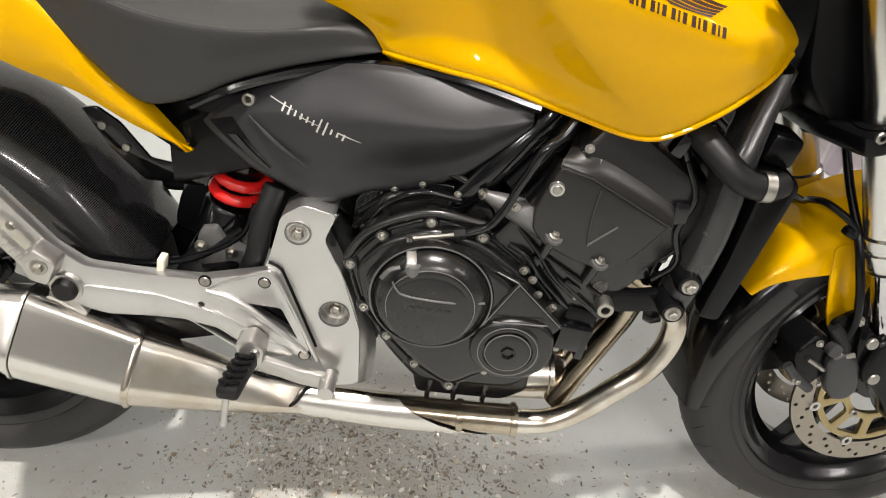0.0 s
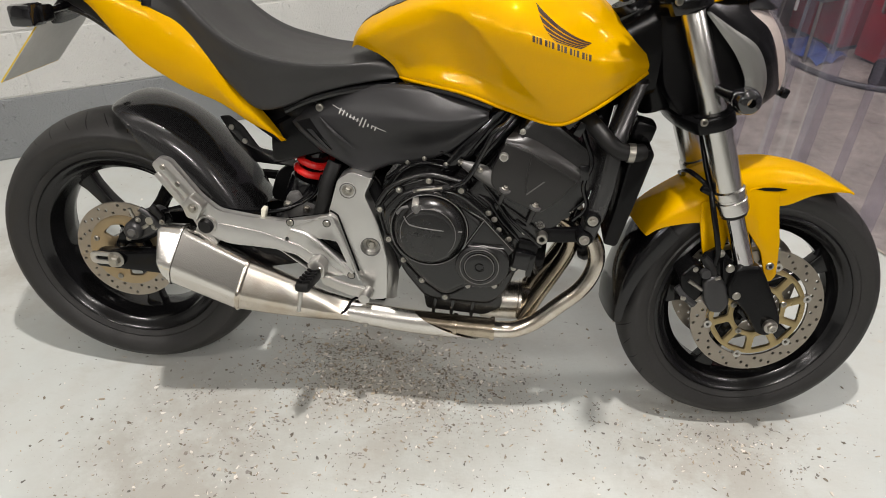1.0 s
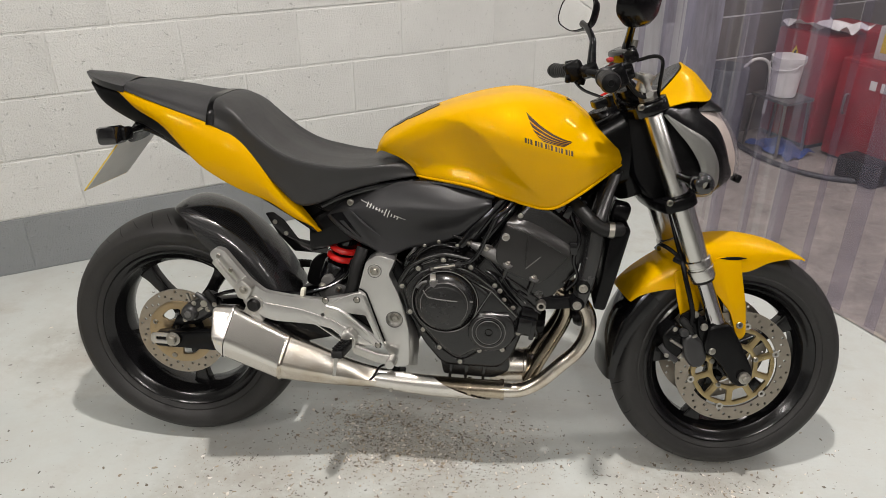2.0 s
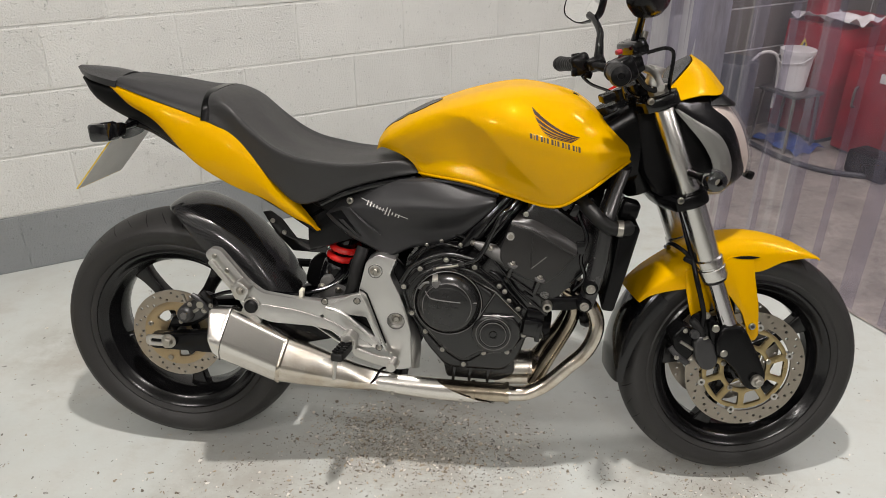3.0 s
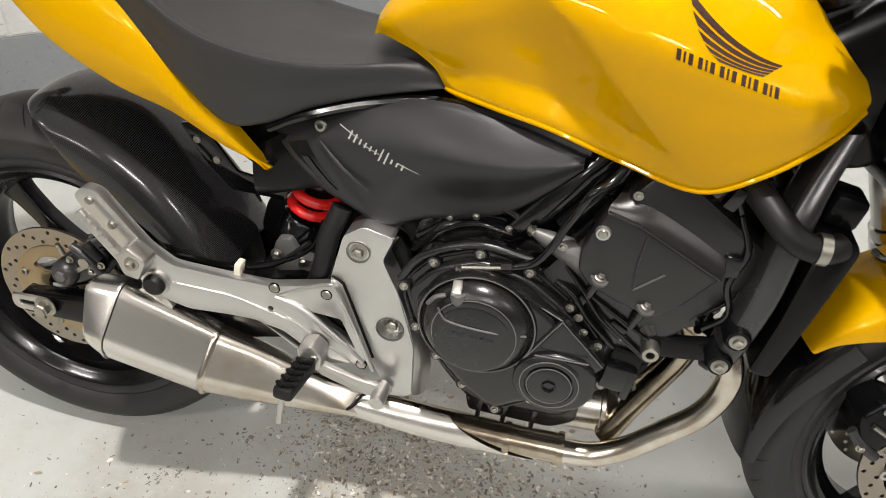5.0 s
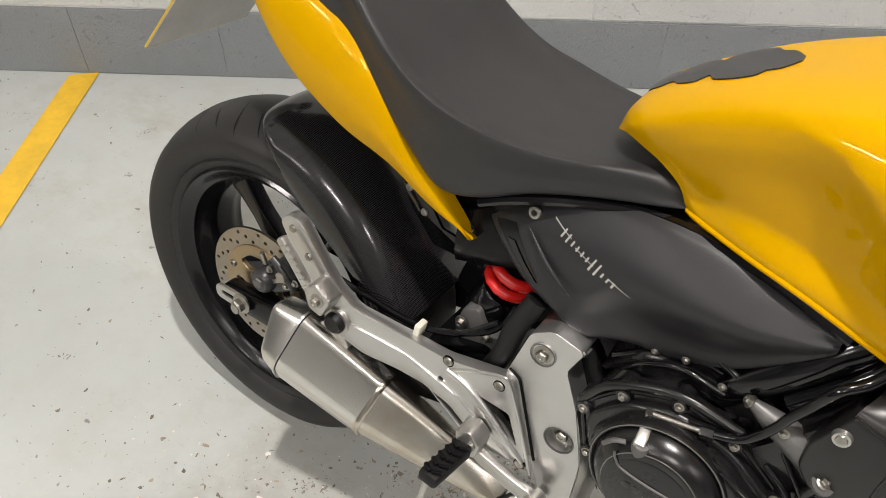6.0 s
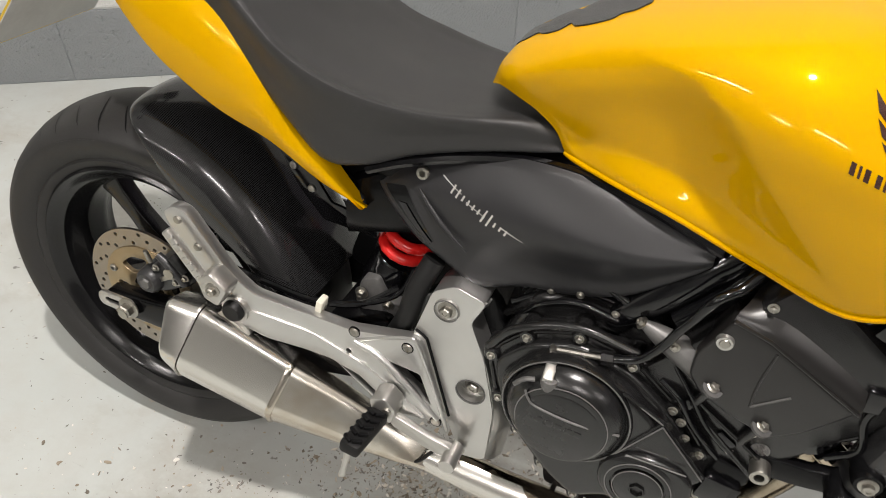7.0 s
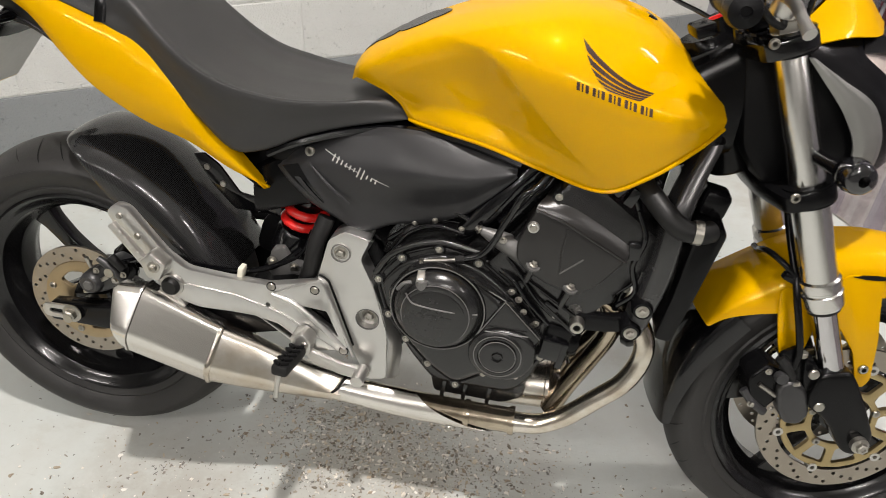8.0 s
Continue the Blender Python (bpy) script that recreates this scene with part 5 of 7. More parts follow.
bolt(side, 0.468, -0.086, 0.696, 0.009, (-0.1, -1, 0.15), SCREW)
part("seat_seal", tube([(0.40, -0.103, 0.689), (0.45, -0.102, 0.714), (0.53, -0.090, 0.738), (0.62, -0.084, 0.752), (0.72, -0.110, 0.754), (0.82, -0.136, 0.738)], 0.007, 8), BLACK_GLOSS, side)

for s in (-1, 1):
    part("inner_panel", plate(rounded([(0.300, 0.715), (0.380, 0.735), (0.480, 0.740), (0.480, 0.640), (0.412, 0.616), (0.368, 0.612), (0.330, 0.650)], 0.008), s * 0.052 - 0.003, s * 0.052 + 0.003, (), 0.001), BLACK_MATT, side)

# tail: black undertray, yellow panels
tail = part("tail_undertray", loft([[(x, -w, zt), (x, 0, zt + 0.01), (x, w, zt), (x, w * 0.8, zb), (x, 0, zb - 0.008), (x, -w * 0.8, zb)] for x, w, zt, zb in ((-0.20, 0.02, 0.958, 0.950), (-0.165, 0.045, 0.944, 0.912), (-0.10, 0.062, 0.935, 0.878), (-0.02, 0.075, 0.90, 0.845), (0.10, 0.085, 0.84, 0.77), (0.22, 0.085, 0.75, 0.70), (0.33, 0.072, 0.665, 0.63))], 24, 30, True), BLACK_MATT, bike, "black tail undertray")
part("tail_cap", loft([[(-0.212, -0.006, 0.966), (-0.212, 0, 0.969), (-0.212, 0.006, 0.966)], [(-0.17, -0.046, 0.956), (-0.17, 0, 0.968), (-0.17, 0.046, 0.956)], [(-0.125, -0.068, 0.948), (-0.125, 0, 0.964), (-0.125, 0.068, 0.948)], [(-0.088, -0.078, 0.942), (-0.088, 0, 0.956), (-0.088, 0.078, 0.942)]], 12, 16, thick=-0.016), SIDE_GREY, tail, "charcoal tail cap behind the seat")
def tail_row(xu, xd, zu, zd, yu, yc, yd):
    def at(f):
        return xu + (xd - xu) * f
    return [(xu, yu + 0.014, zu + 0.001), (xu, yu + 0.002, zu - 0.001), (at(0.22), yc * 0.7 + yu * 0.3, zu * 0.78 + zd * 0.22), (at(0.60), yc * 0.75 + yd * 0.25 - 0.002, zu * 0.40 + zd * 0.60), (xd, yd + 0.001, zd + 0.004), (xd, yd + 0.009, zd)]


trow = [tail_row(*r) for r in ((-0.112, -0.100, 0.948, 0.938, -0.064, -0.068, -0.066), (-0.070, -0.060, 0.945, 0.905, -0.080, -0.090, -0.088), (0.0, 0.010, 0.925, 0.872, -0.096, -0.108, -0.108), (0.08, 0.072, 0.904, 0.818, -0.108, -0.124, -0.126), (0.165, 0.115, 0.874, 0.781, -0.116, -0.132, -0.132), (0.203, 0.159, 0.853, 0.753, -0.120, -0.136, -0.134),
                                 (0.236, 0.212, 0.825, 0.725, -0.122, -0.137, -0.133), (0.264, 0.272, 0.788, 0.698, -0.119, -0.132, -0.124), (0.298, 0.325, 0.730, 0.658, -0.110, -0.118, -0.112), (0.340, 0.358, 0.688, 0.640, -0.103, -0.110, -0.107), (0.385, 0.390, 0.624, 0.615, -0.090, -0.091, -0.089))]
part("tail_panel", loft(trow, 48, 30, mirror=True, thick=0.004), YELLOW, bike, "glossy pearl yellow tail panel")

# seat: pillion part, strap seam, rider's part
def seat_row(x, zt, w, ze, wb, zb, tilt=0.0):
    return [(x - tilt * 0.5, 0, zt), (x - tilt * 0.5, -w * 0.5, zt - 0.002), (x - tilt * 0.3, -w * 0.82, zt - (zt - ze) * 0.35), (x, -w, ze), (x + tilt * 0.4, -(w * 0.45 + wb * 0.55), ze * 0.5 + zb * 0.5), (x + tilt, -wb, zb + 0.003), (x + tilt, -wb + 0.02, zb)]


prow = [seat_row(*r) for r in ((-0.092, 0.956, 0.060, 0.952, 0.068, 0.945), (-0.086, 0.968, 0.070, 0.960, 0.078, 0.945), (-0.04, 0.964, 0.085, 0.950, 0.092, 0.932), (0.03, 0.957, 0.095, 0.935, 0.104, 0.911), (0.09, 0.948, 0.100, 0.922, 0.112, 0.894), (0.140, 0.944, 0.104, 0.914, 0.116, 0.878))]
seat = part("seat", loft(prow, 28, 26, mirror=True), VINYL_TOP, bike, "black grained vinyl dual seat")
rrow = [seat_row(*r) for r in ((0.140, 0.944, 0.104, 0.918, 0.116, 0.874), (0.165, 0.942, 0.112, 0.922, 0.118, 0.862), (0.200, 0.920, 0.122, 0.908, 0.118, 0.835), (0.245, 0.874, 0.132, 0.868, 0.122, 0.790), (0.295, 0.828, 0.138, 0.830, 0.120, 0.736), (0.345, 0.803, 0.138, 0.806, 0.117, 0.692),
                                 (0.40, 0.791, 0.136, 0.795, 0.115, 0.699), (0.46, 0.787, 0.124, 0.789, 0.106, 0.725), (0.52, 0.791, 0.106, 0.790, 0.096, 0.743), (0.57, 0.799, 0.090, 0.793, 0.088, 0.754), (0.605, 0.801, 0.078, 0.788, 0.082, 0.760), (0.632, 0.792, 0.066, 0.779, 0.071, 0.763))]
part("rider_seat", loft(rrow, 48, 30, mirror=True), VINYL, seat, "black vinyl rider's seat")
part("seat_strap", loft([[(x, y * k, z + 0.003) for x, y, z in ((0.150 + d, 0, 0.9425), (0.150 + d, -0.054, 0.9405), (0.150 + d, -0.088, 0.9315), (0.148 + d, -0.1075, 0.912), (0.145 + d, -0.1180, 0.876))] for d, k in ((-0.016, 1.0), (-0.012, 1.012), (0.0, 1.012), (0.004, 1.0))], 6, 20, mirror=True, thick=0.002), BLACK_SATIN, seat)
part("seat_base", box((0.28, 0, 0.765), (0.5, 0.15, 0.08), (0, 27, 0), 0.02), BLACK_MATT, seat)

# tank
TANK = [
    [(0.520, 0, 0.806), (0.523, -0.034, 0.809), (0.541, -0.064, 0.822), (0.566, -0.073, 0.817), (0.590, -0.076, 0.808), (0.614, -0.076, 0.791), (0.628, -0.074, 0.769), (0.634, -0.050, 0.750)],
    [(0.531, 0, 0.840), (0.534, -0.040, 0.841), (0.549, -0.074, 0.838), (0.575, -0.081, 0.827), (0.598, -0.081, 0.814), (0.622, -0.080, 0.794), (0.638, -0.081, 0.768), (0.643, -0.060, 0.750)],
    [(0.560, 0, 0.871), (0.562, -0.048, 0.869), (0.572, -0.084, 0.858), (0.596, -0.091, 0.840), (0.616, -0.088, 0.818), (0.640, -0.085, 0.795), (0.656, -0.090, 0.767), (0.660, -0.068, 0.750)],
    [(0.641, 0, 0.914), (0.641, -0.062, 0.913), (0.645, -0.104, 0.902), (0.656, -0.117, 0.874), (0.668, -0.113, 0.838), (0.688, -0.112, 0.800), (0.706, -0.114, 0.766), (0.708, -0.09, 0.750)],
    [(0.744, 0, 0.950), (0.743, -0.078, 0.949), (0.742, -0.130, 0.934), (0.744, -0.150, 0.900), (0.752, -0.146, 0.848), (0.758, -0.140, 0.803), (0.765, -0.133, 0.761), (0.765, -0.108, 0.745)],
    [(0.845, 0, 0.971), (0.845, -0.084, 0.969), (0.840, -0.144, 0.946), (0.832, -0.178, 0.898), (0.832, -0.174, 0.846), (0.842, -0.160, 0.792), (0.850, -0.140, 0.738), (0.850, -0.110, 0.725)],
    [(0.925, 0, 0.966), (0.925, -0.078, 0.961), (0.925, -0.138, 0.934), (0.922, -0.184, 0.880), (0.924, -0.182, 0.830), (0.930, -0.172, 0.776), (0.941, -0.155, 0.722), (0.941, -0.125, 0.710)],
    [(0.990, 0, 0.946), (0.990, -0.068, 0.942), (0.992, -0.124, 0.916), (0.996, -0.177, 0.862), (1.000, -0.181, 0.828), (1.002, -0.175, 0.790), (1.002, -0.166, 0.757), (1.002, -0.130, 0.744)],
    [(1.050, 0, 0.901), (1.050, -0.054, 0.898), (1.052, -0.102, 0.884), (1.056, -0.148, 0.857), (1.060, -0.156, 0.838), (1.060, -0.154, 0.820), (1.060, -0.148, 0.799), (1.060, -0.112, 0.787)],
    [(1.098, 0, 0.850), (1.098, -0.040, 0.850), (1.100, -0.070, 0.848), (1.103, -0.092, 0.838), (1.105, -0.096, 0.832), (1.105, -0.096, 0.826), (1.103, -0.090, 0.817), (1.090, -0.070, 0.812)],
]
tank_bm = loft(TANK, 120, 90, mirror=True)
CREASE = tuple(Vector(q) for q in ((0.560, 0.872), (0.640, 0.907), (0.690, 0.915), (0.746, 0.910), (0.783, 0.886), (0.829, 0.840), (0.870, 0.797), (0.925, 0.747)))


def press(co):
    """How far the knee recess is pressed in at a point of the tank's flank."""
    q = Vector((co.x, co.z))
    best, side_ = 9.0, 1.0
    for a_, b_ in zip(CREASE, CREASE[1:]):
        ab = b_ - a_
        f_ = max(0.0, min(1.0, (q - a_).dot(ab) / ab.length_squared))
        d_ = (q - a_ - ab * f_).length
        if d_ < best:
            best, side_ = d_, ab.x * (q.y - a_.y) - ab.y * (q.x - a_.x)
    if side_ > 0:
        return 0.0
    low = float(np.interp(co.x, (0.62, 0.70, 0.765, 0.85, 0.94), (0.764, 0.766, 0.761, 0.738, 0.722)))
    soft_ = lambda v: v * v * (3 - 2 * v)
    return 0.016 * (1 - (1 - min(1.0, best / 0.06)) ** 2) * soft_(max(0.0, min(1.0, (co.z - low - 0.003) / 0.04))) * soft_(max(0.0, min(1.0, (co.x - 0.60) / 0.16)))


for v in tank_bm.verts:
    if abs(v.co.y) > 0.05:
        v.co.y -= math.copysign(press(v.co), v.co.y)
from mathutils.bvhtree import BVHTree
TANK_TREE = BVHTree.FromBMesh(tank_bm)
tank = part("fuel_tank", tank_bm, YELLOW, bike, "glossy pearl yellow fuel tank with dark wing decal")
part("tank_seam", tube([(r[6][0] + 0.002, r[6][1] - 0.001, r[6][2] - 0.001) for r in TANK], 0.0035, 8), YELLOW, tank)
part("filler_cap", lathe([(0.0, 0.002), (0.030, 0.002), (0.036, 0.000), (0.038, -0.006)], (0.955, 0, 0.9555), (0.25, 0, 0.968), 32), BLACK_SATIN, tank)


def on_tank(x, z, lift=0.0008):
    hit = TANK_TREE.ray_cast(Vector((x, -0.6, z)), Vector((0, 1, 0)))
    p, n_ = hit[0], hit[1]
    return (p - Vector((0, lift, 0))) if p else Vector((x, -0.17, z))


def decal(name, pts, mat, parent, place, cells=6):
    """A thin sticker laid on a curved surface: a quad strip between two edges."""
    bm = bmesh.new()
    (a, b), (c, d) = pts
    g = []
    for i in range(cells + 1):
        t = i / cells
        lo = Vector(a).lerp(Vector(b), t)
        hi = Vector(c).lerp(Vector(d), t)
        g.append([bm.verts.new(place(lo.x, lo.y)), bm.verts.new(place(hi.x, hi.y))])
    grid_faces(bm, g)
    return part(name, bm, mat, parent, fix=False)


# wing mark as plain tapering feathers, and rows of plain upright bars below it
WING_TIPS = ((0.8813, 0.939), (0.889, 0.921), (0.897, 0.906), (0.906, 0.894), (0.9155, 0.885), (0.926, 0.878))


def feather_edge(f, t):
    """A point along a feather's edge: f runs over the tips from top to bottom, t from tip to root."""
    k = min(4, int(f))
    tip = Vector(WING_TIPS[k]).lerp(Vector(WING_TIPS[k + 1]), f - k)
    root = Vector((0.9875, 0.879)).lerp(Vector((0.968, 0.869)), f / 5)
    q = tip.lerp(root, t)
    return on_tank(q.x, q.y - 0.037 * t * (1 - t) * (1 - f / 5))


for k in range(5):
    bm = bmesh.new()
    grid_faces(bm, [[bm.verts.new(feather_edge(f, 0.1 * i + 0.02 * (f - k) * (10 - i) / 10)) for f in (k, k + 0.37, k + 0.74)] for i in range(11)])
    part("wing_feather", bm, DECAL, tank, fix=False)
for k in range(5):
    for dx, w in ((0.0, 0.0046), (0.0072, 0.0024), (0.0125, 0.0046)):
        x0 = 0.881 + 0.0225 * k + dx
        z0 = 0.888 - 0.255 * (0.0225 * k + dx)
        decal("letter_bar", (((x0, z0), (x0 + w, z0 - 0.25 * w)), ((x0 + 0.001, z0 - 0.0108), (x0 + 0.001 + w, z0 - 0.0108 - 0.25 * w))), DECAL, tank, on_tank, 2)
# rubber tank pad
def on_top(x, y):
    hit = TANK_TREE.ray_cast(Vector((x, y, 1.3)), Vector((0, 0, -1)))
    return hit[0] + Vector((0, 0, 0.002)) if hit[0] else Vector((x, y, 0.9))


pad_edge = ((0.538, 0.012), (0.550, 0.024), (0.562, 0.020), (0.572, 0.034), (0.588, 0.040), (0.598, 0.028), (0.606, 0.044), (0.624, 0.052), (0.642, 0.050), (0.650, 0.036), (0.662, 0.030), (0.674, 0.008))
bm = bmesh.new()
g = []
for x, w in [(q[0], q[1]) for q in spline([(a, b, 0) for a, b in pad_edge], 60)]:
    g.append([bm.verts.new(on_top(x, w * f)) for f in (-1, -0.85, -0.6, -0.3, 0, 0.3, 0.6, 0.85, 1)])
grid_faces(bm, g)
bmesh.ops.recalc_face_normals(bm, faces=bm.faces[:])
bmesh.ops.solidify(bm, geom=bm.faces[:], thickness=0.0016)
part("tank_pad", bm, SIDE_GREY, tank, "charcoal rubber tank pad with a jagged edge")
# silver bars on the side cover
SIDE_TREE = BVHTree.FromObject(side, bpy.context.evaluated_depsgraph_get())
def on_side(x, z):
    hit = SIDE_TREE.ray_cast(Vector((x, -0.6, z)), Vector((0, 1, 0)))
    return hit[0] - Vector((0, 0.0008, 0)) if hit[0] else Vector((x, -0.12, z))


# flat black patch painted for the shaded opening of the intake scoop
decal("scoop_shade_patch", (((0.414, 0.660), (0.492, 0.611)), ((0.446, 0.672), (0.498, 0.617))), BLACK_GLOSS, side, on_side, 8)
decal("scoop_lip", (((0.440, 0.650), (0.492, 0.6125)), ((0.452, 0.652), (0.496, 0.6150))), SIDE_GREY, side, lambda x, z: on_side(x, z) - Vector((0, 0.0012, 0)), 8)
# a silver mark of thin slanted strokes between two tapering lines
for k, h in enumerate((0.011, 0.011, 0.007, 0.007, 0.007, 0.007, 0.017, 0.017, 0.007, 0.007, 0.009)):
    x0, z0 = 0.513 + 0.0076 * k, 0.6985 - 0.0024 * k
    decal("stroke", (((x0 - 0.2 * h, z0 - 0.5 * h), (x0 + 0.2 * h, z0 + 0.5 * h)), ((x0 - 0.2 * h + 0.0026, z0 - 0.5 * h - 0.0006), (x0 + 0.2 * h + 0.0022, z0 + 0.5 * h - 0.0006))), DECAL_SILVER, side, on_side, 2)
for x0, z0, x1, z1, w in ((0.496, 0.7065, 0.526, 0.6975, 0.0018), (0.534, 0.6915, 0.562, 0.6830, 0.0014), (0.584, 0.6800, 0.612, 0.6705, 0.0020)):
    decal("stroke", (((x0, z0), (x1, z1)), ((x0, z0 - w), (x1, z1 - w * 0.5))), DECAL_SILVER, side, on_side, 4)

# rear indicators and number plate
holder = part("plate_hanger", loft([[(x, -w, z + h), (x, w, z + h), (x, w, z - h), (x, -w, z - h)] for x, w, z, h in ((0.05, 0.05, 0.80, 0.012), (-0.03, 0.045, 0.845, 0.012), (-0.075, 0.05, 0.855, 0.014), (-0.10, 0.05, 0.83, 0.014))], 14, 16, True), BLACK_SATIN, bike, "black number plate hanger with indicators")
npl = part("number_plate", box((-0.150, 0.0, 0.765), (0.004, 0.205, 0.165), (0, 40, 0), 0.001), GREY_PLATE, bike, "number plate seen from its grey back")
part("plate_face", box((-0.153, 0.0, 0.763), (0.003, 0.207, 0.167), (0, 40, 0), 0.0005), YELLOW_EDGE, npl)
for s in (-1, 1):
    arm = part("indicator_arm", tube([(-0.05, s * 0.03, 0.86), (-0.07, s * 0.075, 0.853), (-0.09, s * 0.105, 0.847)], [0.014, 0.009, 0.010], 12, flat=0.7), BLACK_GLOSS, holder)
    ind = part("indicator", box((-0.106, s * 0.122, 0.846), (0.056, 0.046, 0.044), (0, -6, s * 10), 0.009, seg=2), AMBER, holder, "smoked indicator lens")
    part("indicator_back", box((-0.074, s * 0.114, 0.850), (0.022, 0.034, 0.032), (0, -6, s * 10), 0.006), BLACK_SATIN, ind)
part("plate_lamp", tube([(-0.085, -0.03, 0.872), (-0.085, 0.03, 0.872)], 0.012, 14), BLACK_GLOSS, holder)

# front end, built straight ahead and then turned with the steering
fork = None
FK0, FKD = Vector((1.1425, 0, 0.950)), Vector((0.1600, 0, -0.397)).normalized()
for s in (-1, 1):
    y = s * 0.105
    def fp(d, yy=y):
        return (FK0.x + FKD.x * d, yy, FK0.z + FKD.z * d)
    leg = part("fork_leg", lathe([(0.0, -0.012), (0.022, -0.012), (0.0245, -0.008), (0.0245, 0.19), (0.0262, 0.205), (0.0275, 0.24), (0.0275, 0.380), (0.0312, 0.383), (0.0318, 0.386), (0.0318, 0.398), (0.0295, 0.400), (0.0295, 0.404), (0.0322, 0.406), (0.0322, 0.428), (0.0305, 0.433), (0.0255, 0.436), (0.0, 0.436)], fp(0), tuple(FKD), 40), FORK_ALLOY, bike, "brushed alloy upside-down fork leg", STEER)
    part("dust_seal", lathe([(0.0, 0.433), (0.026, 0.433), (0.026, 0.441), (0.0215, 0.444)], fp(0), tuple(FKD), 32), RUBBER_SOFT, leg)
    part("inner_tube", lathe([(0.0198, 0.40), (0.0198, 0.60)], fp(0), tuple(FKD), 32), CHROME, leg)
    part("fork_cap", lathe([(0.020, -0.028), (0.022, -0.026), (0.022, -0.010)], fp(0), tuple(FKD), 6), STEEL, leg)
    lug = rounded([(1.326, 0.432), (1.374, 0.440), (1.390, 0.420), (1.418, 0.372), (1.446, 0.318), (1.446, 0.290), (1.425, 0.274), (1.402, 0.280), (1.372, 0.325), (1.345, 0.352), (1.325, 0.362), (1.318, 0.385)], 0.010, 3)
    lg = part("fork_foot", plate(lug, y - 0.0265 if s < 0 else y - 0.022, y + 0.022 if s < 0 else y + 0.0265, (), 0.007, seg=3), BLACK_SATIN, leg, "satin black cast fork foot")
    if s < 0:
        part("axle_nut", lathe([(0.0, -0.012), (0.010, -0.012), (0.013, -0.010), (0.015, 0.0), (0.015, 0.02)], (1.423, y - 0.026, 0.303), (0, 1, 0), 24), STEEL, lg)
        bolt(lg, 1.423, y - 0.034, 0.303, 0.015)
        for x, z in ((1.338, 0.370), (1.312, 0.432)):
            bolt(lg, x, y - 0.024, z, 0.009, data=SCREW)
        part("caliper_arm", plate(rounded([(1.300, 0.448), (1.325, 0.440), (1.345, 0.360), (1.325, 0.355), (1.305, 0.415)], 0.006), y - 0.012, y + 0.004, (), 0.002), BLACK_SATIN, lg)

for z_top, d0, name, half, w in ((0.0, 0.004, "top_yoke", 0.013, 0.155), (0.0, 0.232, "bottom_yoke", 0.014, 0.16)):
    c = FK0 + FKD * d0
    out = rounded([(-0.060, -0.04), (-0.045, -0.14), (0.0, -0.145), (0.034, -0.135), (0.034, -0.075), (0.0, -0.055), (0.0, 0.055), (0.034, 0.075), (0.034, 0.135), (0.0, 0.145), (-0.045, 0.14), (-0.060, 0.04)], 0.018, 4)
    bm = plate(out, -half, half, (), 0.004)
    # the slab lies across the fork: turn its own y to the fork's line
    m = Matrix.Translation(c) @ Matrix(((-FKD.z, FKD.x, 0), (0, 0, 1), (FKD.x, FKD.z, 0))).to_4x4()
    bmesh.ops.transform(bm, matrix=m, verts=bm.verts[:])
    yoke = part(name, bm, BLACK_SATIN if name == "bottom_yoke" else BLACK_GLOSS, bike, "black cast " + name.replace("_", " "), STEER)
    for s in (-1, 1):
        part("pinch_clamp", lathe([(0.0265, -half - 0.004), (0.037, -half - 0.002), (0.037, half + 0.002), (0.0265, half + 0.004)], (c.x, s * 0.105, c.z), tuple(FKD), 32, closed=True), BLACK_SATIN, yoke)
    bolt(yoke, c.x - 0.035, -0.143, c.z, 0.0075, data=SCREW)
    if name == "top_yoke":
        part("stem_nut", lathe([(0.0, -0.03), (0.014, -0.03), (0.016, -0.012), (0.02, -0.008)], (c.x - 0.03, 0, c.z + 0.0), tuple(FKD), 24), STEEL, yoke)
        part("ignition_barrel", lathe([(0.0, -0.03), (0.016, -0.03), (0.018, 0.0), (0.018, 0.05)], (c.x - 0.055, 0.0, c.z - 0.01), tuple(FKD), 24), BLACK_SATIN, yoke)
    else:
        part("brake_hose_joint", box((c.x + 0.01, -0.02, c.z - 0.03), (0.03, 0.05, 0.03), (0, 0, 0), 0.006), BLACK_SATIN, yoke)
part("steering_stem", tube([(1.115, 0, 0.955), (1.215, 0, 0.70)], 0.024, 18), BLACK_SATIN, bike, m=STEER)
part("wiring_shroud", plate(rounded([(1.10, 0.93), (1.19, 0.94), (1.235, 0.84), (1.235, 0.74), (1.18, 0.72), (1.13, 0.78)], 0.02), -0.07, 0.07, (), 0.012), BLACK_MATT, bike, m=STEER)

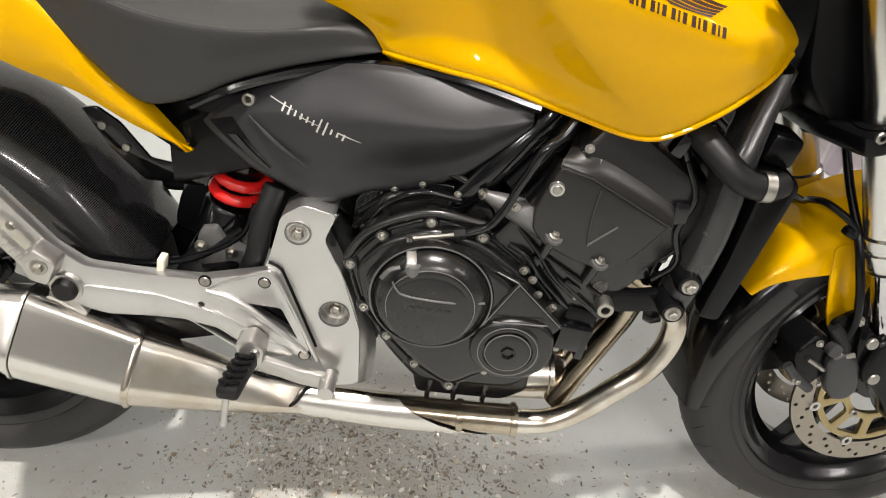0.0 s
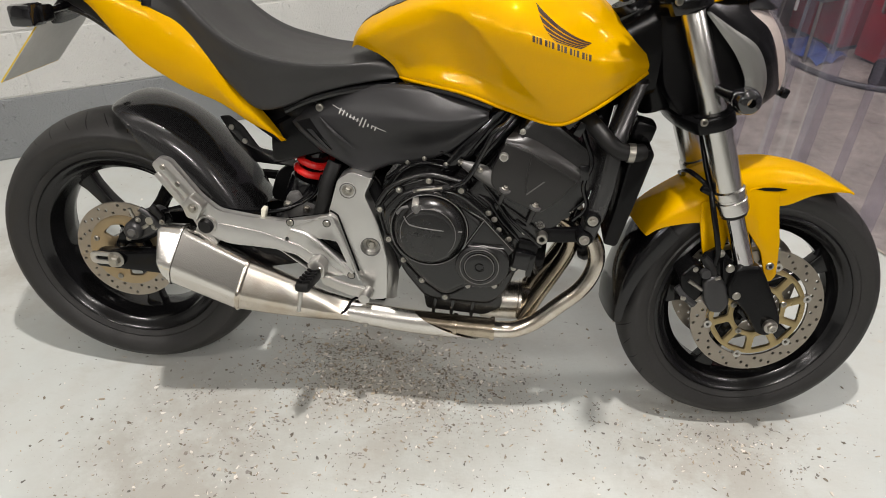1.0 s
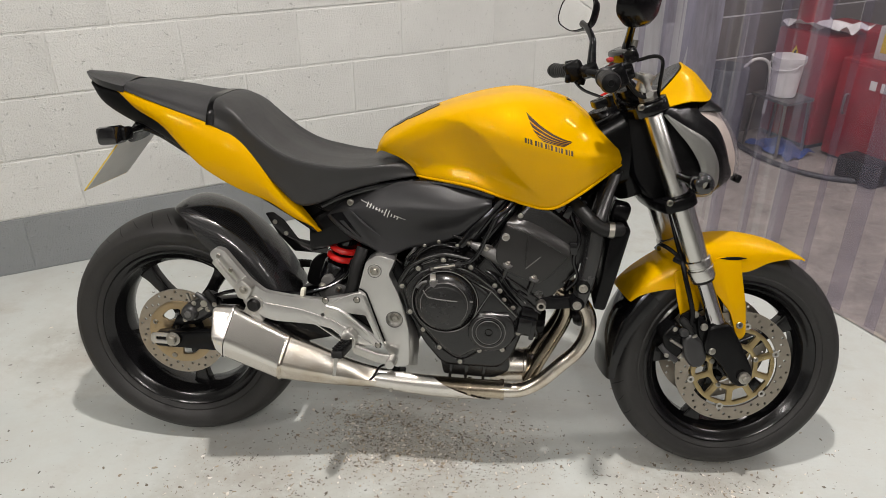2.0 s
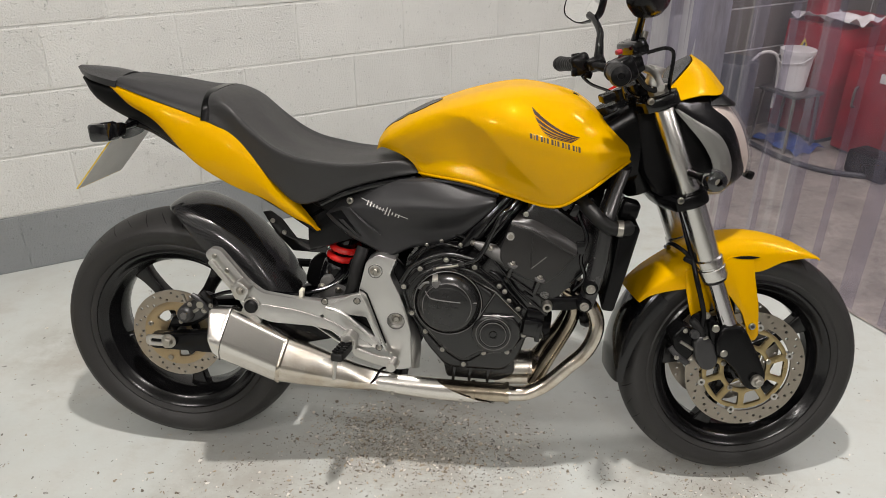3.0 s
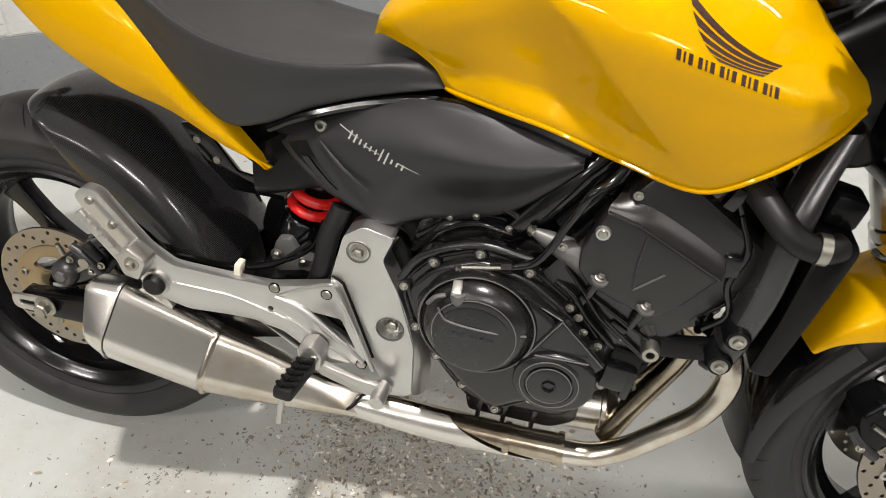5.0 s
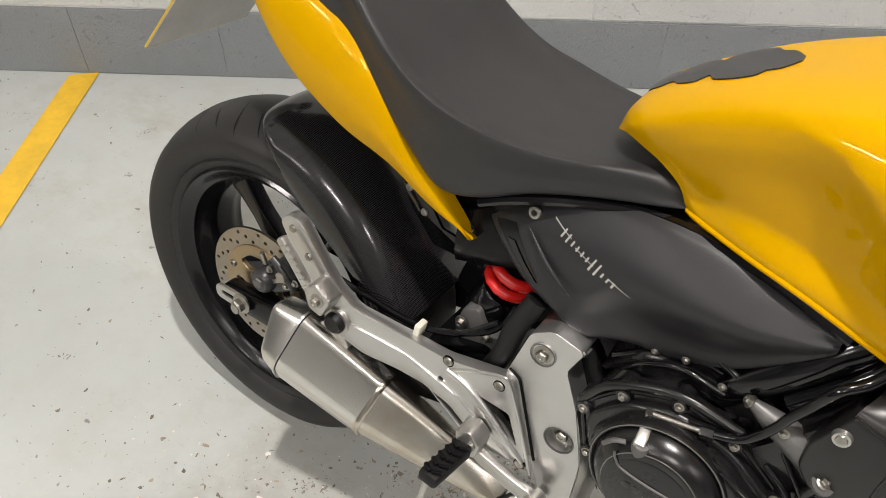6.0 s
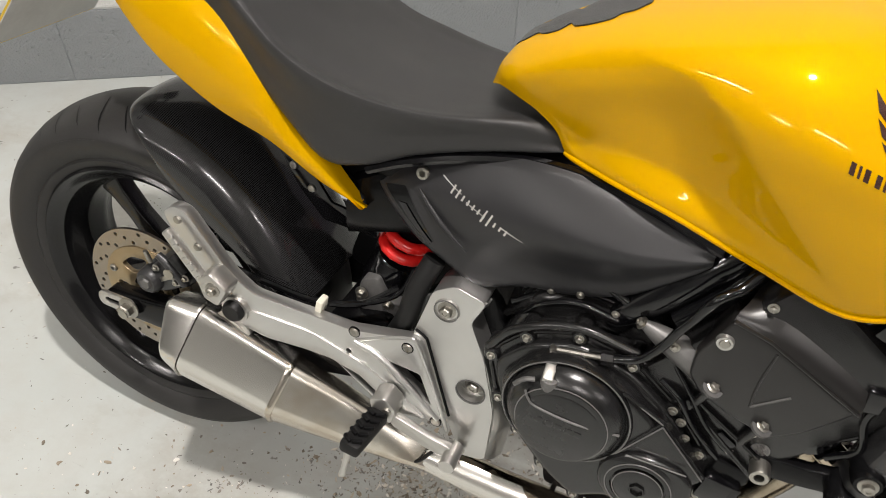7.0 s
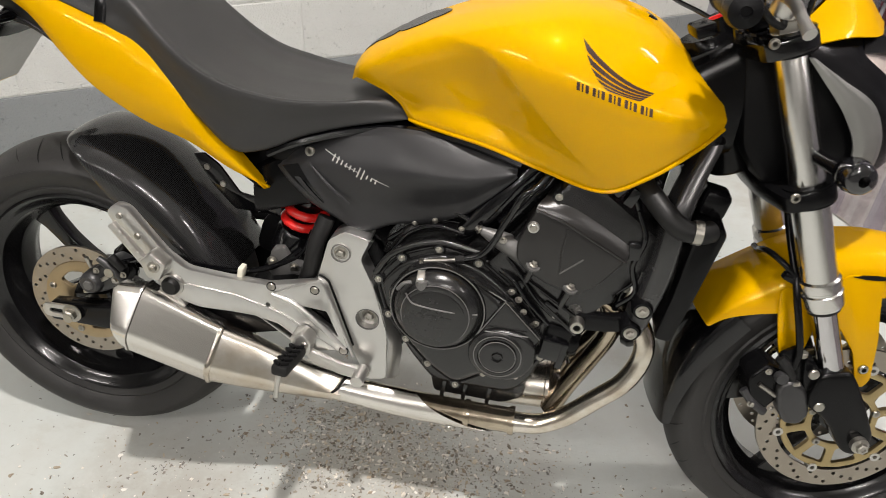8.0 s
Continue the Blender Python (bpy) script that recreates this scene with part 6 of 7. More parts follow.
fw = wheel("front_wheel", FRONT, 0.050, 0.297, 0.060, 0.222, bike, STEER, "gloss black cast wheel with five spokes", 40)
slots = []
for i in range(10):
    a0 = 36 * i
    slots.append(rounded([(FRONT[0] + r * math.cos(radians(a0 + da)), FRONT[2] + r * math.sin(radians(a0 + da))) for r, da in ((0.064, -11), (0.097, -13.5), (0.097, 13.5), (0.064, 11))], 0.006))
for y in (-0.066, 0.066):
    disc_plate(FRONT, y, 0.148, 0.113, drilled(FRONT, 0.115, 0.147, 3, 18), DISC, fw, "brake_disc", label="drilled steel brake disc")
    part("disc_carrier", plate(circle(*FRONT[::2], 0.106, 64), y - 0.004, y + 0.004, [circle(*FRONT[::2], 0.052, 40), *slots], 0.001), GOLD, fw, "gold anodised brake disc carrier")
    for i in range(6):
        a = radians(60 * i + 18)
        x, z = FRONT[0] + 0.110 * math.cos(a), FRONT[2] + 0.110 * math.sin(a)
        part("disc_bobbin", lathe([(0.004, -0.006), (0.009, -0.006), (0.009, 0.006), (0.004, 0.006)], (x, y, z), n=16, closed=True), BARE_CAST, fw)
for i in range(5):
    a = radians(72 * i + 20)
    bolt(fw, FRONT[0] + 0.058 * math.cos(a), -0.070, FRONT[2] + 0.058 * math.sin(a), 0.007, data=SCREW)
part("valve_stem", tube([(1.555, -0.02, 0.445), (1.540, -0.035, 0.430)], 0.005, 10), BLACK_GLOSS, fw)

for s in (-1, 1):
    y = s * 0.098
    pill = rounded([(1.268, 0.398), (1.292, 0.412), (1.318, 0.392), (1.334, 0.345), (1.322, 0.322), (1.296, 0.322), (1.276, 0.352)], 0.016, 5)
    fc = part("front_caliper", plate(pill, min(y - s * 0.016, y + s * 0.024), max(y - s * 0.016, y + s * 0.024), (), 0.008, seg=4), CALIPER, bike, "dark grey sliding front brake caliper", STEER)
    part("caliper_bracket", plate(rounded([(1.262, 0.452), (1.290, 0.470), (1.318, 0.448), (1.332, 0.400), (1.322, 0.352), (1.300, 0.372), (1.284, 0.412), (1.262, 0.430)], 0.006, 3), min(y, y + s * 0.010), max(y, y + s * 0.010), (), 0.003), BLACK_SATIN, fc)
    part("caliper_bridge", plate(rounded([(1.222, 0.402), (1.246, 0.430), (1.280, 0.414), (1.286, 0.372), (1.262, 0.338), (1.234, 0.352)], 0.010, 4), min(y - s * 0.050, y + s * 0.010), max(y - s * 0.050, y + s * 0.010), (), 0.006, seg=3), BLACK_SATIN, fc)
    part("slide_pin", tube([(1.222, y, 0.372), (1.240, y + s * 0.008, 0.352), (1.262, y + s * 0.010, 0.336)], 0.0075, 12), CALIPER, fc)
    part("slide_boot", tube([(1.262, y + s * 0.010, 0.446), (1.278, y + s * 0.012, 0.428), (1.290, y + s * 0.014, 0.410)], [0.008, 0.011, 0.009], 12), RUBBER_SOFT, fc)
    part("banjo", lathe([(0.0, -0.008), (0.010, -0.008), (0.011, -0.004), (0.011, 0.004), (0.0, 0.006)], (1.270, y + s * 0.016, 0.412), (0, 1, 0), 18), CALIPER, fc)
    part("pad_pin", tube([(1.240, y + s * 0.012, 0.392), (1.272, y + s * 0.012, 0.372)], 0.0042, 10), STEEL, fc)
    part("bleed_nipple", tube([(1.286, y + s * 0.018, 0.398), (1.300, y + s * 0.026, 0.408)], 0.0036, 8), STEEL, fc)
    for x, z, r in ((1.236, 0.352, 0.007), (1.322, 0.404, 0.0085), (1.296, 0.456, 0.0085), (1.250, 0.418, 0.006), (1.272, 0.346, 0.005)):
        bolt(fc, x, y + s * 0.012, z, r, (0, s, 0))
part("brake_hose", tube([(1.283, -0.112, 0.415), (1.287, -0.115, 0.455), (1.275, -0.118, 0.50), (1.262, -0.112, 0.545), (1.255, -0.095, 0.585), (1.245, -0.06, 0.64), (1.235, -0.03, 0.70)], 0.006, 10), BLACK_SATIN, bike, "black brake hose", STEER)
part("hose_branch", tube([(1.255, -0.095, 0.585), (1.236, -0.092, 0.604), (1.214, -0.070, 0.617), (1.214, -0.035, 0.606), (1.228, -0.004, 0.590), (1.232, 0.030, 0.584)], 0.005, 10), BLACK_SATIN, bike, m=STEER)
part("hose_clip", box((1.247, -0.094, 0.585), (0.028, 0.014, 0.014), (0, 25, 0), 0.004), BLACK_SATIN, bike, m=STEER)

# front mudguard
def guard_rows(angs, r, edge):
    rows = []
    for ang in angs:
        a = radians(ang)
        e = edge(ang)
        rows.append([(FRONT[0] + (r(ang) - dr * e) * math.cos(a), yy, FRONT[2] + (r(ang) - dr * e) * math.sin(a)) for yy, dr in ((-0.076, 0.075), (-0.076, 0.045), (-0.072, 0.025), (-0.056, 0.008), (-0.03, 0.0), (0, -0.003), (0.03, 0.0), (0.056, 0.008), (0.072, 0.025), (0.076, 0.045), (0.076, 0.075))])
    return rows


def guard_edge(ang):
    for a0, e0, a1, e1 in ((54, 0.02, 66, 0.10), (66, 0.12, 78, 0.52), (78, 0.52, 86, 0.92), (86, 0.92, 92, 1.05), (92, 1.05, 124, 1.05), (124, 1.05, 129, 0.9), (129, 0.9, 139, 0.53), (139, 0.53, 146, 0.14), (146, 0.14, 160, 0.05)):
        if a0 <= ang <= a1:
            return e0 + (e1 - e0) * (ang - a0) / (a1 - a0)
    return 0.5


def guard_r(ang):
    return float(np.interp(ang, (58, 62, 70, 81, 96, 107, 125, 135, 143, 152), (0.312, 0.317, 0.320, 0.322, 0.329, 0.332, 0.334, 0.338, 0.338, 0.334)))


fg = part("front_mudguard", loft(guard_rows((63.5, 65, 67, 71, 79, 88, 95, 105, 116, 126, 136, 143, 148), guard_r, guard_edge), 56, 36, thick=0.003), YELLOW, bike, "glossy pearl yellow front mudguard", STEER)
front_leg = rounded([(1.345, 0.590), (1.405, 0.590), (1.416, 0.533), (1.431, 0.474), (1.441, 0.395), (1.430, 0.378), (1.417, 0.388), (1.395, 0.449), (1.345, 0.510), (1.328, 0.555)], 0.010)
rear_leg = rounded([(1.245, 0.555), (1.335, 0.575), (1.320, 0.500), (1.312, 0.434), (1.300, 0.418), (1.280, 0.421), (1.268, 0.452), (1.254, 0.505)], 0.010)
for s in (-1, 1):
    y0, y1 = (-0.0785, -0.0735) if s < 0 else (0.0735, 0.0785)
    part("guard_leg", plate(front_leg, y0, y1, (), 0.002), YELLOW, fg)
    part("guard_leg", plate(rear_leg, y0, y1, (), 0.002), YELLOW, fg)
for x, z in ((1.421, 0.418), (1.289, 0.434)):
    bolt(fg, x, -0.079, z, 0.0085, data=SCREW)
part("vent_slot", plate(rounded([(1.352, 0.588), (1.372, 0.5905), (1.395, 0.5915), (1.420, 0.589), (1.400, 0.5845), (1.375, 0.5845)], 0.003), -0.0795, -0.070, (), 0.0005), BLACK_MATT, fg)
part("mud_flap", loft(guard_rows((140, 148, 158, 168, 178, 186), lambda a: 0.324, lambda a: 0.74 - 0.45 * max(0, a - 150) / 36), 20, 30, thick=0.003), BLACK_GLOSS, fg, "gloss black rear mudguard extension")

# headlight cowl
HEAD = [
    [(1.300, 0, 0.966), (1.280, -0.050, 0.962), (1.166, -0.112, 0.946), (1.160, -0.116, 0.940)],
    [(1.345, 0, 0.936), (1.274, -0.084, 0.930), (1.186, -0.126, 0.925), (1.180, -0.127, 0.923)],
    [(1.378, 0, 0.900), (1.317, -0.085, 0.898), (1.232, -0.130, 0.899), (1.208, -0.131, 0.893)],
    [(1.400, 0, 0.860), (1.344, -0.080, 0.858), (1.286, -0.128, 0.868), (1.246, -0.132, 0.852)],
    [(1.412, 0, 0.815), (1.364, -0.068, 0.813), (1.322, -0.110, 0.816), (1.276, -0.126, 0.806)],
    [(1.404, 0, 0.776), (1.384, -0.038, 0.774), (1.336, -0.084, 0.764), (1.284, -0.110, 0.764)],
    [(1.362, 0, 0.742), (1.355, -0.030, 0.742), (1.325, -0.070, 0.740), (1.280, -0.090, 0.742)],
]


HEAD = [[(x - 0.013, y, z + 0.006) for x, y, z in r] for r in HEAD]


def strip(rows, a, b, inset=0.0, k=5):
    out = []
    for r in rows:
        p, q = np.array(r[a]), np.array(r[b])
        mid = (p + q) / 2 + np.array((0.009, -0.011, 0)) * (1 if b < 2 else 0.35)
        out.append([tuple(v - np.array((inset, 0, 0))) for v in (p, (p + mid) / 2 + (0.001, -0.002, 0), mid, (q + mid) / 2 + (0.001, -0.002, 0), q)])
    return out


hl = part("headlight", loft(strip(HEAD[1:6], 0, 1), 28, 16, mirror=True), LENS, bike, "clear headlight in a black and silver cowl", STEER)
part("reflector", loft(strip(HEAD[1:6], 0, 1, 0.010), 20, 12, mirror=True, thick=0.002), REFLECTOR, hl, "bright headlight reflector")
part("cowl_mask", loft(strip(HEAD, 1, 2), 32, 16, mirror=True, thick=0.004), BLACK_SATIN, hl, "black headlight cowl")
part("cowl_crown", loft([[HEAD[0][0], (1.296, -0.03, 0.965), HEAD[0][1]], [HEAD[1][0], (1.33, -0.05, 0.936), HEAD[1][1]]], 8, 12, mirror=True, thick=0.004), BLACK_SATIN, hl)
for s in (1, -1):
    part("cowl_panel", loft([[(x, y * s, z) for x, y, z in r] for r in strip(HEAD[1:], 2, 3)], 28, 14, thick=0.004), COWL_GREY, hl, "grey silver headlight side panel")
part("cowl_chin", loft([HEAD[6], [(1.345, 0, 0.735), (1.335, -0.028, 0.735), (1.305, -0.06, 0.734), (1.262, -0.085, 0.738)]], 5, 16, mirror=True, thick=0.004), COWL_GREY, hl)
part("cowl_back", plate(rounded([(1.17, 0.935), (1.25, 0.93), (1.29, 0.87), (1.31, 0.78), (1.255, 0.765), (1.215, 0.82)], 0.012), -0.105, 0.105, (), 0.006), BLACK_MATT, hl)
part("nose_clip", box((1.402, 0, 0.770), (0.016, 0.03, 0.02), (0, 20, 0), 0.004), BLACK_SATIN, hl)
SCREEN_AT = Matrix.Translation((-0.014, 0, -0.004))
SCREEN = [
    [(1.250, 0, 1.046), (1.238, -0.045, 1.032), (1.195, -0.080, 0.992), (1.156, -0.096, 0.956)],
    [(1.290, 0, 1.020), (1.272, -0.055, 1.002), (1.230, -0.090, 0.975), (1.178, -0.106, 0.954)],
    [(1.334, 0, 0.974), (1.300, -0.066, 0.962), (1.243, -0.102, 0.962), (1.190, -0.114, 0.950)],
]
fly = part("fly_screen", loft(SCREEN, 20, 28, mirror=True, thick=0.003), YELLOW, bike, "small glossy yellow fly screen", STEER @ SCREEN_AT)
part("smoked_insert", loft([[(1.247, 0, 1.043), (1.234, -0.043, 1.029), (1.192, -0.078, 0.990)], [(1.205, 0, 1.000), (1.198, -0.040, 0.993), (1.172, -0.075, 0.972)], [(1.165, 0, 0.962), (1.162, -0.036, 0.960), (1.152, -0.070, 0.956)]], 10, 16, mirror=True, thick=0.002), SMOKED, fly)
part("instrument_pod", box((1.185, 0, 0.958), (0.07, 0.13, 0.05), (0, -38, 0), 0.016, seg=3), SIDE_GREY, fly)
for s in (-1, 1):
    st = part("indicator_stem", tube([(1.21, s * 0.10, 0.795), (1.222, s * 0.14, 0.792), (1.232, s * 0.165, 0.790)], [0.014, 0.010, 0.013], 12), BLACK_SATIN, hl)
    part("front_indicator", loft([[(1.247 + dx + h * math.cos(t), s * 0.178 - w * math.sin(t * 2) * 0.2 + yy, 0.787 + h * math.sin(t)) for t in [2 * math.pi * i / 10 for i in range(10)]] for dx, h, yy, w in ((0, 0.008, s * 0.030, 0), (0, 0.021, s * 0.024, 0), (0, 0.025, 0.0, 0), (0.004, 0.020, -s * 0.022, 0))], 14, 30, True), AMBER, hl, "smoked front indicator")

# handlebar, controls, mirrors
hb = part("handlebar", tube([(0.982, -0.345, 1.010), (1.003, -0.26, 1.013), (1.045, -0.16, 1.012), (1.085, -0.09, 1.000), (1.112, -0.05, 0.985), (1.116, 0, 0.983), (1.112, 0.05, 0.985), (1.085, 0.09, 1.000), (1.045, 0.16, 1.012), (1.024, 0.26, 1.008), (1.003, 0.345, 1.005)], 0.011, 14), BLACK_SATIN, bike, "black handlebar with controls", STEER)
for s in (-1, 1):
    ax = Vector((-0.021, s * 0.12, -0.003)).normalized()
    o = Vector((1.007 if s < 0 else 1.030, s * 0.22, 1.010))
    grip = part("grip", lathe([(0.012, 0.0), (0.021, 0.0), (0.021, 0.004), (0.0175, 0.007)] + [(0.0182 if k % 2 else 0.0172, 0.012 + 0.008 * k + d) for k in range(12) for d in (0.0, 0.005)] + [(0.0195, 0.112), (0.0195, 0.120), (0.012, 0.122)], o, tuple(ax), 24), RUBBER_SOFT, hb, "ribbed black rubber grip")
    part("bar_end", lathe([(0.010, 0.120), (0.0195, 0.122), (0.0205, 0.130), (0.0175, 0.146), (0.0065, 0.151), (0.0055, 0.147), (0.0, 0.147)], o, tuple(ax), 28), BLACK_MATT, grip)
    sw = part("switch_gear", box((1.030, s * 0.196, 1.011), (0.048, 0.05, 0.052), (0, -25, -s * 12), 0.012, seg=3), BLACK_SATIN, hb)
    part("switch_button", box((1.004, s * 0.196, 1.018), (0.012, 0.02, 0.014), (0, -25, 0), 0.003), RED if s < 0 else BLACK_MATT, sw)
    cl = part("lever_perch", box((1.058, s * 0.155, 1.016), (0.045, 0.04, 0.032), (0, -25, -s * 15), 0.008), BLACK_SATIN, hb)
    part("lever", tube([(1.088, s * 0.150, 1.014), (1.095, s * 0.20, 1.006), (1.082, s * 0.27, 0.994), (1.066, s * 0.335, 0.985)], [0.009, 0.008, 0.0065, 0.008], 10, flat=0.7), BLACK_SATIN if s > 0 else BARE_CAST, hb)
    mst = tube([(1.062, s * 0.150, 1.030), (1.062, s * 0.152, 1.065), (1.064, s * 0.165, 1.090), (1.058, s * 0.205, 1.118), (1.052, s * 0.235, 1.130)], [0.012, 0.0095, 0.0085, 0.0085, 0.010], 12)
    mir = part("mirror_stem", mst, BLACK_GLOSS, hb)
    mc = Vector((1.040, s * 0.272, 1.155))
    toe = radians(38 if s < 0 else 24)
    mm = Matrix.Translation(mc) @ Matrix.Rotation(math.atan2(math.cos(toe), -s * math.sin(toe)), 4, "Z") @ pose(0, 0, 0, 10, 0, 0)
    shape = rounded([(-0.080, -0.020), (-0.068, 0.044), (0.030, 0.054), (0.080, 0.034), (0.076, -0.034), (0.0, -0.050)], 0.030, 5)
    if s > 0:
        shape = [(-x, z) for x, z in shape]
    rings = [[(x * k, dy, z * k) for x, z in shape] for dy, k in ((-0.002, 0.94), (-0.004, 1.0), (0.006, 1.0), (0.022, 0.88), (0.036, 0.55), (0.041, 0.15))]
    bm = bmesh.new()
    g = [[bm.verts.new(mm @ Vector((x, -dy, z))) for x, dy, z in ring] for ring in rings]
    grid_faces(bm, g, False, True)
    caps(bm)
    shell = part("mirror_shell", bm, BLACK_SATIN, hb, "black rounded mirror housing")
    bm = plate([(x * 0.93, z * 0.93) for x, z in shape], 0.002, 0.0035, (), 0.0)
    bmesh.ops.transform(bm, matrix=mm, verts=bm.verts[:])
    part("mirror_glass", bm, MIRROR, shell)
res = part("brake_reservoir", lathe([(0.0, -0.020), (0.013, -0.020), (0.016, -0.016), (0.016, 0.012), (0.018, 0.013), (0.018, 0.020), (0.0, 0.022)], (1.118, -0.125, 0.998), (0.2, -0.1, 1), 28), BARE_CAST, hb, "pale brake fluid reservoir")
part("reservoir_hose", tube([(1.118, -0.125, 0.985), (1.120, -0.13, 0.968), (1.10, -0.135, 0.975), (1.075, -0.14, 1.0)], 0.005, 8), RUBBER_SOFT, res)
part("switch_cable", tube([(1.095, -0.13, 1.045), (1.13, -0.14, 1.055), (1.15, -0.135, 1.045), (1.152, -0.125, 1.0), (1.155, -0.11, 0.965)], 0.004, 8), BLACK_SATIN, hb)
part("throttle_cable", tube([(1.03, -0.20, 0.99), (1.05, -0.17, 0.955), (1.08, -0.10, 0.94), (1.12, -0.05, 0.93)], 0.005, 8), BLACK_SATIN, hb)
for x, y, z, size, turn in ((1.018, 0.205, 1.030, (0.024, 0.020, 0.014), -10), (1.046, 0.188, 0.986, (0.020, 0.026, 0.018), 15), (1.010, 0.180, 0.992, (0.014, 0.016, 0.022), 0), (1.052, -0.196, 1.036, (0.022, 0.030, 0.014), -20), (1.072, -0.176, 1.062, (0.016, 0.018, 0.026), -30), (1.086, -0.132, 1.050, (0.014, 0.030, 0.016), -10)):
    part("control_block", box((x, y, z), size, (0, turn, 0), 0.004), BLACK_SATIN, hb)
part("kill_switch", box((1.026, -0.170, 1.046), (0.013, 0.014, 0.010), (0, -20, 10), 0.003), RED_STEEL, hb, "red engine stop switch")
part("cable_tag", plate(rounded([(1.020, 0.970), (1.050, 0.986), (1.054, 0.982), (1.026, 0.968)], 0.002), -0.130, -0.126, (), 0.0005), RED, hb, "red cable tag")
part("master_cylinder", box((1.059, -0.150, 1.054), (0.036, 0.075, 0.032), (0, -22, 12), 0.007), BLACK_GLOSS, hb, "black brake master cylinder")
part("clamp_block", box((1.065, -0.125, 1.029), (0.042, 0.032, 0.040), (0, -22, 8), 0.006), BLACK_SATIN, hb)
part("lever_pivot", lathe([(0.0, -0.02), (0.007, -0.02), (0.008, -0.016), (0.008, 0.014)], (1.079, -0.150, 1.074), (0.2, 0, 1), 16), STEEL, hb)
part("stop_switch_wire", tube([(1.03, -0.205, 0.985), (1.045, -0.19, 0.965), (1.075, -0.15, 0.955), (1.10, -0.10, 0.95)], 0.004, 8), BLACK_GLOSS, hb)
part("clutch_wire", tube([(1.03, 0.21, 0.99), (1.05, 0.17, 0.965), (1.085, 0.10, 0.95), (1.12, 0.05, 0.93)], 0.004, 8), BLACK_GLOSS, hb)
part("key_switch_plate", box((1.037, -0.06, 0.948), (0.03, 0.05, 0.018), (0, -22, 0), 0.004), BLACK_SATIN, hb)
part("riser", box((1.112, 0, 0.968), (0.04, 0.14, 0.035), (0, -22, 0), 0.008), BLACK_SATIN, hb)

# side stand on the far side
stand = part("side_stand", tube([(0.56, 0.12, 0.29), (0.54, 0.20, 0.15), (0.52, 0.262, 0.058)], [0.014, 0.012, 0.012], 12), BLACK_SATIN, bike, "black side stand")
part("stand_foot", box((0.52, 0.268, 0.052), (0.06, 0.04, 0.008), (LEAN, 0, 0), 0.003), BLACK_SATIN, stand)

# ---- clear strip curtain across the bay, and what stands behind it ----
curtain = thing("strip_curtain", WALL_AT @ pose(2.55, -0.45, 0), "hanging curtain of clear overlapping plastic strips", "curtain")
part("rail", box((0, -2.0, 2.86), (0.05, 4.2, 0.06)), STEEL, curtain)
random.seed(11)
for i in range(26):
    y0, amp, ph = -0.15 * i, random.uniform(0.002, 0.009), random.uniform(0, 6)
    base = 0.016 * (i % 2)
    rows = []
    for j in range(15):
        z = 0.015 + random.uniform(-0.004, 0.004) * (j == 0) + 2.85 * j / 14
        sway = 0.010 * math.sin(ph + z * 1.7) * (1 - z / 2.9)
        rows.append([(base + sway + amp * math.cos(math.pi * u) * (1 - 0.4 * z / 2.9) + 0.004 * math.sin(9 * u + ph + z), y0 - 0.1 * u, z) for u in (-1, -0.75, -0.5, -0.25, 0, 0.25, 0.5, 0.75, 1)])
    st = part("strip", loft(rows, 24, 14, thick=0.0), CURTAIN_MILKY if i < 3 else CURTAIN, curtain)
    st.visible_shadow = False


def at_wall(s, d, z, turn=0.0):
    return WALL_AT @ pose(s, -d, z, 0, 0, turn)


# the darker floor sheet starts at the curtain's line
bm = bmesh.new()
for x, y in ((2.57, 0.02), (2.57, -7.0), (8.0, -7.0), (8.0, 0.02)):
    bm.verts.new(WALL_AT @ Vector((x, y, 0.004)))
bm.faces.new(bm.verts[:])
tagged(part("floor_workshop", bm, WORKSHOP_FLOOR), "stained concrete floor behind the curtain, darkened in colour for dimmer light", "floor", kind="structure")

m1 = thing("red_machine", at_wall(4.05, 0.22, 0), "dark red steel machine case with a warning sign", "machine")
part("case", box((0, 0, 0.32), (0.52, 0.34, 0.58), bevel=0.012), RED_STEEL, m1)
part("column", box((-0.16, 0.05, 0.95), (0.14, 0.10, 0.68), bevel=0.01), RED_STEEL, m1)
part("plinth", box((0, 0, 0.02), (0.48, 0.30, 0.04), bevel=0.004), DARK_THING, m1)
tri = bmesh.new()
tv = [tri.verts.new((-0.2615, 0.035 + 0.042 * math.cos(a), 0.49 + 0.042 * math.sin(a))) for a in (math.pi / 2, math.pi * 7 / 6, math.pi * 11 / 6)]
tri.faces.new(tv)
tri2 = part("warning_sign", tri, SIGN_YELLOW, m1, "yellow triangular electric warning sign")
bz = bmesh.new()
for loop in (((0.0, 0.022), (0.012, 0.022), (0.004, 0.002), (-0.008, 0.002)), ((0.006, 0.002), (-0.010, 0.002), (-0.004, -0.022))):
    bz.faces.new([bz.verts.new((-0.2625, 0.035 - y, 0.488 + z)) for y, z in loop])
part("sign_mark", bz, BLACK_MATT, tri2)
m2 = thing("red_cabinet", at_wall(4.10, 0.76, 0), "low bright red steel cabinet with white marking bars", "cabinet")
part("body", box((0, 0, 0.275), (0.56, 0.62, 0.51), bevel=0.012), RED_STEEL, m2)
part("door", box((-0.283, 0, 0.29), (0.012, 0.56, 0.44), bevel=0.004), RED_STEEL, m2)
part("plinth", box((0, 0, 0.012), (0.5, 0.56, 0.024), bevel=0.003), DARK_THING, m2)
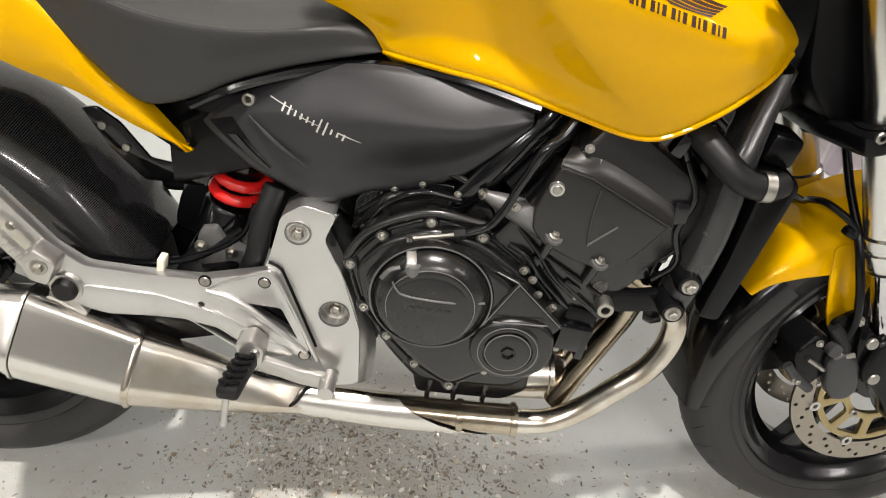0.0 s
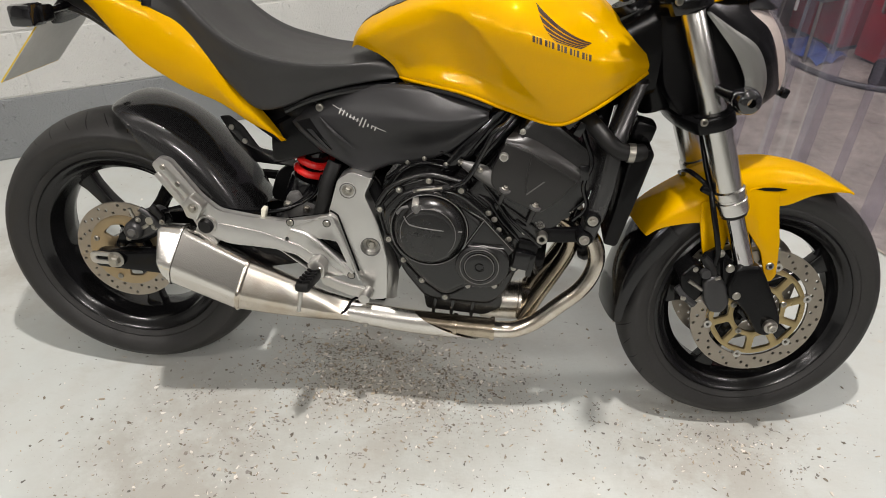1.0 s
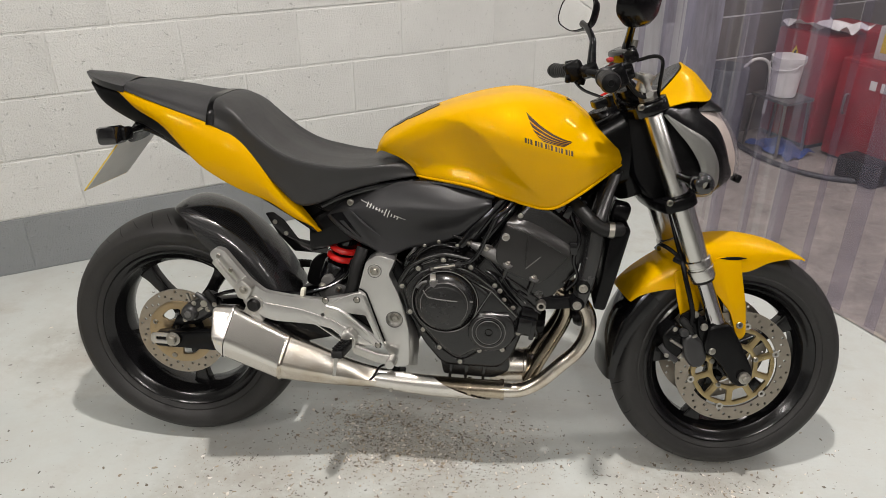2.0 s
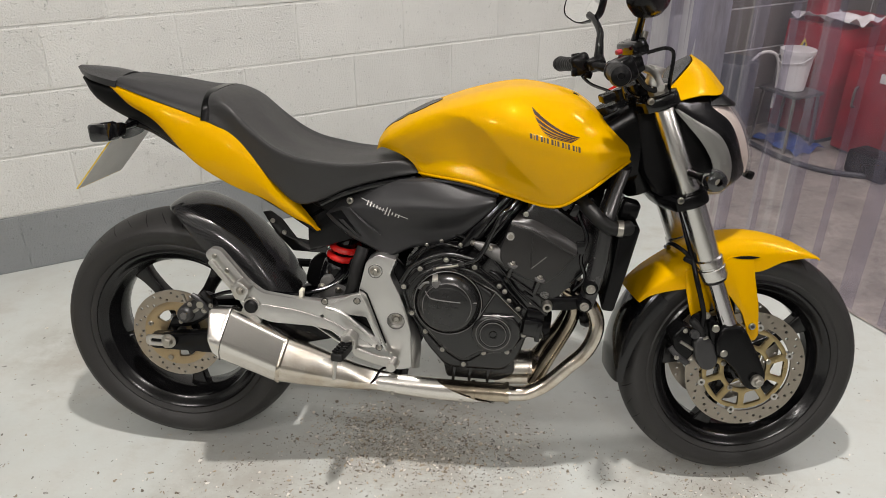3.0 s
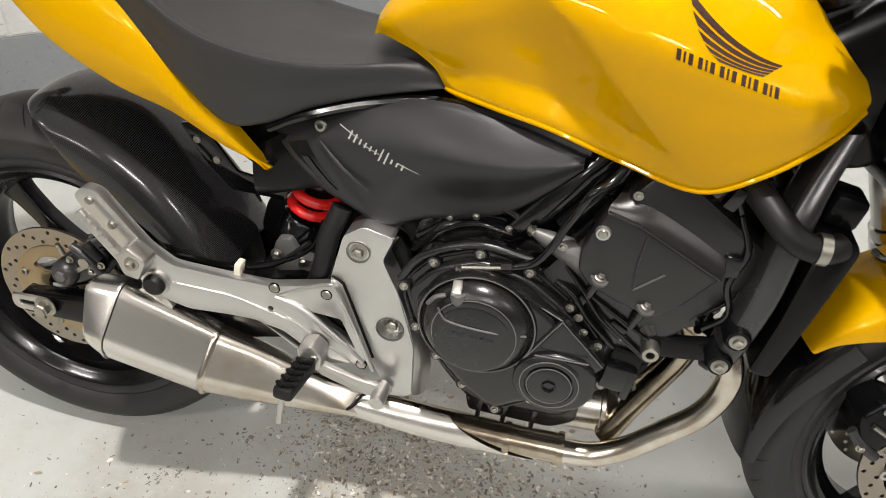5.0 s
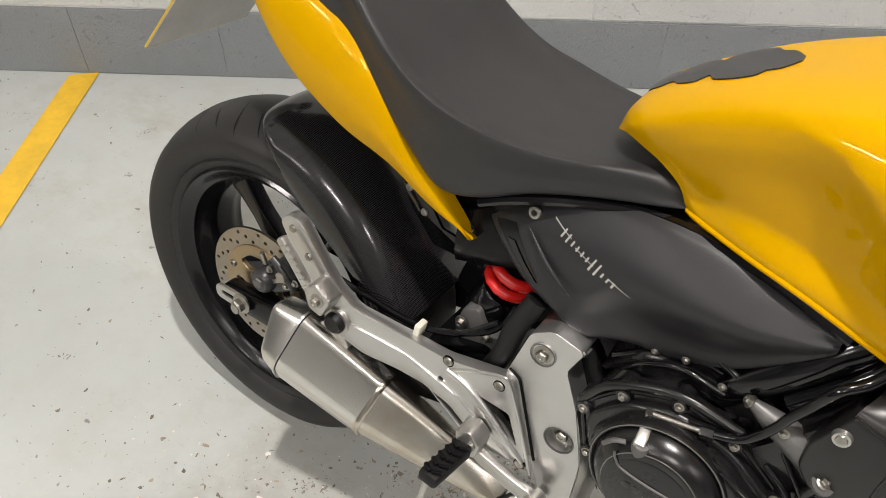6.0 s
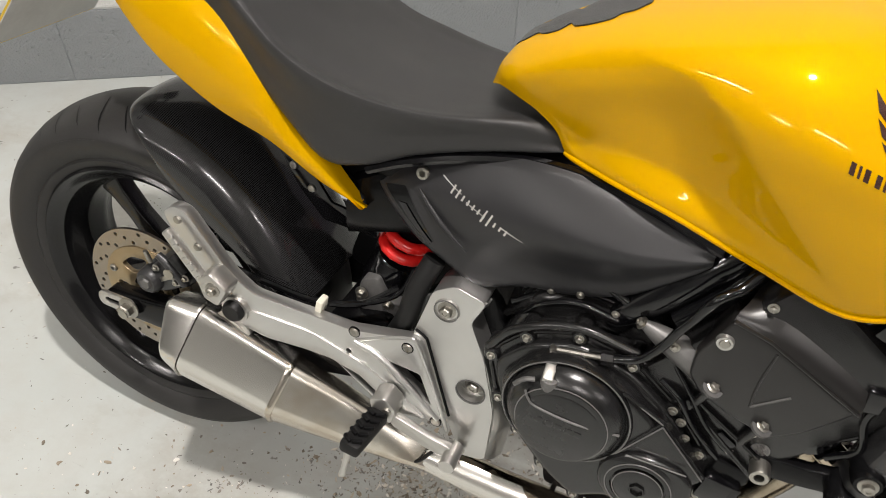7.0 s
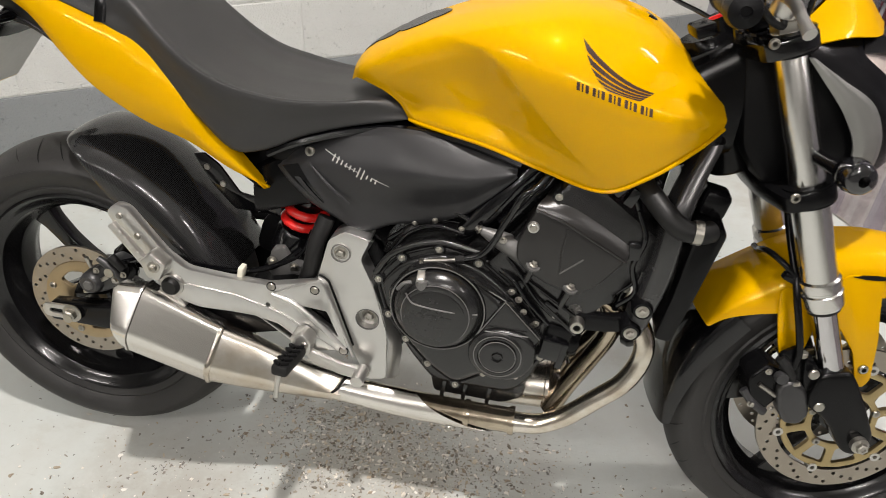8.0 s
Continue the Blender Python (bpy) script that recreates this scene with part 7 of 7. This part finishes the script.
for k in range(4):
    part("marking_bar", box((-0.2905, 0.10 - 0.06 * k, 0.43), (0.002, 0.035, 0.045), bevel=0.0005), PAPER, m2)
part("door_handle", tube([(-0.29, 0.22, 0.36), (-0.31, 0.22, 0.35), (-0.31, 0.22, 0.27), (-0.29, 0.22, 0.26)], 0.006, 8), STEEL, m2)
tray = thing("black_tray", at_wall(3.70, 0.80, 0.0), "black plastic tray standing on the floor", "tray")
part("tray_body", box((0, 0, 0.06), (0.14, 0.22, 0.12), bevel=0.02), BLACK_MATT, tray)
crate = thing("yellow_box", at_wall(4.02, 0.66, 0.531), "small yellow cardboard box on the cabinet", "box")
part("box_body", box((0, 0, 0.08), (0.22, 0.22, 0.16), bevel=0.004), GREY_PLATE, crate)
part("box_label", box((-0.1115, 0, 0.08), (0.002, 0.16, 0.09), bevel=0.0005), SIGN_YELLOW, crate)
pap = thing("crumpled_paper", at_wall(4.0, 0.24, 0.612), "crumpled white paper on the machine", "paper")
random.seed(5)
rows = [[(-0.22 + 0.055 * i, -0.18 + 0.05 * j, 0.008 + random.uniform(0.0, 0.05)) for j in range(8)] for i in range(6)]
part("sheet", loft(rows, 18, 24, thick=0.001), PAPER, pap)
stool = thing("metal_stool", at_wall(3.64, 0.29, 0), "small grey metal stool under the bucket", "stool")
part("stool_top", box((0, 0, 0.30), (0.20, 0.24, 0.018), bevel=0.004), ENGINE_GREY, stool)
for a in (-1, 1):
    for b in (-1, 1):
        part("leg", tube([(a * 0.085, b * 0.10, 0.292), (a * 0.095, b * 0.115, 0.004)], 0.008, 8), STEEL, stool)
bucket = thing("white_bucket", at_wall(3.63, 0.29, 0.310), "white plastic bucket with a lid rim on a stool", "bucket")
part("bucket_body", lathe([(0.0, 0.0), (0.062, 0.0), (0.066, 0.004), (0.078, 0.17), (0.083, 0.172), (0.083, 0.185), (0.087, 0.186), (0.087, 0.205), (0.0, 0.210)], (0, 0, 0), (0, 0, 1), 36), WHITE_PLASTIC, bucket)
part("bucket_handle", tube([(0.0, -0.088, 0.18), (-0.05, -0.075, 0.155), (-0.088, 0.0, 0.14), (-0.05, 0.075, 0.155), (0.0, 0.088, 0.18)], 0.003, 8), WHITE_PLASTIC, bucket)
drum = thing("dark_drum", at_wall(3.36, 0.14, 0), "dark steel drum with a pale hose", "drum")
part("drum_body", lathe([(0.0, 0.0), (0.115, 0.0), (0.12, 0.01), (0.12, 0.20), (0.124, 0.21), (0.12, 0.22), (0.12, 0.44), (0.11, 0.46), (0.0, 0.46)], (0, 0, 0), (0, 0, 1), 36), DARK_THING, drum)
part("hose", tube([(0.05, -0.05, 0.44), (0.10, -0.08, 0.50), (0.18, -0.10, 0.48), (0.22, -0.10, 0.36), (0.22, -0.10, 0.20)], 0.008, 10), GREY_PLATE, drum)
rag = thing("blue_rag", at_wall(3.66, 0.33, 0.004), "blue cloth on the floor under the stool", "cloth")
rows = [[(-0.10 + 0.05 * i, -0.14 + 0.05 * j, 0.004 + random.uniform(0.0, 0.035)) for j in range(7)] for i in range(5)]
part("cloth", loft(rows, 14, 20, thick=0.002), BLUE, rag)
hose = thing("floor_hose", pose(0, 0, 0), "dark rubber hose lying curved on the floor", "hose")
part("hose_line", tube([(2.05, 2.62, 0.018), (2.08, 2.42, 0.018), (2.20, 2.19, 0.018), (2.36, 2.045, 0.018), (2.58, 2.00, 0.018), (2.85, 2.06, 0.018)], 0.014, 10), HOSE, hose)
coil2 = thing("hose_coil", pose(2.72, 2.02, 0.004), "coiled dark air hose on the floor", "hose")
loops = [(0.10 * math.cos(a * 0.42), 0.10 * math.sin(a * 0.42), 0.012 + 0.0012 * a) for a in range(60)]
part("coil", tube(loops, 0.009, 8, 1), HOSE, coil2)

# ---- blocks of the wall ----
random.seed(7)
def block_mesh(name, w, mat, gap=0.005):
    bm = box((0, 0, 0), (w - gap, 0.03, COURSE - 0.007), bevel=min(0.003, gap * 0.6), seg=2)
    for v in bm.verts:
        v.co.y += 0.0012 * noise.noise(v.co * 9)
    me = bpy.data.meshes.new(name)
    for f in bm.faces:
        f.smooth = False
    bm.to_mesh(me)
    bm.free()
    me.materials.append(mat)
    return me


WHITE_BLOCK, GREY_BLOCK = block_mesh("block", BLOCK, BLOCK_WHITE), block_mesh("grey_block", BLOCK, BLOCK_GREY, 0.002)
# blocks beyond the curtain get a darker grey-brown
DARK_BLOCK = block_mesh("dark_block", BLOCK, BLOCK_DARK)
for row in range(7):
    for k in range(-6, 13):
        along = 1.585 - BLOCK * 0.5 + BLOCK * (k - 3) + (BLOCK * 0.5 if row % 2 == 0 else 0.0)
        ob = new("block", DARK_BLOCK if along > 2.95 else GREY_BLOCK if row == 0 else WHITE_BLOCK)
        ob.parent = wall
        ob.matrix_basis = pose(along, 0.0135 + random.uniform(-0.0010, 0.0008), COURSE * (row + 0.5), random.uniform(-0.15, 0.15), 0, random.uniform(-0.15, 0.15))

# ---- chips and flakes on the floor ----
def shard_material(name, stops, rough):
    m, nt, b = material(name)
    geo = nt.nodes.new("ShaderNodeNewGeometry")
    col = ramp(nt, geo.outputs["Random Per Island"], stops)
    grain = noise_out(nt, coords(nt), 420.0, 3.0, 0.6)
    nt.links.new(mixed(nt, 0.15, col, ramp(nt, grain, [(0.3, (0.04, 0.036, 0.03)), (0.7, (0.55, 0.52, 0.47))]), "MIX"), b.inputs["Base Color"])
    b.inputs["Roughness"].default_value = rough
    return m


CHIP = shard_material("bare_chip", [(0.0, (0.09, 0.086, 0.08)), (0.45, (0.16, 0.15, 0.135)), (0.75, (0.24, 0.21, 0.17)), (1.0, (0.32, 0.28, 0.22))], 0.75)
FLAKE = shard_material("loose_flake", [(0.0, (0.09, 0.075, 0.055)), (0.3, (0.22, 0.175, 0.12)), (0.5, (0.42, 0.35, 0.25)), (0.75, (0.66, 0.62, 0.54)), (1.0, (0.74, 0.72, 0.67))], 0.7)


def shards(name, label, places, mat, thick):
    """Small ragged slabs, each at (x, y, radius)."""
    verts, faces = [], []
    for x, y, r in places:
        k = random.randint(6, 9)
        turn, squash = random.uniform(0, 6.3), random.uniform(0.22, 0.75)
        h = thick * random.uniform(0.6, 1.4)
        tip = [random.uniform(-0.12, 0.12) for _ in range(2)]
        n0 = len(verts)
        loop = []
        for i in range(k):
            a = 2 * math.pi * (i + random.uniform(-0.3, 0.3)) / k
            q = r * random.uniform(0.4, 1.25)
            u, v = q * math.cos(a), q * squash * math.sin(a)
            loop.append((x + u * math.cos(turn) - v * math.sin(turn), y + u * math.sin(turn) + v * math.cos(turn), u * tip[0] + v * tip[1]))
        verts += [(px, py, 0.0002) for px, py, _ in loop] + [(px, py, 0.0004 + max(h + lift, 0.0002)) for px, py, lift in loop]
        faces += [tuple(range(n0 + k, n0 + 2 * k))] + [(n0 + i, n0 + (i + 1) % k, n0 + k + (i + 1) % k, n0 + k + i) for i in range(k)]
    me = bpy.data.meshes.new(name)
    me.from_pydata(verts, [], faces)
    me.materials.append(mat)
    return tagged(new(name, me), label, "debris", kind="stuff")


random.seed(23)
ZONES = ((0.62, -0.02, 0.17, 0.075, 0.40), (0.50, 0.0, 0.08, 0.09, 0.16), (0.82, -0.04, 0.13, 0.08, 0.13), (1.40, -0.11, 0.14, 0.06, 0.09), (0.20, -0.30, 0.25, 0.13, 0.10), (0.65, -0.28, 0.40, 0.12, 0.12))


def scatter(count, lo, hi, clustered):
    out = []
    while len(out) < count:
        if random.random() < clustered:
            pick, cx, cy, sx, sy = random.random(), 0.55, -0.10, 0.24, 0.13
            for zx, zy, zsx, zsy, share in ZONES:
                cx, cy, sx, sy = zx, zy, zsx, zsy
                pick -= share
                if pick < 0:
                    break
            x, y = random.gauss(cx, sx), random.gauss(cy, sy)
        else:
            x, y = random.uniform(-1.6, 2.1), random.uniform(-1.1, 1.0)
        if y > 0.72 + 0.62 * (x + 1.0) - 0.03:
            continue
        r = lo * (hi / lo) ** (random.random() ** 1.9)
        out.append((x, y, r))
    return out


chips = scatter(6200, 0.0008, 0.0062, 0.52)
# spots where the paint has broken away in small groups
for x, y, _ in scatter(95, 0.01, 0.02, 0.30):
    lie, long_ = random.uniform(0, 3.14), random.uniform(0.008, 0.026)
    for _ in range(random.randint(8, 22)):
        u, v = random.gauss(0, long_), random.gauss(0, long_ * 0.35)
        chips.append((x + u * math.cos(lie) - v * math.sin(lie), y + u * math.sin(lie) + v * math.cos(lie), random.uniform(0.001, 0.0042)))
shards("paint_chip", "dark chips worn through the grey floor paint", chips, CHIP, 0.0003)
shards("floor_flake", "tan and white paint flakes and grit lying on the floor", scatter(4600, 0.0008, 0.0075, 0.86), FLAKE, 0.0012)
